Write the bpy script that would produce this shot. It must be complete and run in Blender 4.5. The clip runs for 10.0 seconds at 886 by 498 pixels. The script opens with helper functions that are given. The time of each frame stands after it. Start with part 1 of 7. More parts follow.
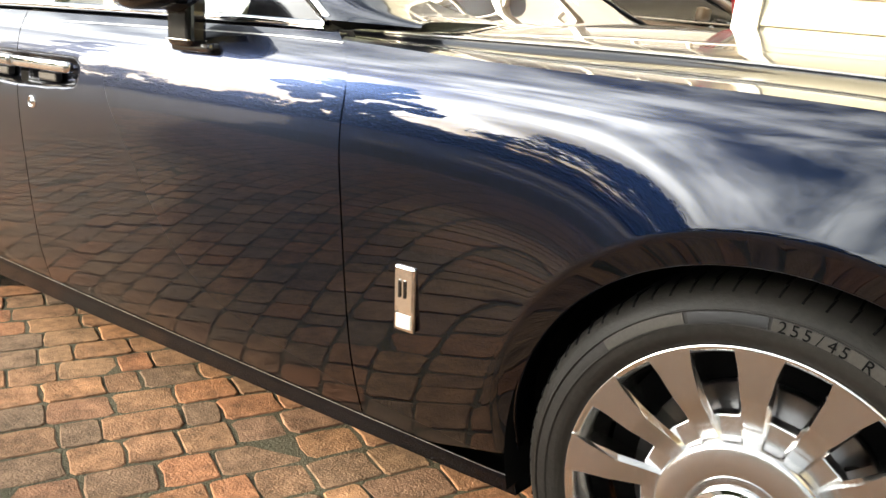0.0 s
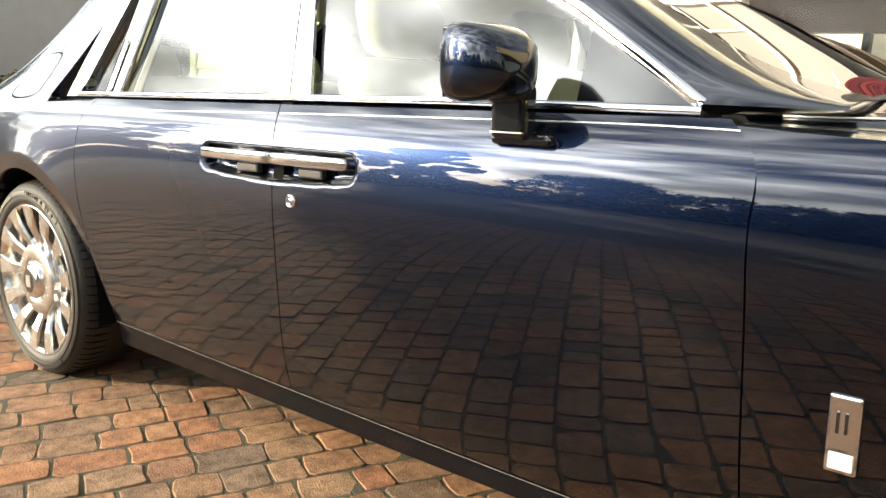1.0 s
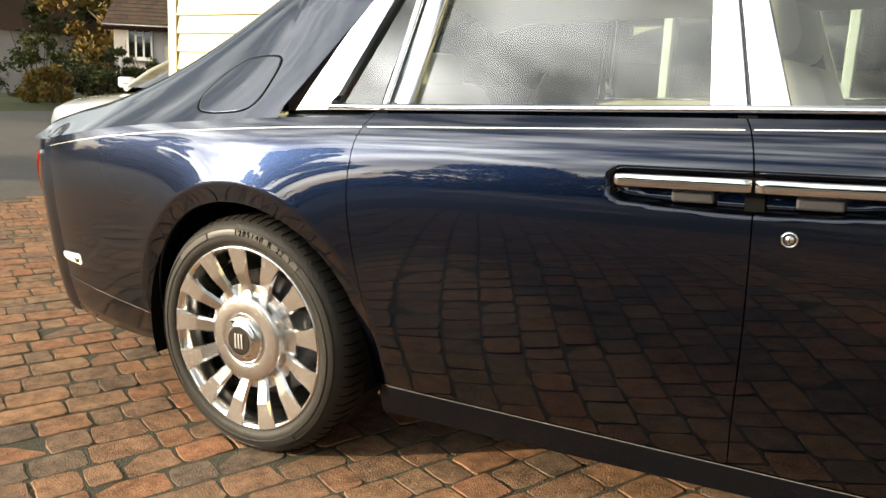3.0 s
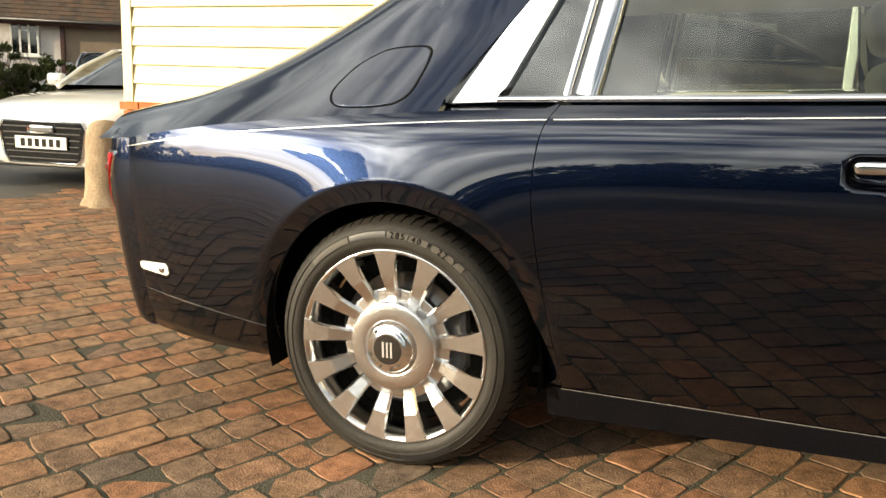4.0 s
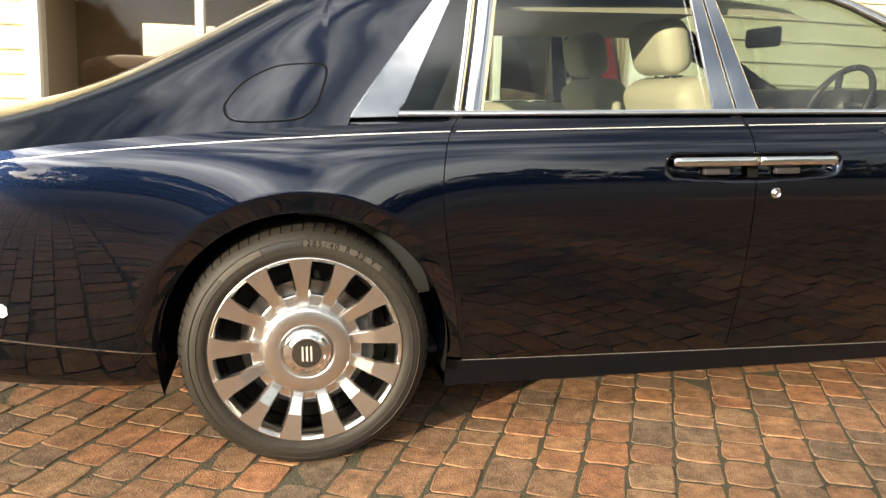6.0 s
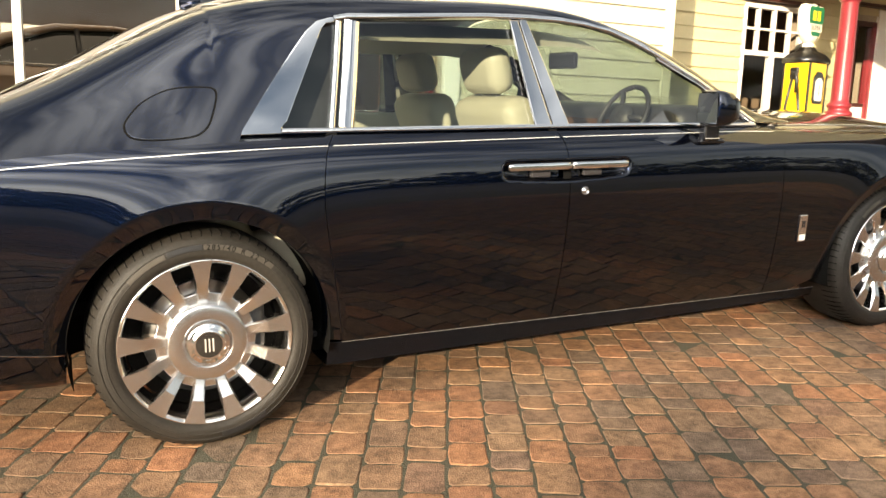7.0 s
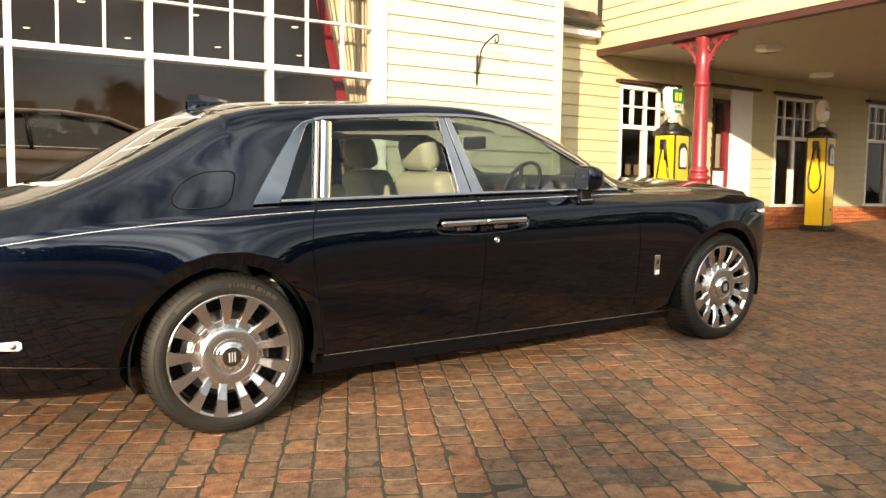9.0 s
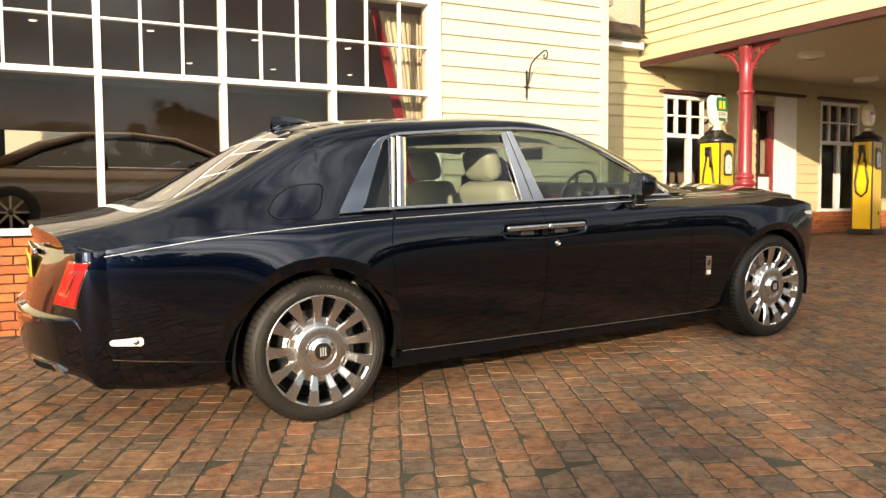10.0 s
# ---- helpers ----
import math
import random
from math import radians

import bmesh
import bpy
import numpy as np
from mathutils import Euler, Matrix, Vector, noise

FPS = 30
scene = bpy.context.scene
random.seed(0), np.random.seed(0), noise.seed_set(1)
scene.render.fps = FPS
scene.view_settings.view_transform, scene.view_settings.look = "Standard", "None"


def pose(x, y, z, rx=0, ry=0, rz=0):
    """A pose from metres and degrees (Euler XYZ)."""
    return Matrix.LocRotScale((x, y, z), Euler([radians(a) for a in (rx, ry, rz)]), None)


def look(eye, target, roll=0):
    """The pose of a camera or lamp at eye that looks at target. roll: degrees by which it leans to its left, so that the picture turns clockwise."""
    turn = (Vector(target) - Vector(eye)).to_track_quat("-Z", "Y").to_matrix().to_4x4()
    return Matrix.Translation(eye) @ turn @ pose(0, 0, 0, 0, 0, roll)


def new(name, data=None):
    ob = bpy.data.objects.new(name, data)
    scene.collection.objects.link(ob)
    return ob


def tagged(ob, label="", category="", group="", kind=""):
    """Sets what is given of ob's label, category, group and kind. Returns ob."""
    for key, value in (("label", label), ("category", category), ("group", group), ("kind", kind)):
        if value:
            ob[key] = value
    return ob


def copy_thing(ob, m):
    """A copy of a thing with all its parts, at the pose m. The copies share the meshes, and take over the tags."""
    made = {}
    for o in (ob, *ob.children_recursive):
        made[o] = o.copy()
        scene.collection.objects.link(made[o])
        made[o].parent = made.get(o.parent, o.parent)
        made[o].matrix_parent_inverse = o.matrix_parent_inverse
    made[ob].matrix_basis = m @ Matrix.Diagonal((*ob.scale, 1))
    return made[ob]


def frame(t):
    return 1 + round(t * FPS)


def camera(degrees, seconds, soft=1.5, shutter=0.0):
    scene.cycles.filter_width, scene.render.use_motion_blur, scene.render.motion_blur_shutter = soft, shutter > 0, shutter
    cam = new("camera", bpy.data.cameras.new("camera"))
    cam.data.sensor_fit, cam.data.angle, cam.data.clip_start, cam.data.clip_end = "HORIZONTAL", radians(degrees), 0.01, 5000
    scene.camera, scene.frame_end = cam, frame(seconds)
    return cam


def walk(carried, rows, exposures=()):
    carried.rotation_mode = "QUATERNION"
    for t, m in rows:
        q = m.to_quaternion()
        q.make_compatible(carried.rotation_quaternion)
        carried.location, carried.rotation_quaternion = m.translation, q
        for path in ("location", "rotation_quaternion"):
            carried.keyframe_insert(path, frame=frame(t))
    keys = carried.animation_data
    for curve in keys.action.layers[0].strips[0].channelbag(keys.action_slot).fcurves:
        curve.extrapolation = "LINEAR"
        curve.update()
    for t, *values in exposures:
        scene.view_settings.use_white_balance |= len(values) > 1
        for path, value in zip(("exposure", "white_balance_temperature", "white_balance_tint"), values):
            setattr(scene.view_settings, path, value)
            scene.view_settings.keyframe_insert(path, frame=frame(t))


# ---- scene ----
cam = camera(58.6, 10.0)
PATH = [
    (0, (3.763, -2.153, 1.092), (2.666, -0.564, 0.57), 3.8),
    (0.3, (3.554, -2.175, 1.1), (2.375, -0.634, 0.614), 1.6),
    (0.5, (3.422, -2.176, 1.106), (2.187, -0.668, 0.658), 1.6),
    (1, (3.115, -2.323, 1.116), (1.885, -0.793, 0.733), 1.0),
    (1.5, (2.786, -2.42, 1.12), (1.572, -0.871, 0.765), 1.2),
    (2, (2.412, -2.474, 1.12), (1.209, -0.92, 0.75), 0.1),
    (2.2, (2.265, -2.525, 1.14), (1.102, -0.939, 0.776), -0.1),
    (3.3, (1.49, -2.829, 1.133), (0.582, -1.092, 0.735), -0.2),
    (3.5, (1.33, -2.89, 1.125), (0.458, -1.133, 0.733), -0.3),
    (4, (0.964, -2.997, 1.134), (0.243, -1.175, 0.731), -0.4),
    (4.5, (0.648, -3.028, 1.145), (0.178, -1.129, 0.732), -1.6),
    (5, (0.358, -3.065, 1.157), (0.175, -1.119, 0.733), -1.8),
    (5.2, (0.25, -3.12, 1.152), (0.213, -1.162, 0.746), -1.8),
    (6.3, (-0.117, -3.437, 1.195), (0.398, -1.547, 0.789), 1.3),
    (6.5, (-0.196, -3.503, 1.207), (0.437, -1.652, 0.792), 1.8),
    (7, (-0.399, -3.691, 1.262), (0.448, -1.925, 0.857), 0.6),
    (7.5, (-0.557, -3.934, 1.317), (0.382, -2.199, 0.991), 0.6),
    (8, (-0.72, -4.185, 1.346), (0.298, -2.485, 1.073), 1.2),
    (8.5, (-0.937, -4.394, 1.355), (0.147, -2.734, 1.091), 0.3),
    (9, (-1.102, -4.606, 1.328), (-0.039, -2.928, 1.088), -0.2),
    (9.5, (-1.237, -4.74, 1.326), (-0.226, -3.03, 1.091), -0.6),
    (10, (-1.429, -4.838, 1.315), (-0.451, -3.106, 1.111), -1.5),
]
walk(cam, [(t, pose(0, 0, 0, 1.7, -2.25, 0) @ look(eye, target, roll)) for t, eye, target, roll in PATH], exposures=[(0, 1.5, 6500, 9), (0.5, 1.55, 6500, 9), (1, 1.33, 6500, 8), (1.5, 0.81, 6500, 8), (2, 0.92, 6500, 8), (3.5, 0.78, 6800, 8), (4.5, 0.94, 6900, 7), (5, 1.12, 6900, 7), (6.5, 1.18, 6800, 11), (7, 1.2, 6800, 11), (7.5, 1.36, 6800, 9), (8, 0.92, 6800, 9), (8.5, 0.76, 6800, 10), (9, 0.76, 6800, 11), (10, 0.62, 6800, 12)])

# ---- light ----
SUN_AZ = math.atan2(-0.692, -0.722)
SUN_EL = radians(13.0)
world = bpy.data.worlds.new("sky")
scene.world = world
world.use_nodes = True
wn, wl = world.node_tree.nodes, world.node_tree.links
wn.clear()
w_out = wn.new("ShaderNodeOutputWorld")
w_bg = wn.new("ShaderNodeBackground")
w_sky = wn.new("ShaderNodeTexSky")
w_sky.sky_type = "NISHITA"
w_sky.sun_disc = False
w_sky.sun_elevation = SUN_EL
w_sky.sun_rotation = math.pi / 2 - SUN_AZ
w_sky.dust_density = 1.2
w_co = wn.new("ShaderNodeTexCoord")
w_map = wn.new("ShaderNodeMapping")
w_map.inputs["Scale"].default_value = (2.2, 2.2, 4.6)
w_noise = wn.new("ShaderNodeTexNoise")
w_noise.inputs["Scale"].default_value = 1.3
w_noise.inputs["Detail"].default_value = 7.0
w_noise.inputs["Roughness"].default_value = 0.58
w_noise.inputs["Distortion"].default_value = 0.5
w_ramp = wn.new("ShaderNodeValToRGB")
w_ramp.color_ramp.elements[0].position = 0.31
w_ramp.color_ramp.elements[1].position = 0.54
w_cloud = wn.new("ShaderNodeMix")
w_cloud.data_type = "RGBA"
w_white = wn.new("ShaderNodeMix")
w_white.data_type = "RGBA"
w_white.blend_type = "ADD"
w_white.inputs[0].default_value = 1.0
wl.new(w_co.outputs["Generated"], w_map.inputs["Vector"])
wl.new(w_map.outputs[0], w_noise.inputs["Vector"])
wl.new(w_noise.outputs["Fac"], w_ramp.inputs[0])
w_dot = wn.new("ShaderNodeVectorMath")
w_dot.operation = "DOT_PRODUCT"
w_dot.inputs[1].default_value = (math.cos(SUN_AZ) * math.cos(SUN_EL), math.sin(SUN_AZ) * math.cos(SUN_EL), math.sin(SUN_EL))
w_pos = wn.new("ShaderNodeMath")
w_pos.operation = "MAXIMUM"
w_pos.inputs[1].default_value = 0.0
w_pow = wn.new("ShaderNodeMath")
w_pow.operation = "POWER"
w_pow.inputs[1].default_value = 34.0
w_gain = wn.new("ShaderNodeMath")
w_gain.operation = "MULTIPLY_ADD"
w_gain.inputs[1].default_value = 220.0
w_gain.inputs[2].default_value = 7.2
wl.new(w_co.outputs["Generated"], w_dot.inputs[0])
wl.new(w_dot.outputs["Value"], w_pos.inputs[0])
wl.new(w_pos.outputs[0], w_pow.inputs[0])
w_wide = wn.new("ShaderNodeMath")
w_wide.operation = "POWER"
w_wide.inputs[1].default_value = 2.6
w_sum = wn.new("ShaderNodeMath")
w_sum.operation = "MULTIPLY_ADD"
w_sum.inputs[1].default_value = 0.30
wl.new(w_pos.outputs[0], w_wide.inputs[0])
wl.new(w_wide.outputs[0], w_sum.inputs[0])
wl.new(w_pow.outputs[0], w_sum.inputs[2])
wl.new(w_sum.outputs[0], w_gain.inputs[0])
w_tone = wn.new("ShaderNodeMix")
w_tone.data_type = "RGBA"
w_tone.blend_type = "MULTIPLY"
w_tone.inputs[0].default_value = 1.0
w_tone.inputs[6].default_value = (0.97, 0.98, 0.95, 1)
w_soft = wn.new("ShaderNodeTexNoise")
w_soft.inputs["Scale"].default_value = 2.6
w_soft.inputs["Detail"].default_value = 5.0
w_shade = wn.new("ShaderNodeMapRange")
w_shade.inputs[1].default_value, w_shade.inputs[2].default_value = 0.35, 0.65
w_shade.inputs[3].default_value, w_shade.inputs[4].default_value = 0.28, 1.45
w_grey = wn.new("ShaderNodeMath")
w_grey.operation = "MULTIPLY"
wl.new(w_map.outputs[0], w_soft.inputs["Vector"])
wl.new(w_soft.outputs["Fac"], w_shade.inputs[0])
wl.new(w_gain.outputs[0], w_grey.inputs[0])
wl.new(w_shade.outputs[0], w_grey.inputs[1])
wl.new(w_grey.outputs[0], w_tone.inputs[7])
wl.new(w_tone.outputs[2], w_white.inputs[7])
wl.new(w_sky.outputs[0], w_white.inputs[6])
wl.new(w_ramp.outputs[0], w_cloud.inputs[0])
wl.new(w_sky.outputs[0], w_cloud.inputs[6])
wl.new(w_white.outputs[2], w_cloud.inputs[7])
wl.new(w_cloud.outputs[2], w_bg.inputs[0])
w_bg.inputs[1].default_value = 0.047
wl.new(w_bg.outputs[0], w_out.inputs[0])
sun_data = bpy.data.lights.new("sun", "SUN")
sun_data.energy, sun_data.angle, sun_data.color = 5.0, radians(0.55), (1.0, 0.83, 0.58)
sun = new("sun", sun_data)
sun.matrix_world = look((math.cos(SUN_AZ) * math.cos(SUN_EL) * 50, math.sin(SUN_AZ) * math.cos(SUN_EL) * 50, math.sin(SUN_EL) * 50), (0, 0, 0))


# ---- materials ----
def shader(name, color, rough=0.5, metal=0.0, coat=0.0, var=0.0, scale=8.0, bump=0.0, bump_scale=60.0, spec=0.5, second=None, coat_ior=1.5, coat_rough=0.012):
    """A principled material with two-scale colour variation and fine relief in object space."""
    m = bpy.data.materials.new(name)
    m.use_nodes = True
    nt = m.node_tree
    b = nt.nodes["Principled BSDF"]
    b.inputs["Base Color"].default_value = (*color, 1)
    b.inputs["Roughness"].default_value = rough
    b.inputs["Metallic"].default_value = metal
    b.inputs["Coat Weight"].default_value = coat
    b.inputs["Coat Roughness"].default_value = coat_rough
    b.inputs["Coat IOR"].default_value = coat_ior
    b.inputs["Specular IOR Level"].default_value = spec
    if var or bump:
        co = nt.nodes.new("ShaderNodeTexCoord")
    if var:
        n1 = nt.nodes.new("ShaderNodeTexNoise")
        n1.inputs["Scale"].default_value = scale
        n1.inputs["Detail"].default_value = 6
        n2 = nt.nodes.new("ShaderNodeTexNoise")
        n2.inputs["Scale"].default_value = scale * 9
        n2.inputs["Detail"].default_value = 3
        add = nt.nodes.new("ShaderNodeMath")
        add.operation = "ADD"
        half = nt.nodes.new("ShaderNodeMath")
        half.operation = "MULTIPLY"
        half.inputs[1].default_value = 0.5
        mix = nt.nodes.new("ShaderNodeMix")
        mix.data_type = "RGBA"
        lo = second or tuple(c * (1 - var) for c in color)
        hi = tuple(min(1, c * (1 + var * 0.6)) for c in color)
        mix.inputs[6].default_value = (*lo, 1)
        mix.inputs[7].default_value = (*hi, 1)
        ramp = nt.nodes.new("ShaderNodeMapRange")
        ramp.inputs[1].default_value, ramp.inputs[2].default_value = 0.3, 0.7
        for n in (n1, n2):
            nt.links.new(co.outputs["Object"], n.inputs["Vector"])
        nt.links.new(n1.outputs["Fac"], add.inputs[0])
        nt.links.new(n2.outputs["Fac"], add.inputs[1])
        nt.links.new(add.outputs[0], half.inputs[0])
        nt.links.new(half.outputs[0], ramp.inputs[0])
        nt.links.new(ramp.outputs[0], mix.inputs[0])
        nt.links.new(mix.outputs[2], b.inputs["Base Color"])
    if bump:
        nb = nt.nodes.new("ShaderNodeTexNoise")
        nb.inputs["Scale"].default_value = bump_scale
        nb.inputs["Detail"].default_value = 4
        bp = nt.nodes.new("ShaderNodeBump")
        bp.inputs["Strength"].default_value = bump
        bp.inputs["Distance"].default_value = 0.01
        nt.links.new(co.outputs["Object"], nb.inputs["Vector"])
        nt.links.new(nb.outputs["Fac"], bp.inputs["Height"])
        nt.links.new(bp.outputs[0], b.inputs["Normal"])
    return m


def glass_material(name, tint, rough=0.0, ior=1.68):
    """Thin pane: clear tinted transmission under a mirror-like Fresnel gloss."""
    m = bpy.data.materials.new(name)
    m.use_nodes = True
    nt = m.node_tree
    nt.nodes.clear()
    out = nt.nodes.new("ShaderNodeOutputMaterial")
    tr = nt.nodes.new("ShaderNodeBsdfTransparent")
    tr.inputs[0].default_value = (*tint, 1)
    gl = nt.nodes.new("ShaderNodeBsdfGlossy")
    gl.inputs["Roughness"].default_value = rough
    fr = nt.nodes.new("ShaderNodeFresnel")
    fr.inputs[0].default_value = ior
    mx = nt.nodes.new("ShaderNodeMixShader")
    nt.links.new(fr.outputs[0], mx.inputs[0])
    nt.links.new(tr.outputs[0], mx.inputs[1])
    nt.links.new(gl.outputs[0], mx.inputs[2])
    nt.links.new(mx.outputs[0], out.inputs[0])
    return m


def random_material(name, colors, island, rough=0.85, bump=0.5, bump_scale=70.0, dirt=0.5):
    """Pieces that differ from one another: each takes one of the colours, with blotches and grit."""
    m = bpy.data.materials.new(name)
    m.use_nodes = True
    nt = m.node_tree
    b = nt.nodes["Principled BSDF"]
    b.inputs["Roughness"].default_value = rough
    b.inputs["Specular IOR Level"].default_value = 0.25
    if island:
        rnd = nt.nodes.new("ShaderNodeNewGeometry").outputs["Random Per Island"]
    else:
        rnd = nt.nodes.new("ShaderNodeObjectInfo").outputs["Random"]
    ramp = nt.nodes.new("ShaderNodeValToRGB")
    ramp.color_ramp.interpolation = "LINEAR"
    els = ramp.color_ramp.elements
    for i, c in enumerate(colors):
        p = i / (len(colors) - 1)
        e = els[0] if i == 0 else els[len(els) - 1] if i == len(colors) - 1 else els.new(p)
        e.position = p
        e.color = (*c, 1)
    nt.links.new(rnd, ramp.inputs[0])
    geo = nt.nodes.new("ShaderNodeNewGeometry")
    n1 = nt.nodes.new("ShaderNodeTexNoise")
    n1.inputs["Scale"].default_value = 15
    n1.inputs["Detail"].default_value = 8
    n1.inputs["Roughness"].default_value = 0.78
    nt.links.new(geo.outputs["Position"], n1.inputs["Vector"])
    rng = nt.nodes.new("ShaderNodeMapRange")
    rng.inputs[1].default_value, rng.inputs[2].default_value = 0.3, 0.7
    rng.inputs[3].default_value, rng.inputs[4].default_value = 1 - dirt, 1 + dirt * 0.5
    nt.links.new(n1.outputs["Fac"], rng.inputs[0])
    mul = nt.nodes.new("ShaderNodeMix")
    mul.data_type = "RGBA"
    mul.blend_type = "MULTIPLY"
    mul.inputs[0].default_value = 1
    nt.links.new(ramp.outputs[0], mul.inputs[6])
    nt.links.new(rng.outputs[0], mul.inputs[7])
    grit = nt.nodes.new("ShaderNodeTexNoise")
    grit.inputs["Scale"].default_value = 240
    grit.inputs["Detail"].default_value = 2
    nt.links.new(geo.outputs["Position"], grit.inputs["Vector"])
    gr = nt.nodes.new("ShaderNodeMapRange")
    gr.inputs[1].default_value, gr.inputs[2].default_value = 0.63, 0.71
    gr.inputs[4].default_value = 0.45
    nt.links.new(grit.outputs["Fac"], gr.inputs[0])
    gm = nt.nodes.new("ShaderNodeMix")
    gm.data_type = "RGBA"
    gm.inputs[7].default_value = (0.36, 0.27, 0.17, 1)
    nt.links.new(gr.outputs[0], gm.inputs[0])
    nt.links.new(mul.outputs[2], gm.inputs[6])
    nt.links.new(gm.outputs[2], b.inputs["Base Color"])
    nb = nt.nodes.new("ShaderNodeTexNoise")
    nb.inputs["Scale"].default_value = bump_scale
    nb.inputs["Detail"].default_value = 6
    nt.links.new(geo.outputs["Position"], nb.inputs["Vector"])
    bp = nt.nodes.new("ShaderNodeBump")
    bp.inputs["Strength"].default_value = bump
    bp.inputs["Distance"].default_value = 0.006
    nt.links.new(nb.outputs["Fac"], bp.inputs["Height"])
    nt.links.new(bp.outputs[0], b.inputs["Normal"])
    return m


PAINT = shader("navy_paint", (0.0028, 0.0060, 0.0185), rough=0.33, metal=1.0, coat=1.0, coat_ior=1.60, coat_rough=0.018)
SILL_PAINT = shader("sill_paint", (0.0032, 0.0036, 0.0050), rough=0.22, spec=0.16)
# pale metal for the highlight drawn along the sill crease
SILL_GLINT = shader("sill_glint", (0.42, 0.42, 0.42), rough=0.3, metal=0.6)
CHROME = shader("chrome", (0.80, 0.80, 0.80), rough=0.04, metal=1.0)
BRUSHED = shader("polished_alloy", (0.86, 0.845, 0.82), rough=0.15, metal=1.0, var=0.05, scale=20)
SATIN = shader("satin_alloy", (0.66, 0.655, 0.65), rough=0.26, metal=1.0, var=0.06, scale=16, bump=0.02, bump_scale=40)
ALLOY_DARK = shader("alloy_inner", (0.22, 0.215, 0.21), rough=0.28, metal=1.0, var=0.1, scale=20)
RUBBER = shader("tyre_rubber", (0.017, 0.0145, 0.0115), spec=0.32, rough=0.6, var=0.45, scale=9, bump=0.15, bump_scale=90)
TYRE_MARK = shader("tyre_lettering", (0.042, 0.036, 0.028), rough=0.65, var=0.3, scale=20)
BLACK = shader("black_plastic", (0.010, 0.010, 0.011), rough=0.45, var=0.2, scale=30)
GLOSS_BLACK = shader("gloss_black", (0.004, 0.004, 0.005), rough=0.12, coat=0.6)
UNDER = shader("underbody", (0.006, 0.006, 0.006), rough=0.95, spec=0.05)
CAR_GLASS = glass_material("car_glass", (0.54, 0.61, 0.56), ior=1.95)
SCREEN_GLASS = glass_material("screen_glass", (0.46, 0.52, 0.46), ior=1.6)
LEATHER = shader("cream_leather", (0.52, 0.50, 0.41), rough=0.5, var=0.06, scale=14, bump=0.12, bump_scale=160)
LEATHER_DK = shader("dark_leather", (0.030, 0.030, 0.036), rough=0.5, var=0.2, scale=14)
CARPET = shader("dark_carpet", (0.02, 0.02, 0.024), rough=1.0, var=0.3, scale=60)
WOOD = shader("veneer", (0.10, 0.05, 0.025), rough=0.2, coat=0.6, var=0.4, scale=18)
RED_LENS = shader("red_lens", (0.55, 0.012, 0.012), rough=0.08, coat=1.0)
CLEAR_LENS = shader("clear_lens", (0.80, 0.77, 0.70), rough=0.10, coat=0.8)
STRIPE = shader("coachline_silver", (0.78, 0.77, 0.74), rough=0.22, metal=0.6)
PLATE_Y = shader("yellow_plate", (0.75, 0.45, 0.03), rough=0.4, var=0.05)
PLATE_W = shader("white_plate", (0.78, 0.77, 0.72), rough=0.4, var=0.05)
PAD = shader("handle_pad_grey", (0.030, 0.029, 0.032), rough=0.4)
MIRROR = shader("tinted_mirror", (0.36, 0.37, 0.38), rough=0.02, metal=1.0)
BADGE_DK = shader("badge_enamel", (0.02, 0.018, 0.016), rough=0.2, coat=0.5)
CREAM = shader("cream_board_paint", (0.53, 0.467, 0.275), rough=0.5, var=0.07, scale=2.2, bump=0.12, bump_scale=35)
WHITE_BOARD = shader("pale_board_paint", (0.55, 0.520, 0.400), rough=0.5, var=0.06, scale=2.2, bump=0.12, bump_scale=35)
WHITE = shader("white_gloss_paint", (0.80, 0.79, 0.75), rough=0.35, var=0.05, scale=5)
MORTAR = shader("mortar", (0.42, 0.36, 0.28), rough=0.95, var=0.25, scale=25, bump=0.3)
PANE = glass_material("window_glass", (0.80, 0.78, 0.74), ior=1.44)
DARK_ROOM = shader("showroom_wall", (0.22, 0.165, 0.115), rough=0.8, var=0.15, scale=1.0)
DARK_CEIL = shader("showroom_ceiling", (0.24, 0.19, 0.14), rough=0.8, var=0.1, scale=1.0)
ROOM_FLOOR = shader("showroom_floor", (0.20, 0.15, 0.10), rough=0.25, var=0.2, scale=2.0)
CURTAIN_R = shader("red_curtain", (0.30, 0.012, 0.020), rough=0.9, var=0.25, scale=10)
CURTAIN_C = shader("cream_curtain", (0.60, 0.52, 0.38), rough=0.9, var=0.15, scale=10)
YELLOW = shader("pump_yellow", (0.80, 0.50, 0.012), rough=0.28, coat=0.5, var=0.07, scale=6)
PUMP_BLACK = shader("pump_black", (0.012, 0.012, 0.012), rough=0.3, coat=0.3)
OPAL = shader("opal_glass", (0.80, 0.76, 0.64), rough=0.18, coat=0.5)
GREEN = shader("sign_green", (0.012, 0.16, 0.07), rough=0.3)
SIGN_Y = shader("sign_yellow", (0.80, 0.60, 0.03), rough=0.3)
SIGN_RED = shader("sign_red", (0.50, 0.03, 0.02), rough=0.3)
OXBLOOD = shader("oxblood_paint", (0.22, 0.024, 0.030), rough=0.3, coat=0.4, var=0.12, scale=8)
MAROON = shader("maroon_trim", (0.060, 0.018, 0.014), rough=0.4, var=0.2, scale=6)
SOFFIT = shader("canopy_soffit", (0.50, 0.44, 0.33), rough=0.6, var=0.06, scale=1.5)
IRON = shader("black_iron", (0.014, 0.013, 0.012), rough=0.45, var=0.3, scale=30)
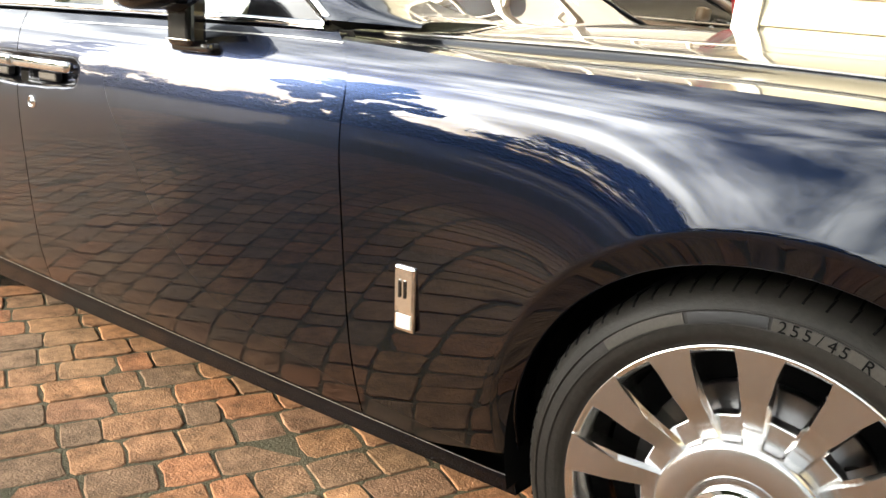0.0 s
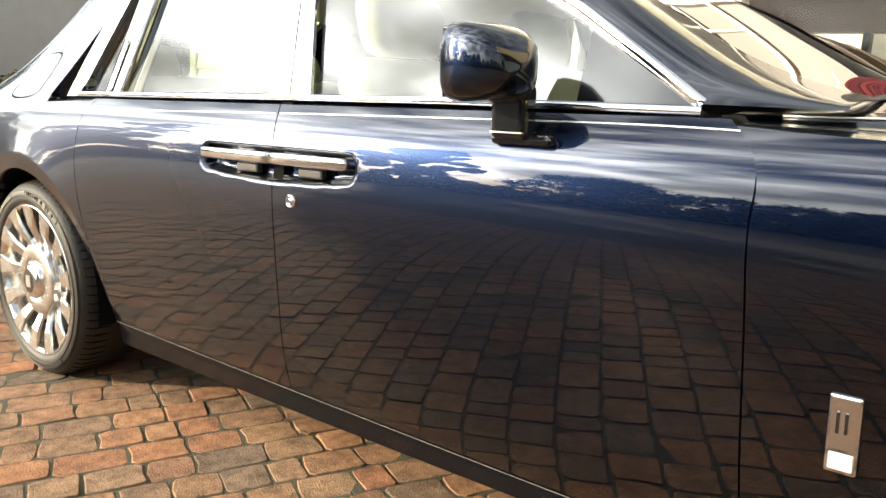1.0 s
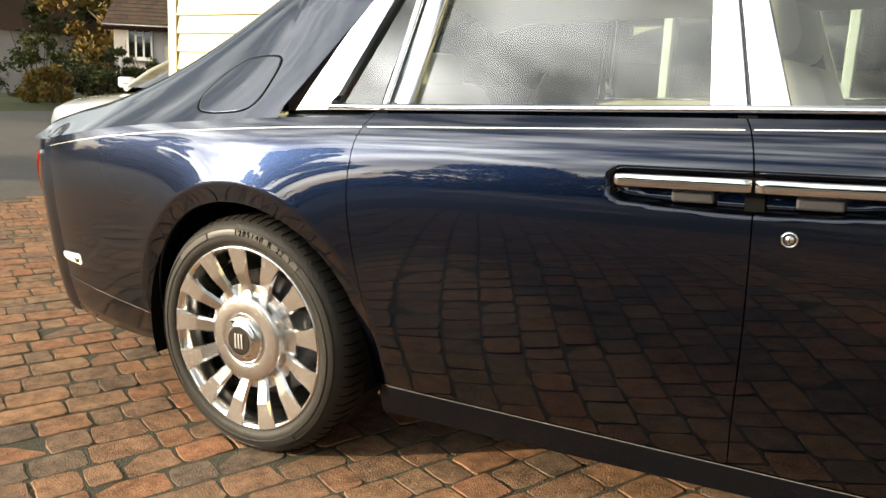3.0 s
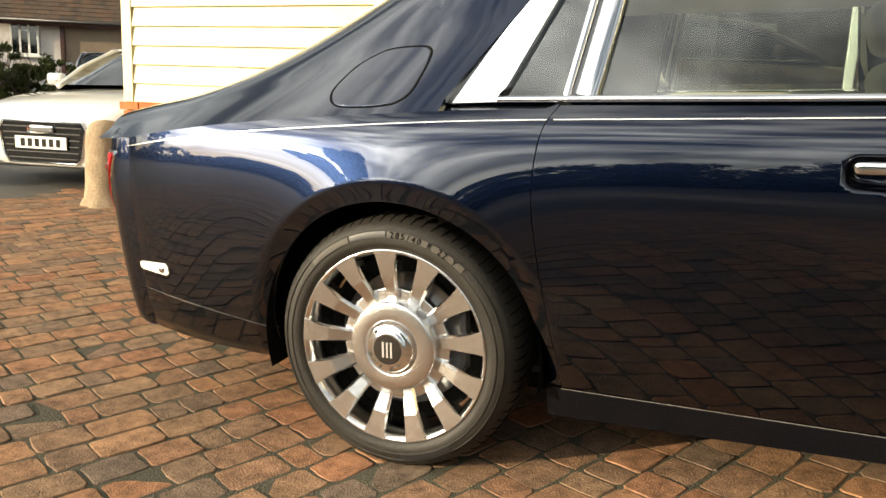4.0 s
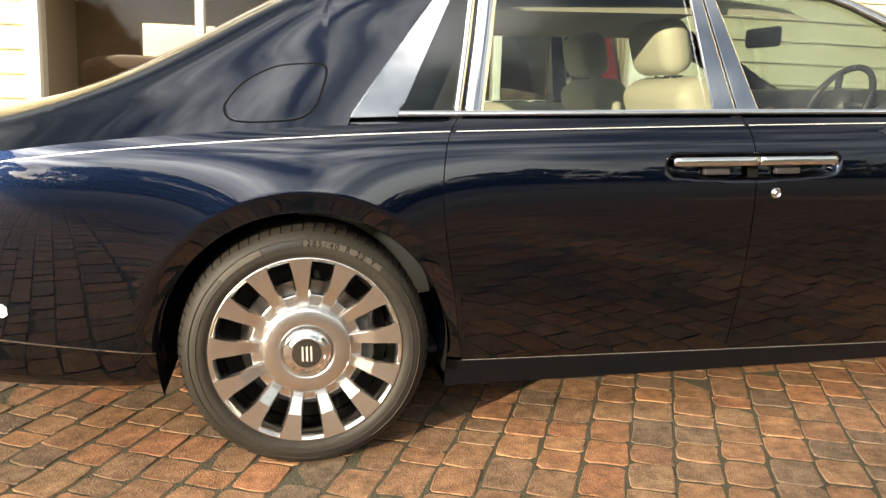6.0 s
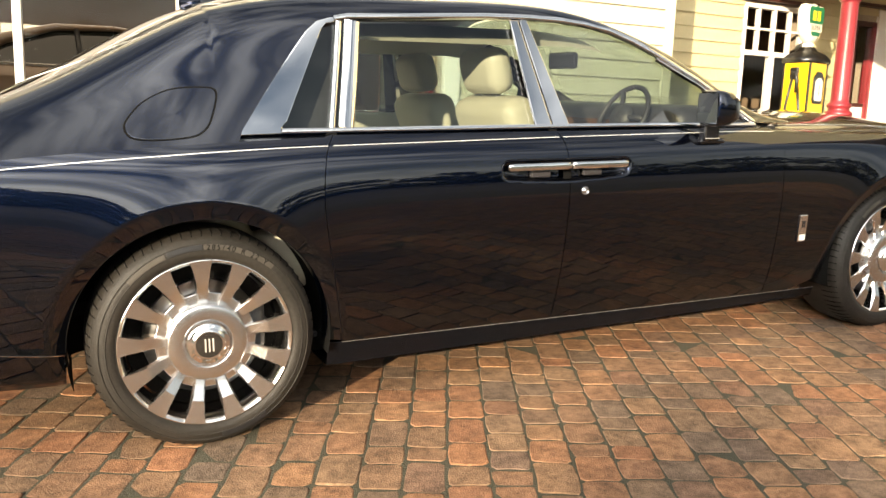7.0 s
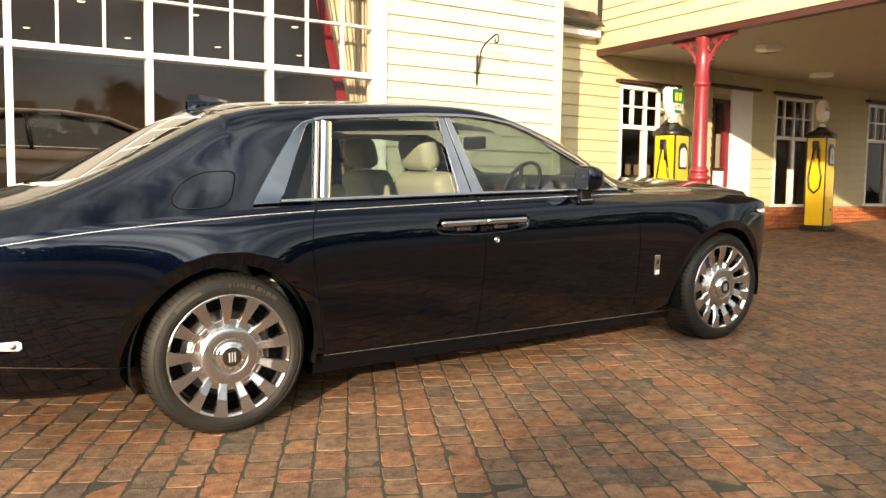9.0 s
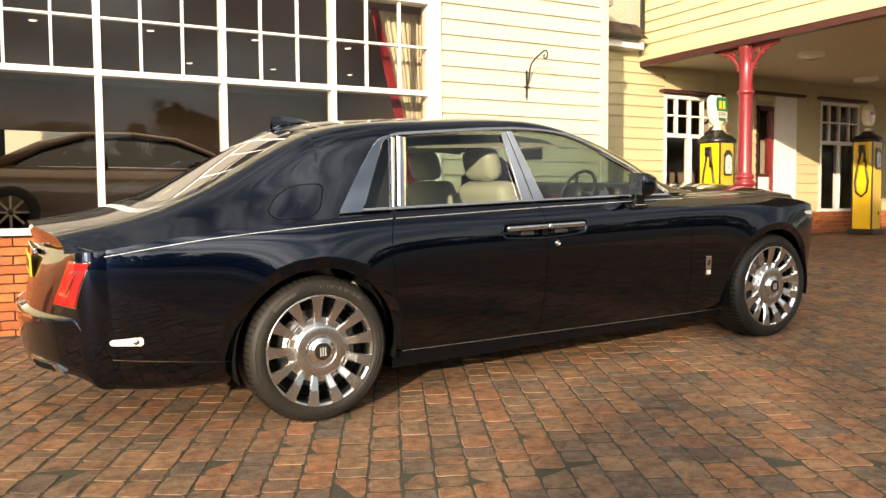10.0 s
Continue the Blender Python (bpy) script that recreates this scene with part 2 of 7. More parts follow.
STONE = shader("weathered_stone", (0.30, 0.22, 0.14), rough=0.95, var=0.45, scale=9, bump=0.8, bump_scale=40)
ASPHALT = shader("asphalt", (0.075, 0.068, 0.060), rough=0.9, var=0.3, scale=0.8, bump=0.5, bump_scale=140)
SAND = shader("joint_sand", (0.048, 0.040, 0.026), second=(0.030, 0.033, 0.016), rough=1.0, var=0.45, scale=18, bump=0.6, bump_scale=120)
RENDER_W = shader("white_render", (0.56, 0.52, 0.49), rough=0.9, var=0.12, scale=1.3, bump=0.3, bump_scale=30)
BARK = shader("bark", (0.075, 0.052, 0.034), rough=0.95, var=0.4, scale=12, bump=0.8, bump_scale=25)
GRASS = shader("verge_grass", (0.055, 0.060, 0.018), rough=1.0, var=0.5, scale=1.5, bump=0.8, bump_scale=60)
WHITE_CAR = shader("white_car_paint", (0.78, 0.76, 0.70), rough=0.3, coat=1.0)
GREY_CAR = shader("grey_car_paint", (0.34, 0.36, 0.36), rough=0.3, metal=0.4, coat=1.0)
BROWN_CAR = shader("bronze_car_paint", (0.17, 0.115, 0.075), rough=0.3, metal=0.3, coat=1.0)
SILVER_CAR = shader("silver_car_paint", (0.36, 0.37, 0.40), rough=0.3, metal=0.5, coat=1.0)
DARK_GLASS = shader("dark_glass", (0.010, 0.012, 0.012), rough=0.04, coat=0.6)
LAMP_ON = bpy.data.materials.new("downlight_glow")
LAMP_ON.use_nodes = True
LAMP_ON.node_tree.nodes["Principled BSDF"].inputs["Emission Color"].default_value = (1, 0.86, 0.62, 1)
LAMP_ON.node_tree.nodes["Principled BSDF"].inputs["Emission Strength"].default_value = 2.5
PAVER_COLORS = [(0.184, 0.117, 0.072), (0.299, 0.141, 0.070), (0.233, 0.132, 0.076), (0.150, 0.105, 0.072), (0.310, 0.161, 0.082), (0.262, 0.157, 0.088), (0.191, 0.123, 0.077), (0.147, 0.105, 0.076), (0.285, 0.130, 0.066), (0.217, 0.130, 0.076), (0.262, 0.141, 0.074)]
PAVER = random_material("clay_paver", PAVER_COLORS, False, bump_scale=150.0, bump=0.8, dirt=0.75)
PAVER_S = random_material("clay_paver_field", PAVER_COLORS, True, bump_scale=150.0, bump=0.8, dirt=0.75)
BRICK_COLORS = [(0.42, 0.12, 0.045), (0.50, 0.17, 0.06), (0.36, 0.10, 0.04), (0.46, 0.145, 0.05)]
BRICK = random_material("orange_brick", BRICK_COLORS, False, dirt=0.3, bump=0.3)
TILE = random_material("roof_tile", [(0.060, 0.040, 0.028), (0.10, 0.060, 0.038), (0.075, 0.055, 0.040), (0.045, 0.034, 0.028)], True)
LEAF_GREEN = random_material("green_leaf", [(0.030, 0.045, 0.012), (0.055, 0.070, 0.018), (0.075, 0.080, 0.020)], True, bump=0.0, dirt=0.4)
LEAF_GOLD = random_material("autumn_leaf", [(0.16, 0.12, 0.020), (0.26, 0.15, 0.025), (0.10, 0.10, 0.022), (0.22, 0.10, 0.020)], True, bump=0.0, dirt=0.4)


# ---- builders ----
def link_mesh(name, bm, material, smooth=False):
    me = bpy.data.meshes.new(name)
    bm.to_mesh(me)
    bm.free()
    me.materials.append(material)
    if smooth:
        for p in me.polygons:
            p.use_smooth = True
    return new(name, me)


def part(name, bm, material, parent, label="", smooth=False):
    ob = link_mesh(name, bm, material, smooth)
    ob.parent = parent
    if label:
        ob["label"] = label
    return ob


def empty(name, m, label, category, group=""):
    ob = new(name)
    ob.empty_display_size = 0.2
    ob.matrix_world = m
    return tagged(ob, label, category, group)


def spline(xs, ys):
    """Natural cubic through the knots, straight beyond them."""
    xs, ys = np.array(xs, float), np.array(ys, float)
    n = len(xs)
    h = np.diff(xs)
    a, r = np.eye(n), np.zeros(n)
    for i in range(1, n - 1):
        a[i, i - 1 : i + 2] = h[i - 1], 2 * (h[i - 1] + h[i]), h[i]
        r[i] = 6 * ((ys[i + 1] - ys[i]) / h[i] - (ys[i] - ys[i - 1]) / h[i - 1])
    m = np.linalg.solve(a, r)

    def f(x):
        i = int(min(max(np.searchsorted(xs, x) - 1, 0), n - 2))
        x = min(max(x, xs[0]), xs[-1])
        u, v = xs[i + 1] - x, x - xs[i]
        return float((m[i] * u**3 + m[i + 1] * v**3) / (6 * h[i]) + (ys[i] / h[i] - m[i] * h[i] / 6) * u + (ys[i + 1] / h[i] - m[i + 1] * h[i] / 6) * v)

    return f


def lerp_path(pts):
    """Point at 0..1 along a polyline, by its length."""
    p = [Vector(q) for q in pts]
    d = [0.0]
    for a, b in zip(p, p[1:]):
        d.append(d[-1] + (b - a).length)

    def f(u):
        s = min(max(u, 0), 1) * d[-1]
        for i in range(len(p) - 1):
            if s <= d[i + 1] or i == len(p) - 2:
                k = (s - d[i]) / max(d[i + 1] - d[i], 1e-9)
                return p[i].lerp(p[i + 1], k)

    return f


def smooth01(x):
    x = min(max(x, 0.0), 1.0)
    return x * x * (3 - 2 * x)


def grid_bm(rows, flange=None, close=False):
    """A sheet from rows of points; flange: a vector by which its rim is turned back, so that it has an edge."""
    bm = bmesh.new()
    vs = [[bm.verts.new(p) for p in r] for r in rows]
    for a, b in zip(vs, vs[1:]):
        n = len(a)
        for i in range(n if close else n - 1):
            q = (a[i], a[(i + 1) % n], b[(i + 1) % n], b[i])
            if len(set(q)) == 4:
                f = bm.faces.new(q)
                f.smooth = True
    if flange is not None:
        rim = [e for e in bm.edges if len(e.link_faces) == 1]
        ext = bmesh.ops.extrude_edge_only(bm, edges=rim)
        fv = [v for v in ext["geom"] if isinstance(v, bmesh.types.BMVert)]
        bmesh.ops.translate(bm, verts=fv, vec=flange)
        for e in rim:
            e.smooth = False
        for f in ext["geom"]:
            if isinstance(f, bmesh.types.BMFace):
                f.smooth = True
        bmesh.ops.recalc_face_normals(bm, faces=bm.faces)
    return bm


def box_bm(sx, sy, sz, at=(0, 0, 0), bevel=0.0, seg=2, bm=None):
    own = bmesh.new()
    bmesh.ops.create_cube(own, size=1)
    bmesh.ops.scale(own, vec=(sx, sy, sz), verts=own.verts)
    if bevel:
        bmesh.ops.bevel(own, geom=own.edges[:], offset=bevel, segments=seg, affect="EDGES", profile=0.5)
    bmesh.ops.translate(own, vec=at, verts=own.verts)
    if bm is None:
        return own
    join(bm, own)
    return bm


def join(bm, other):
    me = bpy.data.meshes.new("tmp")
    other.to_mesh(me)
    other.free()
    bm.from_mesh(me)
    bpy.data.meshes.remove(me)


def lathe_bm(profile, n=48, axis="Y", cap=False):
    """Turns a profile of (radius, along) round an axis."""
    rows = []
    for r, a in profile:
        ring = []
        for i in range(n):
            t = 2 * math.pi * i / n
            c, s = r * math.cos(t), r * math.sin(t)
            ring.append({"Y": (c, a, s), "Z": (c, s, a), "X": (a, c, s)}[axis])
        rows.append(ring)
    bm = grid_bm(rows, close=True)
    if cap:
        bm.verts.ensure_lookup_table()
        for k in (0, len(rows) - 1):
            bm.faces.new([bm.verts[k * n + i] for i in range(n)])
    bmesh.ops.recalc_face_normals(bm, faces=bm.faces)
    return bm


def tube_bm(pts, radius, n=10, bm=None):
    """A round bar along points; radius may be a number or one per point."""
    p = [Vector(q) for q in pts]
    rs = radius if isinstance(radius, (list, tuple)) else [radius] * len(p)
    rows = []
    up = Vector((0, 0, 1))
    for i, q in enumerate(p):
        t = (p[min(i + 1, len(p) - 1)] - p[max(i - 1, 0)]).normalized()
        if abs(t.dot(up)) > 0.95:
            up = Vector((1, 0, 0)) if abs(t.x) < 0.9 else Vector((0, 1, 0))
        a = t.cross(up).normalized()
        b = a.cross(t).normalized()
        up = b
        rows.append([q + (a * math.cos(2 * math.pi * k / n) + b * math.sin(2 * math.pi * k / n)) * rs[i] for k in range(n)])
    own = grid_bm(rows, close=True)
    own.verts.ensure_lookup_table()
    for k in (0, len(rows) - 1):
        own.faces.new([own.verts[k * n + i] for i in range(n)])
    bmesh.ops.recalc_face_normals(own, faces=own.faces)
    if bm is None:
        return own
    join(bm, own)
    return bm


def plate_bm(outline, depth, bevel=0.0):
    """A plate: a closed outline of 3D points in one plane, thickened by the vector depth."""
    bm = bmesh.new()
    f = bm.faces.new([bm.verts.new(p) for p in outline])
    ext = bmesh.ops.extrude_face_region(bm, geom=[f])
    vs = [v for v in ext["geom"] if isinstance(v, bmesh.types.BMVert)]
    bmesh.ops.translate(bm, verts=vs, vec=depth)
    bmesh.ops.recalc_face_normals(bm, faces=bm.faces)
    if bevel:
        bmesh.ops.bevel(bm, geom=bm.edges[:], offset=bevel, segments=2, affect="EDGES", profile=0.5)
    return bm


def text_bm(body, size, depth=0.002):
    cu = bpy.data.curves.new("lettering", "FONT")
    cu.body, cu.size, cu.extrude, cu.align_x, cu.align_y = body, size, depth, "CENTER", "CENTER"
    ob = bpy.data.objects.new("lettering", cu)
    scene.collection.objects.link(ob)
    dg = bpy.context.evaluated_depsgraph_get()
    me = bpy.data.meshes.new_from_object(ob.evaluated_get(dg))
    bm = bmesh.new()
    bm.from_mesh(me)
    bpy.data.objects.remove(ob)
    bpy.data.meshes.remove(me)
    return bm


def ground_z(x, y):
    x, y = min(max(x, -30.0), 20.0), min(max(y, -12.0), 12.0)
    fx = 0.0393 * x if x > 0 else 0.0393 * x * math.exp(x / 1.1) - 0.012 * x * (1 - math.exp(x / 1.1))
    return fx + 0.0297 * y - 0.95 * smooth01((-x - 22.5) / 6.0)


# ---- the dark blue saloon ----
CAR = empty("luxury_saloon", pose(0, 0, 0, 1.7, -2.25, 0), "gleaming dark navy luxury saloon with chrome trim on block paving", "car")
WB, HUB = 3.546, 0.38
SEC = spline([0.205, 0.31, 0.5, 0.7, 0.85, 0.96, 1.05, 1.10], [-0.105, -0.066, -0.028, -0.007, 0.0, -0.008, -0.038, -0.078])
PLAN = spline([-1.12, -1.0, -0.86, -0.5, 0.0, 0.7, 1.5, 2.6, 3.2, 3.65, 3.9, 4.06, 4.16], [0.865, 0.905, 0.935, 0.966, 0.986, 0.996, 0.999, 0.994, 0.986, 0.974, 0.955, 0.925, 0.88])
COACH = spline([-1.05, -0.66, -0.23, 0.167, 0.744, 1.49, 2.2, 2.62, 2.85, 3.1, 3.45, 3.75, 3.95, 4.1], [0.940, 0.990, 1.022, 1.041, 1.052, 1.062, 1.068, 1.066, 1.056, 1.045, 1.037, 1.018, 0.985, 0.945])
BELT = 1.084


def sill_z(x):
    """The crease above the sill climbs a little towards the rear."""
    return 0.299 - 0.020 * (x - 0.45)


def flare(x, z):
    """The wheel arches stand out, most of all above the wheel, and turn in at the lip."""
    out = 0.0
    for cx, amp, edge, reach in ((0.0, 0.056, 0.497, 0.185), (WB, 0.062, 0.474, 0.21)):
        r = math.hypot(x - cx, z - HUB)
        s = max((z - HUB) / max(r, 0.01), 0.0)
        out += amp * math.exp(-max(r - 0.43, -0.05) / reach) * (0.30 + 0.70 * s * s) * smooth01((z - 0.25) / 0.25)
        d = edge - r
        if d > -0.006:
            out -= 0.38 * (d if d > 0.006 else (d + 0.006) ** 2 / 0.024)
    return out


def recess(x, z):
    """The hollow behind the door handles."""
    u = min(abs(x - 1.464) / 0.302, 1.0)
    top, bot = 0.968, 0.904 - 0.016 * (1 - u * u)
    qx = max(abs(x - 1.464) - 0.279, 0)
    qz = max(abs(z - (top + bot) / 2) - ((top - bot) / 2 - 0.023), 0)
    return 0.040 * (1 - smooth01((math.hypot(qx, qz) - 0.013) / 0.014))


def side_y(x, z):
    return PLAN(x) + SEC(z) + flare(x, z)


def ruled(lower, upper, nu, nv, sign, extra=None, spread=1.0):
    lo, hi = lerp_path(lower), lerp_path(upper)
    rows = []
    for j in range(nv + 1):
        r = []
        for i in range(nu + 1):
            k = (j / nv) ** spread
            q = lo(i / nu).lerp(hi(i / nu), k)
            y = side_y(q.x, q.z) - (extra(q.x, q.z) if extra else 0)
            r.append((q.x, sign * y, q.z))
        rows.append(r)
    return rows


def arc(cx, r, a0, a1, n, z=HUB - 0.005):
    return [(cx + r * math.cos(radians(a0 + (a1 - a0) * i / n)), 0, z + r * math.sin(radians(a0 + (a1 - a0) * i / n))) for i in range(n + 1)]


def curve_x(pairs):
    zs, xs = [p[0] for p in pairs], [p[1] for p in pairs]
    return lambda z: float(np.interp(z, zs, xs))


GAP_C = spline([0.30, 0.459, 0.615, 0.768, 0.887, 0.976, 1.048, 1.10], [0.503, 0.478, 0.452, 0.430, 0.424, 0.433, 0.454, 0.492])
GAP_B = spline([0.30, 0.40, 0.60, 0.80, 0.95, 1.03, 1.078, 1.10], [1.445, 1.450, 1.463, 1.470, 1.468, 1.458, 1.440, 1.425])
GAP_A = spline([0.30, 0.60, 0.80, 0.95, 1.04, 1.10], [2.715, 2.708, 2.702, 2.698, 2.682, 2.610])
G = 0.0017


def door_rows(x0, x1, nz, nx, sign):
    rows = []
    for j in range(nz + 1):
        a, b = x0(0.314 + (BELT - 0.314) * j / nz) + G, x1(0.314 + (BELT - 0.314) * j / nz) - G
        row = []
        for i in range(nx + 1):
            x = a + (b - a) * i / nx
            z0 = sill_z(x) + 0.005
            z = z0 + (BELT - z0) * j / nz
            row.append((x, sign * (side_y(x, z) - recess(x, z)), z))
        rows.append(row)
    return rows


def strip_on_side(zf, x0, x1, half, n, sign, proud=0.0012):
    rows = [[], []]
    for i in range(n + 1):
        x = x0 + (x1 - x0) * i / n
        for k, dz in ((0, -half), (1, half)):
            z = zf(x) + dz
            rows[k].append((x, sign * (side_y(x, z) + proud), z))
    return rows


def upper_start(x):
    """Where the upper body leaves the side, behind the side windows."""
    return min(COACH(x) + 0.028, BELT)


RAIL_Y = spline([-1.2, -0.9, -0.5, -0.2, 0.1, 0.5, 1.0, 1.6, 2.0, 2.3, 2.6, 2.8], [0.72, 0.735, 0.72, 0.70, 0.70, 0.715, 0.722, 0.720, 0.742, 0.782, 0.845, 0.87])
RAIL_Z = spline([-1.2, -1.05, -0.9, -0.7, -0.5, -0.35, -0.137, 0.1, 0.5, 1.0, 1.6, 2.0, 2.3, 2.6, 2.8], [1.028, 1.068, 1.096, 1.148, 1.218, 1.284, 1.390, 1.500, 1.572, 1.588, 1.578, 1.480, 1.345, 1.165, 1.115])
MID_Z = spline([-1.25, -1.0, -0.75, -0.5, -0.2, 0.1, 0.5, 1.0, 1.5, 1.78, 2.0, 2.3, 2.6, 2.85], [1.072, 1.118, 1.178, 1.285, 1.445, 1.578, 1.632, 1.648, 1.640, 1.605, 1.520, 1.375, 1.220, 1.095])
WIN_TOP = curve_x([(0.142, 1.085), (0.305, 1.297), (0.430, 1.451), (0.478, 1.490), (0.530, 1.506), (0.60, 1.520), (0.894, 1.532), (1.2, 1.548), (1.53, 1.548), (1.81, 1.513), (2.05, 1.416), (2.27, 1.303), (2.56, 1.108), (2.9, 1.10)])


def upper_section(x, v):
    """Point of the upper body: v=0 the centre line, v=1 the shoulder."""
    zs = upper_start(x)
    ys = side_y(x, zs)
    ry, rz, mz = RAIL_Y(x), RAIL_Z(x), MID_Z(x)
    rz = max(rz, zs + 0.012)
    mz = max(mz, rz + 0.01)
    pts = [(0, mz), (ry * 0.5, mz - (mz - rz) * 0.20), (ry * 0.88, mz - (mz - rz) * 0.66), (ry + (ys - ry) * 0.10, rz - (rz - zs) * 0.08), (ry + (ys - ry) * 0.52, rz - (rz - zs) * 0.50), (ys, zs)]
    t = v * 5
    i = min(int(t), 4)
    k = t - i
    p0, p1, p2, p3 = (pts[max(i - 1, 0)], pts[i], pts[i + 1], pts[min(i + 2, 5)])
    if i == 0:
        p0 = (-pts[1][0], pts[1][1])
    c = []
    for a, b, c2, d in zip(p0, p1, p2, p3):
        c.append(0.5 * (2 * b + (c2 - a) * k + (2 * a - 5 * b + 4 * c2 - d) * k * k + (3 * b - a - 3 * c2 + d) * k**3))
    return c[0], c[1]


def v_at(x, test):
    """Smallest v at which test(y, z) holds."""
    lo, hi = 0.0, 1.0
    if not test(*upper_section(x, 1.0)):
        return 1.0
    for _ in range(22):
        m = (lo + hi) / 2
        if test(*upper_section(x, m)):
            hi = m
        else:
            lo = m
    return hi


def screen_half(x):
    """Half width of the rear window and windscreen openings."""
    for x0, x1, w0, w1 in ((-0.72, 0.10, 0.60, 0.56), (1.72, 2.80, 0.60, 0.70)):
        if x0 < x < x1:
            u = (x - x0) / (x1 - x0)
            return (w0 + (w1 - w0) * u) * (1 - abs(2 * u - 1) ** 9) ** (1 / 5)
    return 0.0


def deck_bow(x, y):
    """The boot lid's rear edge is bowed in plan."""
    t = min(max((-0.92 - x) / 0.25, 0.0), 1.0)
    return 0.115 * t * t * max(1 - (y / 0.80) ** 2, 0.0)


def upper_body():
    xs = sorted({round(-1.17 + 3.98 * i / 150, 4) for i in range(151)} | {-0.715, 0.095, 1.725, 2.795, 0.142, 0.53})
    bm = bmesh.new()
    for sign in (-1, 1):
        rows = []
        for x in xs:
            w = screen_half(x)
            v0 = v_at(x, lambda y, z: y >= w) if w else 0.0
            v1 = v_at(x, lambda y, z: z <= WIN_TOP(x)) if x > 0.142 else 1.0
            v1 = max(v1, v0 + 0.01)
            row = []
            for j in range(25):
                y, z = upper_section(x, v0 + (v1 - v0) * j / 24)
                row.append((x - deck_bow(x, y), sign * y, z))
            rows.append(row)
        join(bm, grid_bm(rows))
    bmesh.ops.remove_doubles(bm, verts=bm.verts, dist=0.0004)
    bmesh.ops.recalc_face_normals(bm, faces=bm.faces)
    for f in bm.faces:
        f.smooth = True
    return bm


def screen_glass(x0, x1):
    rows = []
    n = 26
    for i in range(n + 1):
        x = x0 + 0.004 + (x1 - x0 - 0.008) * i / n
        w = screen_half(x) + 0.012
        v0 = v_at(x, lambda y, z: y >= w)
        row = []
        for j in range(-12, 13):
            y, z = upper_section(x, v0 * abs(j) / 12)
            row.append((x, y * (1 if j > 0 else -1), z - 0.007))
        rows.append(row)
    return grid_bm(rows)


def glass_y(z):
    return 0.900 - 0.36 * (z - 1.095)


def on_glass(pts, sign, inset=0.0):
    return [(x, sign * (glass_y(z) - inset), z) for x, z in pts]


def window_pane(name, pts, sign, parent):
    bm = bmesh.new()
    bm.faces.new([bm.verts.new(p) for p in on_glass(pts, sign, 0.016)])
    ob = part(name, bm, CAR_GLASS, parent, "tinted glass")
    ob.visible_shadow = False
    return ob


def chrome_bar(pts, width, sign, parent, name="chrome_trim", height=0.010):
    """A flat bright bar along points of the window plane, with rounded edges."""
    p = [Vector((x, sign * glass_y(z), z)) for x, z in pts]
    nrm = Vector((0, sign * 1.0, 0.36)).normalized()
    rows = []
    for i, q in enumerate(p):
        t = (p[min(i + 1, len(p) - 1)] - p[max(i - 1, 0)]).normalized()
        a = t.cross(nrm).normalized() * (width / 2)
        rows.append([q - a - nrm * 0.012, q - a + nrm * height * 0.5, q - a * 0.9 + nrm * height, q + a * 0.9 + nrm * height, q + a + nrm * height * 0.5, q + a - nrm * 0.012])
    bm = grid_bm(rows)
    bmesh.ops.recalc_face_normals(bm, faces=bm.faces)
    return part(name, bm, CHROME, parent, smooth=True)


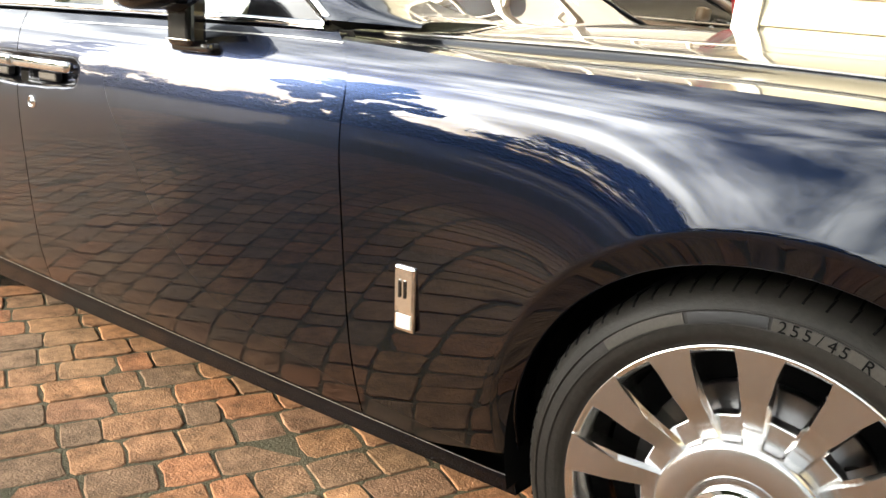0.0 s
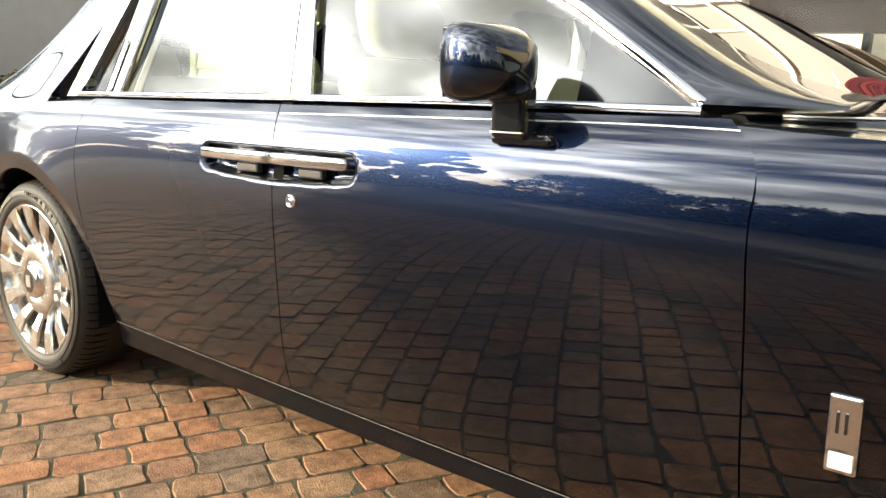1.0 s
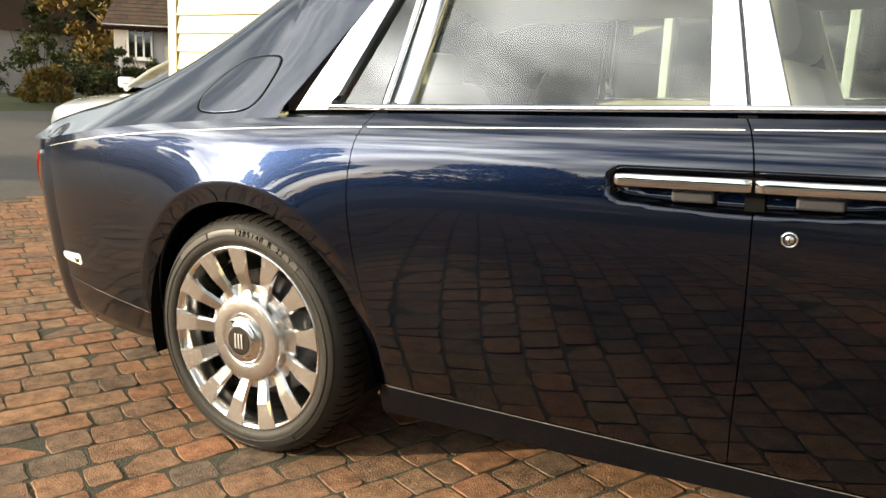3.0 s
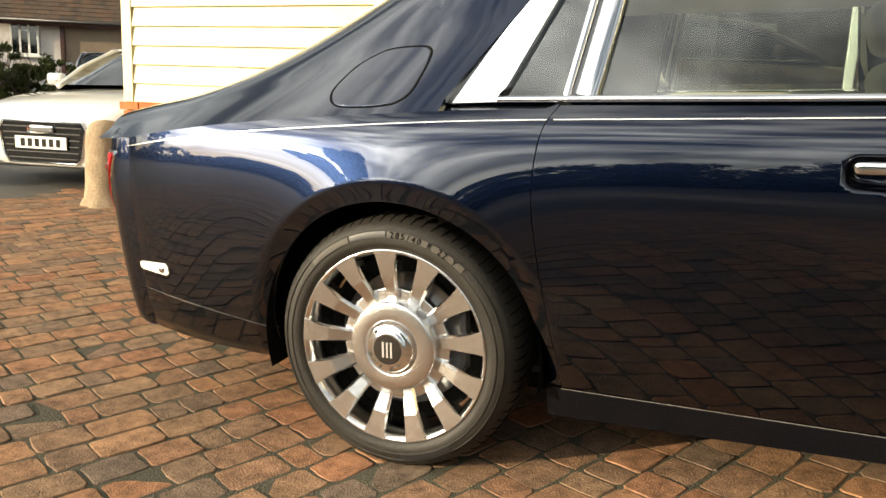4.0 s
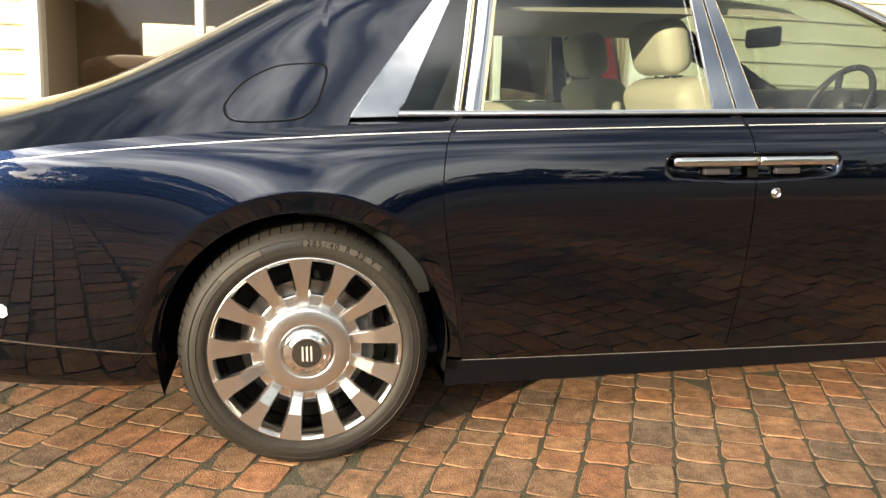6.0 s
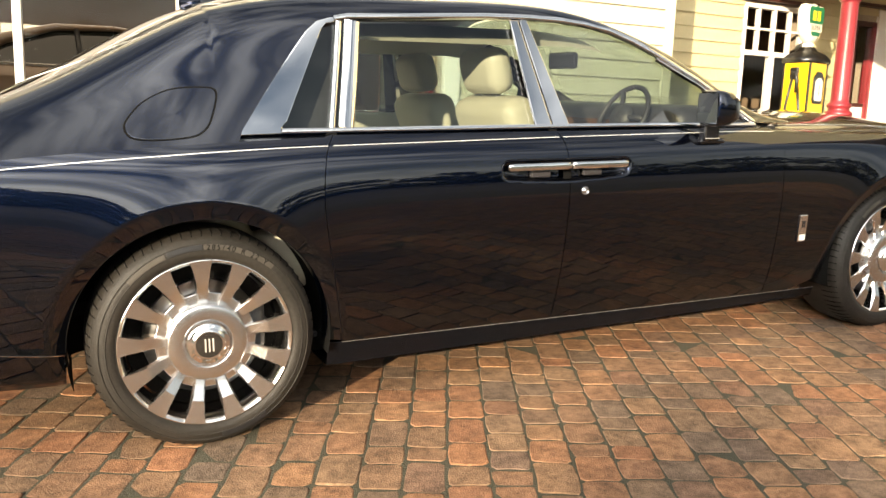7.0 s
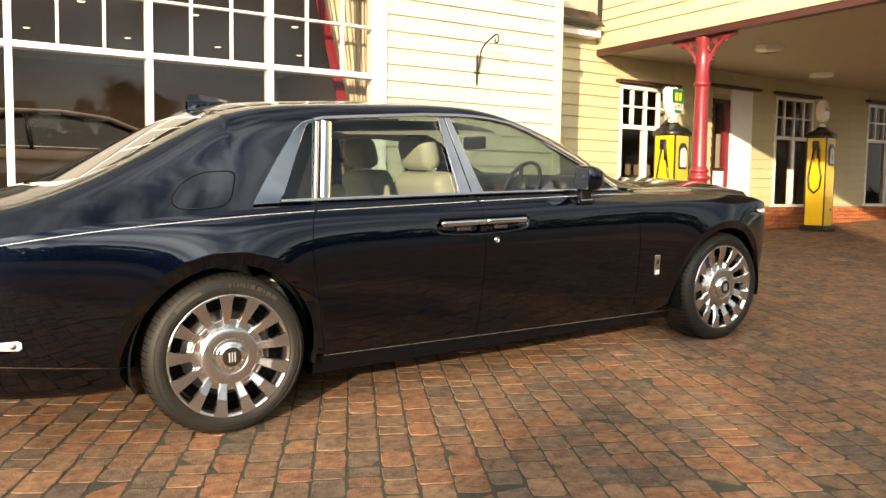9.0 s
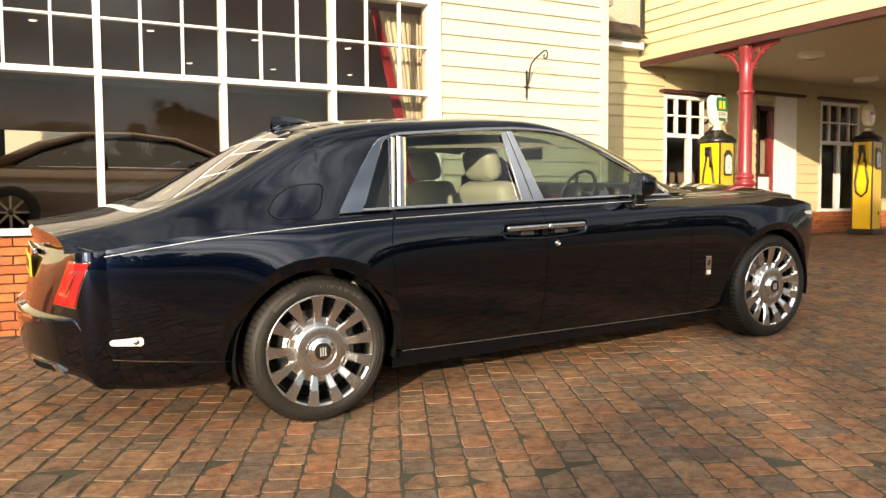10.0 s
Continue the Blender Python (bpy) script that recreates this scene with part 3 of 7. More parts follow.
def build_wheel(cx, sign):
    """Tyre, barrel, thirteen polished spokes, hub cover and monogrammed cap (the monogram as plain bars)."""
    w = new("wheel")
    w.parent = CAR
    w["label"] = "polished thirteen-spoke alloy wheel with low-profile tyre"
    yo = 0.985
    w.matrix_basis = pose(cx, sign * yo, HUB, 0, 0, 0 if sign < 0 else 180)
    # local: outer face towards -Y
    tyre = [(0.292, 0.012), (0.300, -0.004), (0.318, -0.012), (0.345, -0.008), (0.365, 0.004), (0.379, 0.022), (0.3865, 0.045), (0.389, 0.10), (0.390, 0.15), (0.389, 0.20), (0.386, 0.25), (0.372, 0.28), (0.33, 0.292), (0.29, 0.28)]
    t = part("tyre", lathe_bm(tyre, 96), RUBBER, w, "black low-profile road tyre", smooth=True)
    # tread grooves are not cut: black bars on the rubber give their shade
    groove_shade = bmesh.new()
    for k in range(72):
        a = 2 * math.pi * k / 72
        own = box_bm(0.0042, 0.062, 0.004, (0, 0.075, 0.3880))
        join(own, tube_bm([(0.002, 0.050, 0.3872), (0.0, 0.030, 0.3822), (-0.002, 0.016, 0.3752)], 0.0022, 5))
        bmesh.ops.rotate(own, cent=(0, 0, 0), matrix=Matrix.Rotation(a, 3, "Y"), verts=own.verts)
        join(groove_shade, own)
    part("tread_groove", groove_shade, UNDER, t)
    for r in (0.3305, 0.352):
        part("sidewall_ridge", lathe_bm([(r - 0.002, -0.009 if r < 0.34 else -0.004), (r, -0.0135 if r < 0.34 else -0.0085), (r + 0.002, -0.0095 if r < 0.34 else -0.004)], 96), RUBBER, t, smooth=True)
    # size marking near the top, as moulded lettering
    mark = "285/40 R 22 Y" if cx < 1 else "255/45 R 22 Y"
    for i, ch in enumerate(mark):
        if ch == " ":
            continue
        lb = text_bm(ch, 0.0255, 0.0008)
        a = 0.045 + 0.050 * i
        bmesh.ops.rotate(lb, cent=(0, 0, 0), matrix=Matrix.Rotation(math.pi / 2, 3, "X"), verts=lb.verts)
        bmesh.ops.translate(lb, vec=(0, -0.0126, 0.3405), verts=lb.verts)
        bmesh.ops.rotate(lb, cent=(0, 0, 0), matrix=Matrix.Rotation(a, 3, "Y"), verts=lb.verts)
        part("size_marking", lb, UNDER, t)
    for nm, a0, a1, mat in (("marking_panel", 0.0, 0.74, TYRE_MARK), ("hatched_panel", -0.36, -0.015, BLACK), ("pale_panel", -0.80, -0.38, TYRE_MARK), ("lettering_panel", 2.55, 3.05, BLACK)):
        rows = [[(r * math.sin(a), y, r * math.cos(a)) for a in np.linspace(a0, a1, 20)] for r, y in ((0.3325, -0.0122), (0.341, -0.0118), (0.350, -0.0094))]
        part(nm, grid_bm(rows, (0, 0.002, 0)), mat, t)
    rim = [(0.296, 0.020), (0.2975, 0.004), (0.2955, -0.004), (0.290, -0.003), (0.282, 0.010), (0.274, 0.035), (0.268, 0.09), (0.262, 0.20), (0.255, 0.24)]
    part("rim", lathe_bm(rim, 96), BRUSHED, w, smooth=True)
    part("barrel_back", lathe_bm([(0.262, 0.12), (0.20, 0.135), (0.02, 0.135)], 48), UNDER, w, smooth=True)
    part("brake_disc", lathe_bm([(0.05, 0.092), (0.205, 0.092), (0.206, 0.118), (0.05, 0.118)], 64), ALLOY_DARK, w)
    part("brake_caliper", box_bm(0.10, 0.05, 0.20, (0.165, 0.09, 0.02), 0.02), BLACK, w)
    # each spoke: flat satin face outside, dropping to the hub inside, with broad polished flanks
    prof = [(0.116, 0.0125, 0.0175, 0.034, 0.040, 0.078), (0.160, 0.0150, 0.0215, 0.022, 0.030, 0.068), (0.206, 0.0185, 0.0255, 0.004, 0.014, 0.058), (0.212, 0.0200, 0.0262, 0.0015, 0.012, 0.056), (0.262, 0.0285, 0.0315, -0.0035, 0.004, 0.045), (0.2925, 0.0375, 0.0375, -0.0062, -0.003, 0.036)]
    rows = [[(-h1 * 0.92, yb, r), (-h1, ys, r), (-h0, yf, r), (h0, yf, r), (h1, ys, r), (h1 * 0.92, yb, r)] for r, h0, h1, yf, ys, yb in prof]
    spoke = grid_bm(rows)
    bmesh.ops.recalc_face_normals(spoke, faces=spoke.faces)
    for f in spoke.faces:
        f.smooth = False
        if all(abs(v.co.x) < 0.0385 and v.co.y < 0.035 for v in f.verts) and abs(f.normal.y) > 0.85:
            f.material_index = 1
    base = link_mesh("spoke", spoke, BRUSHED)
    base.data.materials.append(SATIN)
    base.parent = w
    base.matrix_basis = pose(0, 0, 0, 0, -2, 0)
    for k in range(1, 13):
        o = new("spoke", base.data)
        o.parent = w
        o.matrix_basis = pose(0, 0, 0, 0, -2 + 360 * k / 13, 0)
    # inner ring of smaller webs between the spokes
    web = plate_bm([(-0.019, 0.032, 0.118), (0.019, 0.032, 0.118), (0.025, 0.037, 0.172), (-0.025, 0.037, 0.172)], (0, 0.03, 0), 0.003)
    wb = link_mesh("web", web, SATIN)
    wb.parent = w
    wb.matrix_basis = pose(0, 0, 0, 0, -2 + 180 / 13, 0)
    for k in range(1, 13):
        o = new("web", wb.data)
        o.parent = w
        o.matrix_basis = pose(0, 0, 0, 0, -2 + 360 * (k + 0.5) / 13, 0)
    part("hub_cover", lathe_bm([(0.138, 0.06), (0.138, 0.012), (0.134, 0.004), (0.126, 0.002), (0.088, -0.004), (0.083, -0.002), (0.080, 0.008), (0.070, 0.010)], 72), SATIN, w, smooth=True)
    cap = part("hub_cap", lathe_bm([(0.078, 0.012), (0.074, -0.006), (0.068, -0.016), (0.060, -0.012), (0.056, -0.020), (0.050, -0.024), (0.0455, -0.024)], 64), CHROME, w, smooth=True)
    part("cap_disc", lathe_bm([(0.0455, -0.0235), (0.03, -0.0245), (0.0005, -0.0248)], 48), BADGE_DK, cap, smooth=True)
    for x0, x1 in ((-0.013, -0.013), (0.0, 0.0), (0.013, 0.013)):
        part("monogram_bar", box_bm(0.0055, 0.003, 0.046, (x0, -0.026, 0)), STRIPE, cap)
    return w


def build_side(sign):
    gap = (0, -sign * 0.03, 0)
    # rear quarter
    arch = arc(0, 0.445, 180, -8, 40)
    low = [(-1.0, 0, 0.454), (-0.75, 0, 0.419)] + arch
    top = [(-1.0, 0, upper_start(-1.0))] + [(x, 0, upper_start(x)) for x in np.linspace(-0.9, 0.44, 22)] + [(GAP_C(z) - G, 0, z) for z in np.linspace(1.088, 0.31, 24)]
    quarter = part("rear_quarter_panel", grid_bm(ruled(low, top, 120, 46, sign, spread=1.35), gap), PAINT, CAR)
    # front wing
    arch = arc(WB, 0.432, 188, 0, 40)
    low = [(2.9, 0, sill_z(2.9) + 0.005)] + arch + [(4.06, 0, 0.37)]
    top = [(x, 0, COACH(x) + 0.004) for x in np.linspace(2.9, 4.06, 30)]
    wing = grid_bm(ruled(low, top, 120, 46, sign, spread=1.35))
    rows = []
    for j in range(41):
        row = []
        for i in range(13):
            zg = 0.25 + (1.088 - 0.25) * j / 40
            x = (GAP_A(max(zg, 0.30)) + G) * (1 - i / 12) + 2.9 * i / 12
            z0, z1 = sill_z(x) + 0.005, COACH(x) + 0.004
            z = z0 + (z1 - z0) * j / 40
            row.append((x, sign * side_y(x, z), z))
        rows.append(row)
    join(wing, grid_bm(rows, gap))
    bmesh.ops.remove_doubles(wing, verts=wing.verts, dist=0.0003)
    bmesh.ops.recalc_face_normals(wing, faces=wing.faces)
    part("front_wing", wing, PAINT, CAR)
    # doors
    rear = part("rear_door", grid_bm(door_rows(GAP_C, GAP_B, 130, 110, sign), gap), PAINT, CAR, "long rear-hinged rear door")
    front = part("front_door", grid_bm(door_rows(GAP_B, GAP_A, 130, 120, sign), gap), PAINT, CAR)
    # dark rebates that show in the shut lines
    for g in (GAP_A, GAP_B, GAP_C):
        rows = [[(g(z) + dx, sign * (side_y(g(z), z) - 0.022), z) for dx in (-0.02, 0.02)] for z in np.linspace(0.30, 1.09, 16)]
        part("door_rebate", grid_bm(rows), UNDER, CAR)
    # sill, with a pale strip along its top crease painting in the sun's highlight
    rows, below = [], []
    for i in range(61):
        x = 0.452 + (3.105 - 0.452) * i / 60
        zs = sill_z(x)
        rows.append([(x, sign * (side_y(x, z) - (0.004 if k == 0 else 0)), z) for k, z in enumerate(zs + (0.200 - zs) * f for f in (0, 0.1, 0.35, 0.6, 0.8, 1))])
        below.append([(x, sign * (side_y(x, 0.200) - 0.001), 0.2005), (x, sign * (side_y(x, 0.200) - 0.05), 0.194), (x, sign * 0.6, 0.194)])
    part("sill", grid_bm(rows), SILL_PAINT, CAR, "dark lower sill panel")
    part("sill_underside", grid_bm(below), UNDER, CAR)
    part("sill_highlight", grid_bm(strip_on_side(lambda x: sill_z(x) + 0.0025, 0.50, 3.10, 0.0011, 50, sign, 0.003)), SILL_GLINT, CAR)
    # coachline
    for a, b in ((-1.03, 0.452), (0.470, 1.437), (1.455, 2.655)):
        part("coachline", grid_bm(strip_on_side(COACH, a, b, 0.0015, 40, sign)), STRIPE, CAR, "fine silver coachline")
    # wheel-arch lips and liners
    for cx, r in ((0.0, 0.445), (WB, 0.432)):
        rows = []
        for i in range(57):
            a = radians(-13 + 208 * i / 56)
            c, s = math.cos(a), math.sin(a)
            z = HUB - 0.005
            rows.append([(cx + rr * c, sign * yy, z + rr * s) for rr, yy in ((r + 0.001, 0.965), (r + 0.004, 0.70), (r + 0.004, 0.55), (r * 0.5, 0.54), (0.02, 0.54))])
        part("wheel_arch_liner", grid_bm(rows), UNDER, CAR)
        rows = []
        for i in range(61):
            a = radians(-6 + 192 * i / 60)
            c, s = math.cos(a), math.sin(a)
            z0 = HUB - 0.005
            row = []
            for rr, dy in ((r - 0.003, -0.070), (r - 0.003, -0.010), (r - 0.002, -0.003), (r + 0.0005, -0.001), (r + 0.006, -0.0012)):
                x, z = cx + rr * c, z0 + rr * s
                row.append((x, sign * (side_y(x, max(z, 0.3)) + dy), z))
            rows.append(row)
        part("wheel_arch_lip", grid_bm(rows), PAINT, CAR, smooth=True)
    # door handles over their hollow
    for x0, x1, dr in ((1.172, 1.466, rear), (1.474, 1.758, front)):
        ends = [(x0, 0.008), (x0 + 0.006, 0.0135), (x0 + 0.02, 0.015), (x1 - 0.02, 0.015), (x1 - 0.006, 0.0135), (x1, 0.008)]
        if dr is rear:
            ends = ends[:4] + [(x1, 0.015)]
        else:
            ends = [(x0, 0.015)] + ends[2:]
        rows = []
        for x, h in ends:
            y = PLAN(x) + 0.004
            ring = []
            for k in range(20):
                a = 2 * math.pi * k / 20
                ca, sa = math.cos(a), math.sin(a)
                ring.append((x, sign * (y + 0.012 * math.copysign(abs(ca) ** 0.6, ca) * h / 0.015), 0.948 + h * math.copysign(abs(sa) ** 0.6, sa)))
            rows.append(ring)
        bm = grid_bm(rows, close=True)
        bm.verts.ensure_lookup_table()
        bm.faces.new([bm.verts[k] for k in range(20)])
        bm.faces.new([bm.verts[len(bm.verts) - 20 + k] for k in range(20)])
        bmesh.ops.recalc_face_normals(bm, faces=bm.faces)
        part("door_handle", bm, CHROME, dr, "bright chrome pull handle", smooth=True)
        xm = (x0 + x1) / 2
        part("handle_pad", box_bm(0.092, 0.022, 0.026, (xm + (0.022 if dr is rear else -0.020), sign * (PLAN(xm) - 0.030), 0.914), 0.006), PAD, dr)
    # key lock beneath the front handle
    lock = part("door_lock", lathe_bm([(0.0175, 0.004), (0.0175, -0.002), (0.015, -0.005), (0.0130, -0.0045), (0.0125, 0.0), (0.0090, 0.0), (0.0088, -0.0045), (0.0005, -0.005)], 32), CHROME, front, smooth=True)
    part("lock_slot", box_bm(0.003, 0.002, 0.010, (0, -0.005, 0)), BLACK, lock)
    part("lock_ring", lathe_bm([(0.0127, -0.0008), (0.0091, -0.0008)], 28), BLACK, lock)
    lock.matrix_basis = pose(1.546, sign * side_y(1.546, 0.841), 0.841, 0, 0, 0 if sign < 0 else 180)
    # wing badge behind the front wheel
    bx, bz = 2.874, 0.589
    yb = side_y(bx, bz)
    badge = part("wing_badge", box_bm(0.050, 0.012, 0.136, (0, 0, 0), 0.004), CHROME, CAR, "upright chrome wing badge")
    badge.matrix_basis = pose(bx, sign * (yb + 0.003), bz, 3 * (-sign), 0, 0)
    part("badge_inset", box_bm(0.040, 0.003, 0.088, (0, sign * 0.0065, 0.020)), BRUSHED, badge)
    for dx in (-0.009, 0.004):
        part("badge_bar", box_bm(0.005, 0.003, 0.036, (dx, sign * 0.009, 0.022)), BADGE_DK, badge)
    part("badge_lamp", box_bm(0.038, 0.004, 0.030, (0, sign * 0.0065, -0.046), 0.002), CLEAR_LENS, badge)
    # side markers
    for x0, x1, z0, hh in ((-1.008, -0.862, 0.531, 0.022), (3.905, 4.015, 0.905, 0.016)):
        n = 12
        def mrow(zz):
            row = []
            for i in range(n + 1):
                x = x0 + (x1 - x0) * i / n
                z = z0 + zz * (0.62 + 0.38 * i / n) * min(1.0, 0.55 + 9 * min(i, n - i) / n) + 0.004 * (1 - i / n)
                row.append((x, sign * (side_y(x, z) + (0.004 if x0 < 0 else 0.018)), z))
            return row
        mk = part("side_marker", grid_bm([mrow(-hh), mrow(0), mrow(hh)], (0, -sign * 0.01, 0)), CLEAR_LENS, CAR, "clear side marker lamp")
        if x0 < 0:
            part("marker_bulb", lathe_bm([(0.016, 0.004), (0.012, -0.003), (0.0005, -0.004)], 20), SATIN, mk).matrix_basis = pose(-0.892, sign * (side_y(-0.892, z0) + 0.004), z0, 0, 0, 0 if sign < 0 else 180)
    # fuel flap: a black ring laid on as its gap's shade, the rounded panel a touch proud
    if sign < 0:
        outline = [(-0.215, 1.120), (-0.195, 1.155), (-0.150, 1.198), (-0.085, 1.232), (-0.03, 1.245), (0.05, 1.248), (0.082, 1.240), (0.085, 1.215), (0.068, 1.165), (0.045, 1.120), (0.005, 1.092), (-0.06, 1.082), (-0.15, 1.080), (-0.200, 1.090)]
        cxm, czm = -0.055, 1.16

        def on_upper(x, z, lift):
            v = v_at(x, lambda yy, zz: zz <= z)
            yy, zz = upper_section(x, v)
            return (x, -(yy + lift), zz)

        ring = []
        for i in range(96):
            t = i / 96 * len(outline)
            k, f = int(t), t - int(t)
            p0, p1, p2, p3 = (outline[(k + d) % len(outline)] for d in (-1, 0, 1, 2))
            ring.append(Vector([0.5 * (2 * b + (c - a) * f + (2 * a - 5 * b + 4 * c - d) * f * f + (3 * b - a - 3 * c + d) * f**3) if n != 1 else 0 for n, (a, b, c, d) in enumerate(((p0[0], p1[0], p2[0], p3[0]), (0, 0, 0, 0), (p0[1], p1[1], p2[1], p3[1])))]))
        rows = [[on_upper(cxm + (q.x - cxm) * s, czm + (q.z - czm) * s, lift) for q in ring] for s, lift in ((0.992, 0.0022), (1.034, 0.0022))]
        groove_shade = grid_bm(rows, close=True)
        flap = part("fuel_flap", grid_bm([[on_upper(cxm + (q.x - cxm) * s, czm + (q.z - czm) * s, 0.0018) for q in ring] for s in (0.002, 0.2, 0.4, 0.6, 0.8, 0.92, 0.965, 0.975)] + [[on_upper(q.x, q.z, 0.0003) for q in ring]], close=True), PAINT, CAR, smooth=True)
        part("flap_gap", groove_shade, UNDER, flap)
    # ledge between the shoulder and the glass
    rows = [[(x, sign * (side_y(x, min(upper_start(x), BELT)) + 0.0), min(upper_start(x), BELT) - 0.001) for x in np.linspace(0.10, 2.62, 60)], [(x, sign * 0.886, 1.090) for x in np.linspace(0.10, 2.62, 60)], [(x, sign * 0.860, 1.082) for x in np.linspace(0.10, 2.62, 60)]]
    part("waist_ledge", grid_bm(rows), PAINT, CAR, smooth=True)
    # window surround
    out = [(0.142, 1.086), (0.305, 1.298), (0.430, 1.452), (0.478, 1.492), (0.530, 1.507), (0.555, 1.509)]
    inn = [(0.545, 1.490), (0.512, 1.484), (0.494, 1.466), (0.322, 1.130), (0.304, 1.112), (0.302, 1.090)]
    surround = part("rear_pillar_trim", plate_bm(on_glass(out + inn, sign, 0.040), (0, sign * 0.048, 0), 0.003), CHROME, CAR, "broad chrome rear pillar trim")
    # painted return between the rear pillar and its trim
    xs = np.linspace(0.143, 0.56, 30)
    edge = [upper_section(x, v_at(x, lambda yy, zz: zz <= WIN_TOP(x))) for x in xs]
    part("pillar_return", grid_bm([[(x, sign * (y + 0.0005), z + 0.0005) for x, (y, z) in zip(xs, edge)], [(x + 0.006, sign * (glass_y(z) - 0.004), z - 0.004) for x, (y, z) in zip(xs, edge)], [(x + 0.012, sign * (glass_y(z) - 0.045), z - 0.008) for x, (y, z) in zip(xs, edge)]]), PAINT, CAR, smooth=True)
    chrome_bar([(0.545, 1.502), (0.60, 1.513), (0.894, 1.527), (1.2, 1.542), (1.40, 1.545), (1.55, 1.541), (1.68, 1.530), (1.81, 1.506), (1.93, 1.464), (2.05, 1.410), (2.27, 1.297), (2.42, 1.203), (2.57, 1.106)], 0.020, sign, CAR)
    chrome_bar([(0.30, 1.096), (1.0, 1.098), (1.42, 1.100), (2.0, 1.100), (2.57, 1.093)], 0.018, sign, CAR, height=0.014)
    chrome_bar([(0.488, 1.106), (0.531, 1.32), (0.563, 1.492)], 0.022, sign, CAR)
    chrome_bar([(0.541, 1.106), (0.584, 1.32), (0.616, 1.496)], 0.060, sign, rear)
    part("pillar_trim", plate_bm(on_glass([(1.353, 1.104), (1.433, 1.104), (1.345, 1.530), (1.306, 1.528)], sign, 0.004), (0, sign * 0.013, 0), 0.003), CHROME, rear, "flat chrome door pillar trim")
    part("pillar_trim", plate_bm(on_glass([(1.440, 1.104), (1.520, 1.104), (1.388, 1.534), (1.351, 1.531)], sign, 0.004), (0, sign * 0.013, 0), 0.003), CHROME, front, "flat chrome door pillar trim")
    part("pillar_gap", plate_bm(on_glass([(1.40, 1.10), (1.48, 1.10), (1.37, 1.53), (1.32, 1.53)], sign, 0.010), (0, sign * 0.006, 0)), GLOSS_BLACK, CAR)
    part("pillar_gap", plate_bm(on_glass([(0.496, 1.10), (0.514, 1.10), (0.588, 1.49), (0.570, 1.49)], sign, 0.006), (0, sign * 0.006, 0)), GLOSS_BLACK, CAR)
    chrome_bar([(2.565, 1.102), (2.42, 1.190), (2.27, 1.280), (2.05, 1.392)], 0.012, sign, front, height=0.004)
    # panes
    window_pane("quarter_window", [(0.302, 1.105), (0.484, 1.105), (0.560, 1.492), (0.515, 1.492), (0.494, 1.475)], sign, CAR)
    window_pane("rear_window", [(0.560, 1.105), (1.362, 1.108), (1.315, 1.530), (0.635, 1.512)], sign, rear)
    window_pane("front_window", [(1.512, 1.105), (2.56, 1.100), (2.27, 1.285), (2.05, 1.398), (1.93, 1.452), (1.81, 1.495), (1.68, 1.520), (1.38, 1.535)], sign, front)
    part("quarter_light", plate_bm(on_glass([(2.30, 1.105), (2.545, 1.105), (2.30, 1.262)], sign, 0.014), (0, sign * 0.004, 0)), GLOSS_BLACK, front)
    # dark lining behind the quarter window
    part("pillar_lining", plate_bm([(x, sign * (glass_y(z) - 0.10), z) for x, z in ((0.20, 1.07), (0.505, 1.07), (0.585, 1.50), (0.42, 1.50))], (0, -sign * 0.01, 0)), LEATHER_DK, CAR, "dark rear pillar lining")
    # inside of the doors below the glass
    rows = [[(x, sign * (glass_y(1.1) - 0.03 - d), z) for x in (0.5, 1.4, 2.55)] for z, d in ((1.10, 0.0), (1.085, 0.06), (0.85, 0.09), (0.35, 0.09))]
    part("door_card", grid_bm(rows), LEATHER, CAR, "cream leather door lining")
    # mirror
    m = part("door_mirror", bmesh.new(), PAINT, front, "body-coloured door mirror on a flat stalk")
    shell = bmesh.new()
    rows = []
    for i, (u, hy, hz, cz) in enumerate([(0.0, 0.115, 0.086, 0.0), (0.012, 0.122, 0.093, 0.0), (0.05, 0.120, 0.092, 0.0), (0.095, 0.108, 0.082, -0.002), (0.135, 0.082, 0.060, -0.006), (0.155, 0.040, 0.028, -0.010), (0.158, 0.003, 0.003, -0.010)]):
        ring = []
        for k in range(28):
            a = 2 * math.pi * k / 28
            c, s = math.cos(a), math.sin(a)
            ring.append((u, hy * math.copysign(abs(c) ** 0.5, c), cz + hz * math.copysign(abs(s) ** 0.5, s)))
        rows.append(ring)
    own = grid_bm(rows, close=True)
    bmesh.ops.recalc_face_normals(own, faces=own.faces)
    bmesh.ops.scale(own, vec=(0.86, 0.76, 0.84), verts=own.verts)
    bmesh.ops.rotate(own, cent=(0, 0, 0), matrix=Matrix.Rotation(sign * radians(12), 3, "Z"), verts=own.verts)
    bmesh.ops.translate(own, vec=(2.150, sign * 1.035, 1.178), verts=own.verts)
    join(shell, own)
    shell.to_mesh(m.data)
    shell.free()
    for p in m.data.polygons:
        p.use_smooth = True
    mg = box_bm(0.004, 0.155, 0.130, (-0.002, 0, 0), 0.001)
    bmesh.ops.rotate(mg, cent=(0, 0, 0), matrix=Matrix.Rotation(sign * radians(12), 3, "Z"), verts=mg.verts)
    bmesh.ops.translate(mg, vec=(2.150, sign * 1.035, 1.178), verts=mg.verts)
    part("mirror_glass", mg, MIRROR, m)
    part("mirror_stalk", box_bm(0.085, 0.052, 0.110, (2.215, sign * 0.985, 1.085), 0.014, 3), GLOSS_BLACK, m)
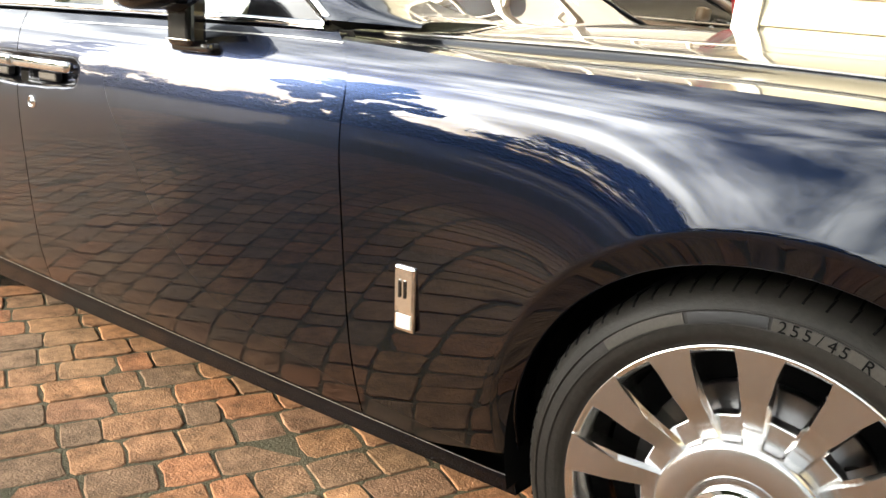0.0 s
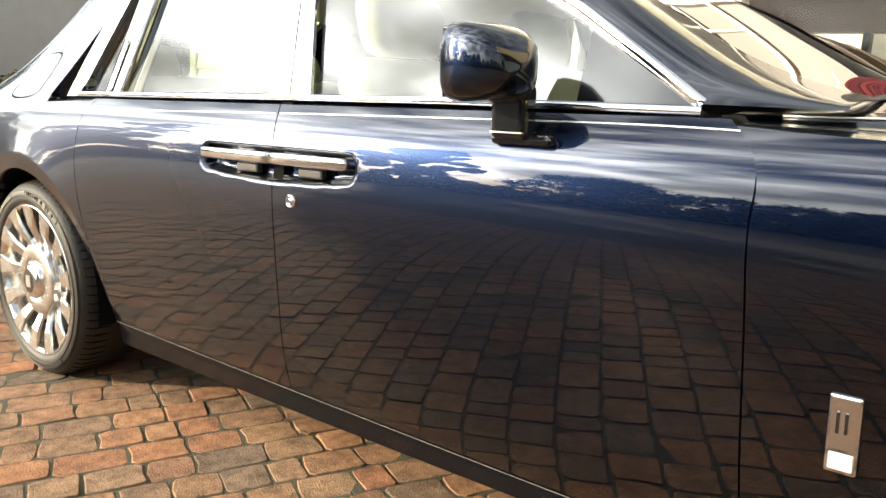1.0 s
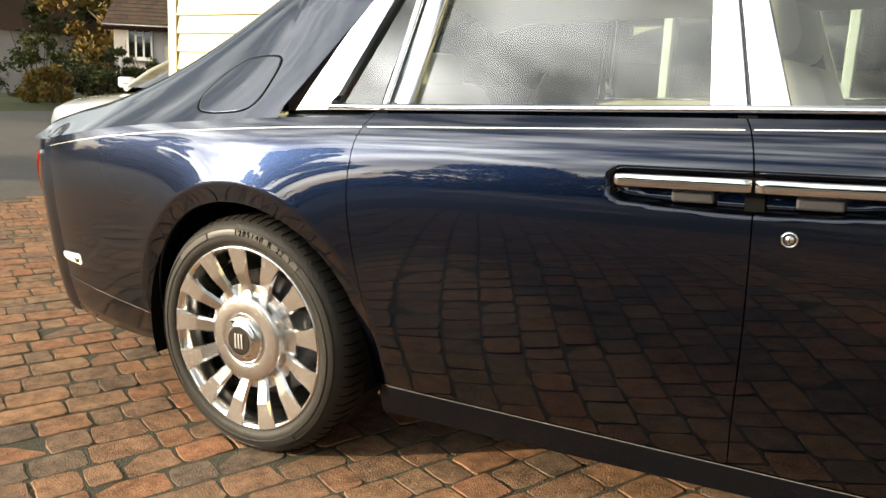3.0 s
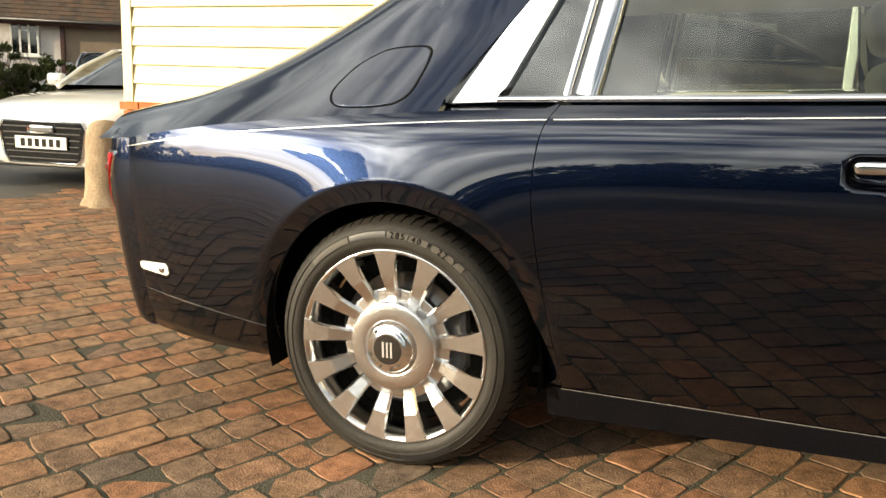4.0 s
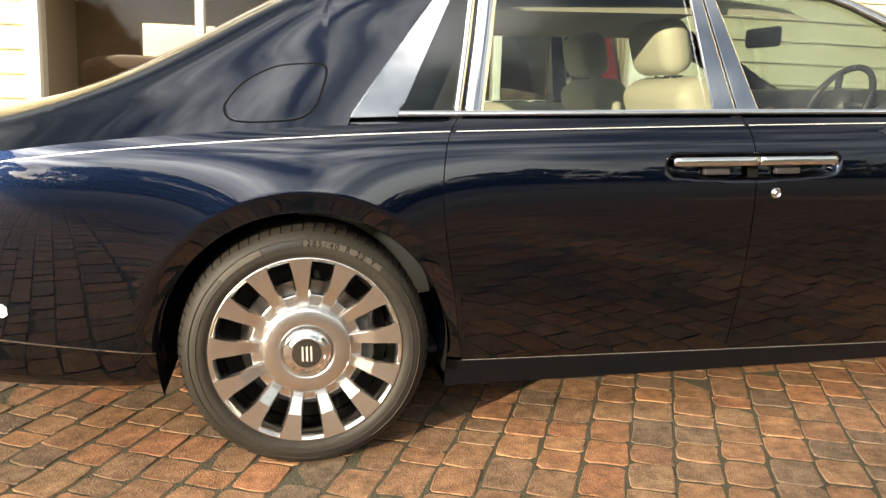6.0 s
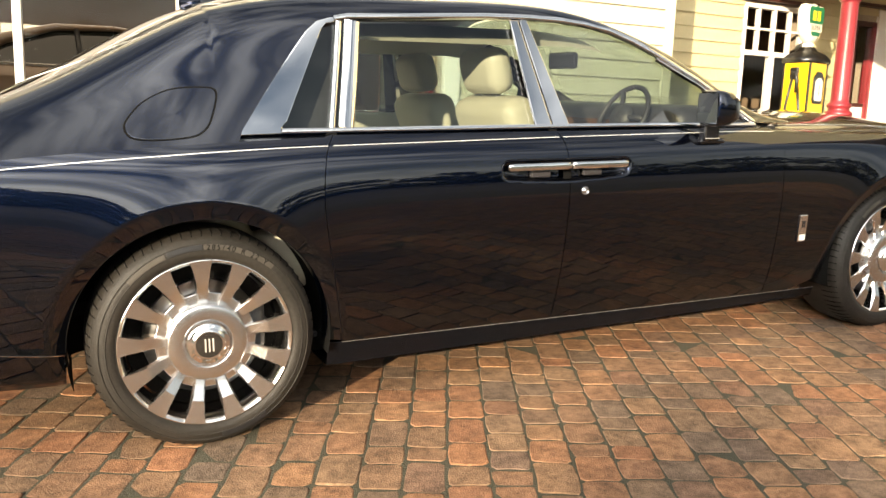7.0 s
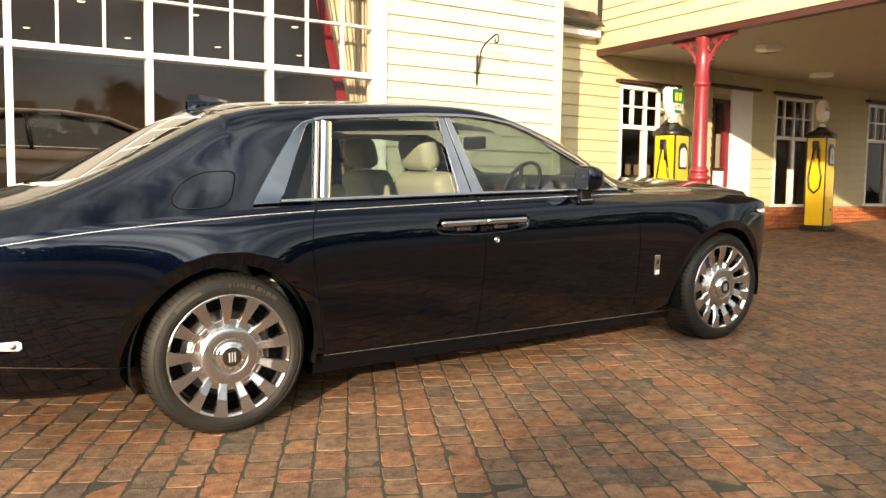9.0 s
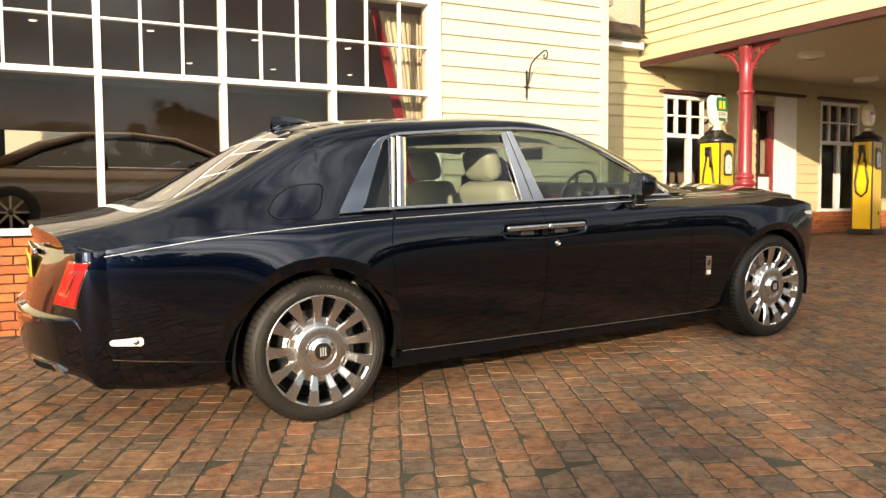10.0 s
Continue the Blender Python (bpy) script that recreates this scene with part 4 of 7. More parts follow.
    part("stalk_trim", box_bm(0.078, 0.056, 0.003, (2.215, sign * 0.985, 1.045), 0.001), STRIPE, m)
    part("stalk_foot", box_bm(0.14, 0.10, 0.022, (2.235, sign * 0.945, 1.030), 0.009), GLOSS_BLACK, m)


build_side(-1)
build_side(1)
for cx in (0.0, WB):
    for s in (-1, 1):
        build_wheel(cx, s)
part("upper_body", upper_body(), PAINT, CAR, "roof, rear pillars and boot in dark navy paint")
for nm, a, b in (("rear_screen", -0.72, 0.10), ("windscreen", 1.72, 2.80)):
    ob = part(nm, screen_glass(a, b), SCREEN_GLASS, CAR, "tinted glass")
    ob.visible_shadow = False


def plan_end(pts, n):
    """A smooth plan curve through points, as a list."""
    d = [0.0]
    for a, b in zip(pts, pts[1:]):
        d.append(d[-1] + math.hypot(b[0] - a[0], b[1] - a[1]))
    fx, fy = spline(d, [p[0] for p in pts]), spline(d, [p[1] for p in pts])
    return [(fx(d[-1] * i / n), fy(d[-1] * i / n)) for i in range(n + 1)]


REAR = plan_end([(-1.0, 0.905), (-1.072, 0.897), (-1.117, 0.876), (-1.146, 0.832), (-1.180, 0.75), (-1.244, 0.60), (-1.314, 0.35), (-1.342, 0.0)], 30)
FRONT = plan_end([(4.06, 0.925), (4.13, 0.885), (4.20, 0.80), (4.26, 0.62), (4.30, 0.35), (4.315, 0.0)], 26)


def rear_point(i, z, push=0.0):
    x, y = REAR[i]
    k = i / 30
    lean = 0.085 * smooth01((z - 0.55) / 0.5) * smooth01(k * 1.6)
    inset = SEC(z) * (1 - 0.3 * smooth01(k * 2))
    j = min(i + 1, 30)
    a = max(i - 1, 0)
    tx, ty = REAR[j][0] - REAR[a][0], REAR[j][1] - REAR[a][1]
    l = math.hypot(tx, ty)
    nx, ny = ty / l, -tx / l
    if nx > 0:
        nx, ny = -nx, -ny
    if k > 0.99:
        nx, ny = -1, 0
    return x + nx * (inset + push) + lean, y + ny * (inset + push), z


def rear_shell(z0, z1, n, push=0.0, i0=0, i1=30, top=None):
    bm = bmesh.new()
    for sign in (-1, 1):
        rows = []
        for j in range(n + 1):
            r = []
            for i in range(i0, i1 + 1):
                za = z0
                zb = top(i) if top else z1
                p = rear_point(i, za + (zb - za) * j / n, push)
                r.append((p[0], sign * p[1], p[2]))
            rows.append(r)
        join(bm, grid_bm(rows))
    bmesh.ops.remove_doubles(bm, verts=bm.verts, dist=0.0005)
    bmesh.ops.recalc_face_normals(bm, faces=bm.faces)
    for f in bm.faces:
        f.smooth = True
    return bm


def rear_top(i):
    x = rear_point(i, 0.97)[0]
    return max(min(upper_start(max(x, -1.0)), 0.97) - 0.0 * i, 0.962)


part("tail_panel", rear_shell(0.450, 0.97, 14, top=rear_top), PAINT, CAR)


def bumper_push(i):
    return 0.040 * smooth01((i - 3.5) / 7)


def bumper_bottom(i):
    return 0.300 + 0.075 * smooth01(i / 9)


def rear_bumper():
    bm = bmesh.new()
    for sign in (-1, 1):
        rows = []
        for z, k, tuck in ((0.338, 1.0, -0.10), (0.332, 1.0, -0.012), (0.340, 1.0, 0.0), (0.40, 1.0, 0.0), (0.46, 1.0, 0.0), (0.52, 1.0, 0.0), (0.58, 1.0, 0.0), (0.63, 1.0, 0.0), (0.645, 0.93, 0.0), (0.652, 0.78, 0.0), (0.656, 0.0, 0.0), (0.66, -0.05, 0.0)):
            r = []
            for i in range(31):
                zb = bumper_bottom(i)
                zz = zb + (z - 0.33) * (0.452 + 0.208 * smooth01((i - 1) / 5) - zb) / 0.33
                p = rear_point(i, zz, bumper_push(i) * k + tuck * smooth01((i - 1) / 5))
                r.append((p[0], sign * p[1], p[2]))
            rows.append(r)
        join(bm, grid_bm(rows))
    bmesh.ops.remove_doubles(bm, verts=bm.verts, dist=0.0005)
    bmesh.ops.recalc_face_normals(bm, faces=bm.faces)
    for f in bm.faces:
        f.smooth = True
    return bm


part("rear_bumper", rear_bumper(), PAINT, CAR)


def rear_patch(name, z0, z1, i0, i1, push, material, sign, lean=0.0):
    rows = []
    for j in range(5):
        r = []
        for i in range(13):
            t = i0 + (i1 - i0) * i / 12 + lean * j / 4
            a = int(t)
            z = z0 + (z1 - z0) * j / 4 + (bumper_bottom(t) if z0 < 0.2 else 0)
            p, q = rear_point(a, z, bumper_push(a) + push), rear_point(min(a + 1, 30), z, bumper_push(a + 1) + push)
            r.append((p[0] + (q[0] - p[0]) * (t - a), sign * (p[1] + (q[1] - p[1]) * (t - a)), z))
        rows.append(r)
    return part(name, grid_bm(rows, (0.02, -sign * 0.012, 0)), material, CAR, smooth=True)


for s in (-1, 1):
    rear_patch("bumper_strip", 0.628, 0.646, 13, 29.9, 0.006, CHROME, s)
    tip = rear_patch("exhaust_finisher", 0.006, 0.052, 8.5, 17, 0.010, CHROME, s, 2.0)
    tip["label"] = "bright chrome exhaust finisher in the bumper"
    # matt black patch laid over the chrome, for the darkness inside the pipe
    rear_patch("exhaust_opening", 0.016, 0.042, 10.5, 16.2, 0.014, UNDER, s, 1.2)
rows = []
for s in (-1, 1):
    seam = [(x, s * (side_y(x, 0.383 - 0.140 * (x + 0.50)) + 0.001), 0.383 - 0.140 * (x + 0.50)) for x in np.linspace(-0.435, -1.0, 20)]
    part("bumper_seam", tube_bm(seam, 0.0011, 6), BLACK, CAR)
# boot lid deck edge closing the tail panel to the upper body
bm = bmesh.new()
for s in (-1, 1):
    lowr = [(rear_point(i, rear_top(i))[0], s * rear_point(i, rear_top(i))[1], rear_top(i)) for i in range(31)]
    up = []
    for i in range(31):
        v = 1 - i / 30
        y, z = upper_section(-1.165, v)
        x = -1.165
        if i < 8:
            xx = -1.0 - 0.165 * i / 8
            y, z = upper_section(xx, 1.0 - 0.26 * (i / 8) ** 1.5)
            x = xx
        else:
            y, z = upper_section(-1.165, 0.74 * (30 - i) / 22)
        up.append((x - deck_bow(x, y), s * y, z))
    midl = [((a[0] * 0.55 + b[0] * 0.45) - 0.012, (a[1] + b[1]) / 2, (a[2] * 0.4 + b[2] * 0.6) + 0.004) for a, b in zip(lowr, up)]
    join(bm, grid_bm([lowr, midl, up]))
bmesh.ops.recalc_face_normals(bm, faces=bm.faces)
part("boot_edge", bm, PAINT, CAR, smooth=True)
# lower rear valance and exhaust tips
for s in (-1, 1):
    rows = []
    for k in (0.0, 0.15, 0.4, 0.7, 1.0, 1.15):
        row = []
        for x in np.linspace(-1.035, -0.452, 18):
            za, zb = 0.379 - 0.140 * (x + 0.50), 0.262 + 0.040 * (max(-0.455 - x, 0) / 0.545) ** 1.8
            z = za + (zb - za) * min(k, 1.0)
            row.append((x, s * (side_y(x, max(z, 0.21)) - (0.30 if k > 1 else 0.004 * k * k)), z))
        rows.append(row)
    part("rear_valance", grid_bm(rows), PAINT, CAR, smooth=True)
# tail lamps wrapped round the rear corners
for s in (-1, 1):
    def lamp_grid(b0, b1, t0, t1, z0, z1, push, n=10):
        rows = []
        for j in range(n + 1):
            r = []
            for i in range(n + 1):
                lo, hi = b0 + (t0 - b0) * j / n, b1 + (t1 - b1) * j / n
                t = lo + (hi - lo) * i / n
                a = int(t)
                p, q = rear_point(a, z0 + (z1 - z0) * j / n, push), rear_point(min(a + 1, 30), z0 + (z1 - z0) * j / n, push)
                k = t - a
                r.append((p[0] + (q[0] - p[0]) * k, s * (p[1] + (q[1] - p[1]) * k), p[2]))
            rows.append(r)
        return grid_bm(rows, (0.02, -s * 0.02, 0))
    lamp = part("tail_lamp", lamp_grid(4.7, 11.6, 2.0, 6.9, 0.706, 0.928, 0.006), CHROME, CAR, "upright red tail lamp with bright rim", smooth=True)
    part("red_lens", lamp_grid(4.95, 11.25, 2.25, 6.65, 0.714, 0.921, 0.011), RED_LENS, lamp, smooth=True)
    part("lamp_inner", lamp_grid(6.4, 9.4, 3.4, 5.3, 0.760, 0.884, 0.015), CHROME, lamp, smooth=True)
    part("lamp_core", lamp_grid(6.7, 8.9, 3.7, 5.05, 0.776, 0.880, 0.018), RED_LENS, lamp, smooth=True)
part("number_plate", box_bm(0.010, 0.52, 0.11, (-1.292, 0, 0.865), 0.003), PLATE_Y, CAR, "yellow rear number plate with dark bars")
for k in range(7):
    part("plate_bar", box_bm(0.0015, 0.030, 0.07, (-1.2975, -0.205 + 0.068 * k, 0.865)), BADGE_DK, CAR)
part("boot_trim", box_bm(0.02, 0.62, 0.03, (-1.268, 0, 0.945), 0.008), CHROME, CAR)


def front_shell():
    bm = bmesh.new()
    for s in (-1, 1):
        rows = []
        for j in range(13):
            r = []
            for i in range(27):
                x, y = FRONT[i]
                k = i / 26
                zt = COACH(4.06) + 0.004 + 0.05 * smooth01(k)
                z = 0.30 + (zt - 0.30) * j / 12
                ins = SEC(min(z, 1.05)) * (1 - 0.4 * k)
                r.append((x + ins * smooth01(k * 2) - 0.05 * smooth01((z - 0.75) / 0.3), s * (y + ins * (1 - smooth01(k * 1.4))), z))
            rows.append(r)
        join(bm, grid_bm(rows))
    bmesh.ops.remove_doubles(bm, verts=bm.verts, dist=0.0005)
    bmesh.ops.recalc_face_normals(bm, faces=bm.faces)
    for f in bm.faces:
        f.smooth = True
    return bm


part("front_bumper", front_shell(), PAINT, CAR)
HOOD_Z = spline([2.62, 2.9, 3.3, 3.7, 4.0, 4.2, 4.28], [1.128, 1.148, 1.150, 1.136, 1.108, 1.072, 1.045])
CREASE_Y = spline([2.62, 2.85, 3.3, 3.8, 4.27], [0.885, 0.845, 0.80, 0.76, 0.66])
CREASE_Z = spline([2.62, 2.85, 3.3, 3.8, 4.1, 4.27], [1.090, 1.088, 1.082, 1.058, 1.030, 1.005])


def bonnet():
    bm = bmesh.new()
    for s in (-1, 1):
        rows = []
        for i in range(49):
            x = 2.615 + (4.265 - 2.615) * i / 48
            if x < 4.06:
                e = Vector((x, side_y(x, COACH(x) + 0.004), COACH(x) + 0.004))
            else:
                k = (x - 4.06) / (4.265 - 4.06)
                q = FRONT[int(k * 17)]
                e = Vector((x, max(q[1] - 0.05 * k, 0.3), COACH(4.06) + 0.004 + 0.045 * smooth01(k)))
            r = []
            for j in range(19):
                cy, cz, hz = min(CREASE_Y(x), e.y - 0.02), max(CREASE_Z(x), e.z + 0.004), HOOD_Z(x)
                if j <= 7:
                    t = j / 7
                    y = e.y + (cy - e.y) * t
                    z = e.z + 0.006 * math.sin(math.pi * min(t * 1.6, 1)) + (cz - e.z) * t**2.2
                else:
                    t = (j - 7) / 11
                    y = cy * (1 - t)
                    z = cz + (hz - cz) * (1 - (1 - t) ** 2.4)
                r.append((x, s * y, z))
            rows.append(r)
        join(bm, grid_bm(rows))
    bmesh.ops.remove_doubles(bm, verts=bm.verts, dist=0.0005)
    bmesh.ops.recalc_face_normals(bm, faces=bm.faces)
    for f in bm.faces:
        f.smooth = True
    return bm


part("bonnet", bonnet(), PAINT, CAR)
for s in (-1, 1):
    part("bonnet_coachline", tube_bm([(x, s * (CREASE_Y(x) + 0.001), CREASE_Z(x) + 0.0015) for x in np.linspace(2.70, 4.10, 30)], 0.0022, 6), STRIPE, CAR, "fine silver coachline")
# cowl, underbody and inner floor
part("underbody", box_bm(3.9, 1.45, 0.05, (1.8, 0, 0.235)), UNDER, CAR)
part("rear_tray", box_bm(0.85, 1.30, 0.05, (-0.60, 0, 0.46)), UNDER, CAR)
part("bulkhead", box_bm(0.03, 1.5, 0.75, (2.72, 0, 0.66)), UNDER, CAR)
part("rear_bulkhead", box_bm(0.03, 1.4, 0.85, (-0.12, 0, 0.66)), UNDER, CAR)
part("cabin_floor", box_bm(2.8, 1.6, 0.02, (1.3, 0, 0.30)), CARPET, CAR)
part("parcel_shelf", box_bm(0.50, 1.20, 0.02, (-0.22, 0, 1.12)), LEATHER, CAR)
part("wiper_cowl", box_bm(0.20, 1.45, 0.02, (2.72, 0, 1.092), 0.006), BLACK, CAR)
fin = grid_bm([[(0.10, -0.03, 1.600), (0.10, 0, 1.662), (0.10, 0.03, 1.600)], [(0.17, -0.035, 1.610), (0.17, 0, 1.668), (0.17, 0.035, 1.610)], [(0.28, -0.03, 1.622), (0.28, 0, 1.650), (0.28, 0.03, 1.622)], [(0.36, -0.004, 1.625), (0.36, 0, 1.630), (0.36, 0.004, 1.625)]], (0, 0, -0.02))
part("roof_antenna", fin, PAINT, CAR, "shark-fin roof aerial", smooth=False)


def cushion(sx, sy, sz, r, seg=4):
    return box_bm(sx, sy, sz, (0, 0, 0), r, seg)


def front_seat(y):
    s = part("front_seat", cushion(0.56, 0.56, 0.22, 0.06), LEATHER, CAR, "cream leather front seat", smooth=True)
    s.matrix_basis = pose(1.89, y, 0.58, 0, -6, 0)
    b = part("seat_back", cushion(0.17, 0.56, 0.70, 0.07), LEATHER, s, smooth=True)
    b.matrix_basis = pose(-0.33, 0, 0.34, 0, -14, 0)
    h = part("headrest", cushion(0.13, 0.34, 0.21, 0.062), LEATHER, s, smooth=True)
    h.matrix_basis = pose(-0.42, 0, 0.80, 0, -8, 0)
    for d in (-0.06, 0.06):
        part("headrest_post", tube_bm([(-0.40, d, 0.62), (-0.42, d, 0.76)], 0.007, 8), CHROME, s)


front_seat(-0.40)
front_seat(0.40)
bench = part("rear_seat", cushion(0.55, 1.40, 0.24, 0.07), LEATHER, CAR, "cream leather rear bench", smooth=True)
bench.matrix_basis = pose(0.42, 0, 0.58, 0, -6, 0)
bb = part("bench_back", cushion(0.20, 1.40, 0.66, 0.08), LEATHER, bench, smooth=True)
bb.matrix_basis = pose(-0.34, 0, 0.32, 0, -20, 0)
for y in (-0.42, 0.42):
    o = part("rear_headrest", cushion(0.12, 0.34, 0.16, 0.05), LEATHER, bench, smooth=True)
    o.matrix_basis = pose(-0.46, y, 0.70, 0, -18, 0)
dash = part("dashboard", cushion(0.42, 1.50, 0.26, 0.07), LEATHER_DK, CAR, "dark leather dashboard with veneer band", smooth=True)
dash.matrix_basis = pose(2.46, 0, 1.045, 0, 0, 0)
part("veneer_band", box_bm(0.01, 1.30, 0.10, (-0.215, 0, 0.0), 0.003), WOOD, dash)
sw = part("steering_wheel", bmesh.new(), LEATHER_DK, CAR, "thin-rimmed dark steering wheel", smooth=True)
ringb = bmesh.new()
pts = [(0.17 * math.cos(2 * math.pi * k / 40), 0.17 * math.sin(2 * math.pi * k / 40), 0) for k in range(41)]
tube_bm(pts, 0.013, 8, ringb)
for a in (0, 120, 240):
    tube_bm([(0, 0, 0.01), (0.165 * math.cos(radians(a - 90)), 0.165 * math.sin(radians(a - 90)), 0)], 0.014, 6, ringb)
join(ringb, lathe_bm([(0.07, 0.0), (0.06, 0.03), (0.0005, 0.035)], 24, "Z"))
ringb.to_mesh(sw.data)
ringb.free()
sw.matrix_basis = pose(2.17, -0.42, 1.115, 0, -62, 0)
mir = part("interior_mirror", cushion(0.03, 0.26, 0.085, 0.02), BLACK, CAR, smooth=True)
mir.matrix_basis = pose(2.04, -0.06, 1.40)
part("headlining", grid_bm([[(x, y, min(MID_Z(x), 1.60) - 0.06 - 0.10 * (abs(y) / 0.65) ** 3) for y in np.linspace(-0.66, 0.66, 9)] for x in np.linspace(0.05, 1.85, 12)]), LEATHER, CAR)


# ---- ground ----
def grid_sheet(x0, x1, y0, y1, nx, ny, dz):
    return grid_bm([[(x0 + (x1 - x0) * i / nx, y0 + (y1 - y0) * j / ny, ground_z(x0 + (x1 - x0) * i / nx, y0 + (y1 - y0) * j / ny) + dz) for i in range(nx + 1)] for j in range(ny + 1)])


def far_sheet():
    xs = [-900, -300, -120, -60, -40, -30, -24, -20, -16, -12, -8, -6, -4, -3, -2.2, -1.5, -1, -0.5, 0, 6, 12, 16, 20, 26, 40, 80, 200, 900]
    ys = [-900, -300, -120, -60, -40, -30, -22, -16, -12, -8, -4, 0, 4, 8, 12, 16, 24, 40, 80, 200, 900]
    return grid_bm([[(x, y, ground_z(x, y) - 0.035) for x in xs] for y in ys])


ground = link_mesh("ground", far_sheet(), ASPHALT)
tagged(ground, "worn grey asphalt drive and road", "ground", kind="structure")
pavement = link_mesh("pavement", grid_sheet(-4.82, 22, -9, 7.0, 110, 16, -0.0028), SAND)
tagged(pavement, "block paving of brown, orange and grey pavers with sandy joints", "pavement", kind="structure")


# ---- showroom ----
S_M = pose(0.4, 2.367, 0, 0, 0, -2.33)
showroom = empty("wall_showroom", S_M, "cream weatherboarded showroom wall on a brick plinth", "wall")
tagged(showroom, kind="structure")
SILL_Z, TRANSOM, HEAD, TOP = 0.935, 2.236, 3.13, 4.2
X_L, X_W0, X_W1, X_R = -4.68, -2.20, 2.06, 4.30


def slab(name, x0, x1, y0, y1, z0, z1, mat, parent, label="", bevel=0.0):
    return part(name, box_bm(x1 - x0, y1 - y0, z1 - z0, ((x0 + x1) / 2, (y0 + y1) / 2, (z0 + z1) / 2), bevel), mat, parent, label)


def sheet(name, x0, x1, y, z0, z1, mat, parent):
    bm = bmesh.new()
    bm.faces.new([bm.verts.new(p) for p in ((x0, y, z0), (x1, y, z0), (x1, y, z1), (x0, y, z1))])
    ob = part(name, bm, mat, parent)
    ob.visible_shadow = False
    return ob


def board_mesh(length, name, pitch=0.160):
    """A feather-edged board: thin at the top, thick at its lower edge."""
    l = length / 2
    prof = [(0.0, pitch + 0.010), (-0.006, pitch + 0.010), (-0.030, 0.006), (-0.028, 0.0), (-0.004, 0.006), (0.0, 0.006)]
    bm = bmesh.new()
    a = [bm.verts.new((-l, y, z)) for y, z in prof]
    b = [bm.verts.new((l, y, z)) for y, z in prof]
    n = len(prof)
    for i in range(n):
        bm.faces.new((a[i], a[(i + 1) % n], b[(i + 1) % n], b[i]))
    bm.faces.new(a)
    bm.faces.new(list(reversed(b)))
    bmesh.ops.recalc_face_normals(bm, faces=bm.faces)
    me = bpy.data.meshes.new(name)
    bm.to_mesh(me)
    bm.free()
    return me


def clad(parent, x0, x1, z0, z1, y, mat, pitch=0.160, m=None):
    me = board_mesh(x1 - x0, "board", pitch)
    me.materials.append(mat)
    z = z0
    k = 0
    while z < z1 - 0.01:
        o = new("board", me)
        o.parent = parent
        p = pose((x0 + x1) / 2, y, z, random.uniform(-0.4, 0.4), random.uniform(-0.05, 0.05), 0)
        o.matrix_basis = (m @ p) if m else p
        z += pitch
        k += 1


def bricks(parent, x0, x1, z0, z1, y, m=None, depth=0.05):
    """Stretcher-bonded bricks set proud of a mortar bed."""
    bl, bh, j = 0.215, 0.065, 0.010
    own = box_bm(bl, depth, bh, (0, depth / 2, 0), 0.003, 1)
    me = bpy.data.meshes.new("brick")
    own.to_mesh(me)
    own.free()
    me.materials.append(BRICK)
    half = box_bm(bl / 2 - j / 2, depth, bh, (0, depth / 2, 0), 0.003, 1)
    mh = bpy.data.meshes.new("brick")
    half.to_mesh(mh)
    half.free()
    mh.materials.append(BRICK)
    z, c = z1 - bh / 2, 0
    while z > z0:
        x = x0 + (bl / 2 if c % 2 == 0 else bl / 4)
        first = c % 2 == 1
        while x < x1:
            use = mh if first or x + bl / 2 > x1 + 0.02 else me
            o = new("brick", use)
            o.parent = parent
            p = pose(x, y + random.uniform(-0.002, 0.002), z)
            o.matrix_basis = (m @ p) if m else p
            x += (bl / 4 + bl / 2 + j - j / 4) if first else bl + j
            first = False
        z -= bh + j
        c += 1


slab("backing", X_L, X_W0, 0.0, 0.25, -0.6, TOP, MORTAR, showroom)
slab("backing", X_W1, X_R, 0.0, 0.25, -0.6, TOP, MORTAR, showroom)
slab("backing", X_W0, X_W1, 0.0, 0.25, -0.6, SILL_Z - 0.05, MORTAR, showroom)
slab("backing", X_W0, X_W1, 0.0, 0.25, HEAD + 0.06, TOP, MORTAR, showroom)
clad(showroom, X_L + 0.10, X_W0 - 0.004, SILL_Z, TOP, 0.0, CREAM)
clad(showroom, X_W1 + 0.095, X_R - 0.09, SILL_Z, TOP, 0.0, WHITE_BOARD)
clad(showroom, X_W0, X_W1 + 0.09, HEAD + 0.09, TOP, 0.0, WHITE_BOARD)
slab("corner_board", X_L - 0.01, X_L + 0.10, -0.035, 0.0, SILL_Z, TOP, CREAM, showroom, bevel=0.004)
slab("corner_board", X_R - 0.09, X_R + 0.01, -0.035, 0.0, SILL_Z, TOP, WHITE_BOARD, showroom, bevel=0.004)
bricks(showroom, X_L, X_R, -0.30, SILL_Z - 0.075, -0.05)
# the row of bricks on edge that caps the plinth
cap_me = bpy.data.meshes.new("brick")
own = box_bm(0.215, 0.075, 0.065, (0, 0, 0), 0.004, 1)
own.to_mesh(cap_me)
own.free()
cap_me.materials.append(BRICK)
x = X_L + 0.08
while x < X_W0:
    o = new("brick", cap_me)
    o.parent = showroom
    o.matrix_basis = pose(x, -0.035, SILL_Z - 0.036)
    x += 0.225
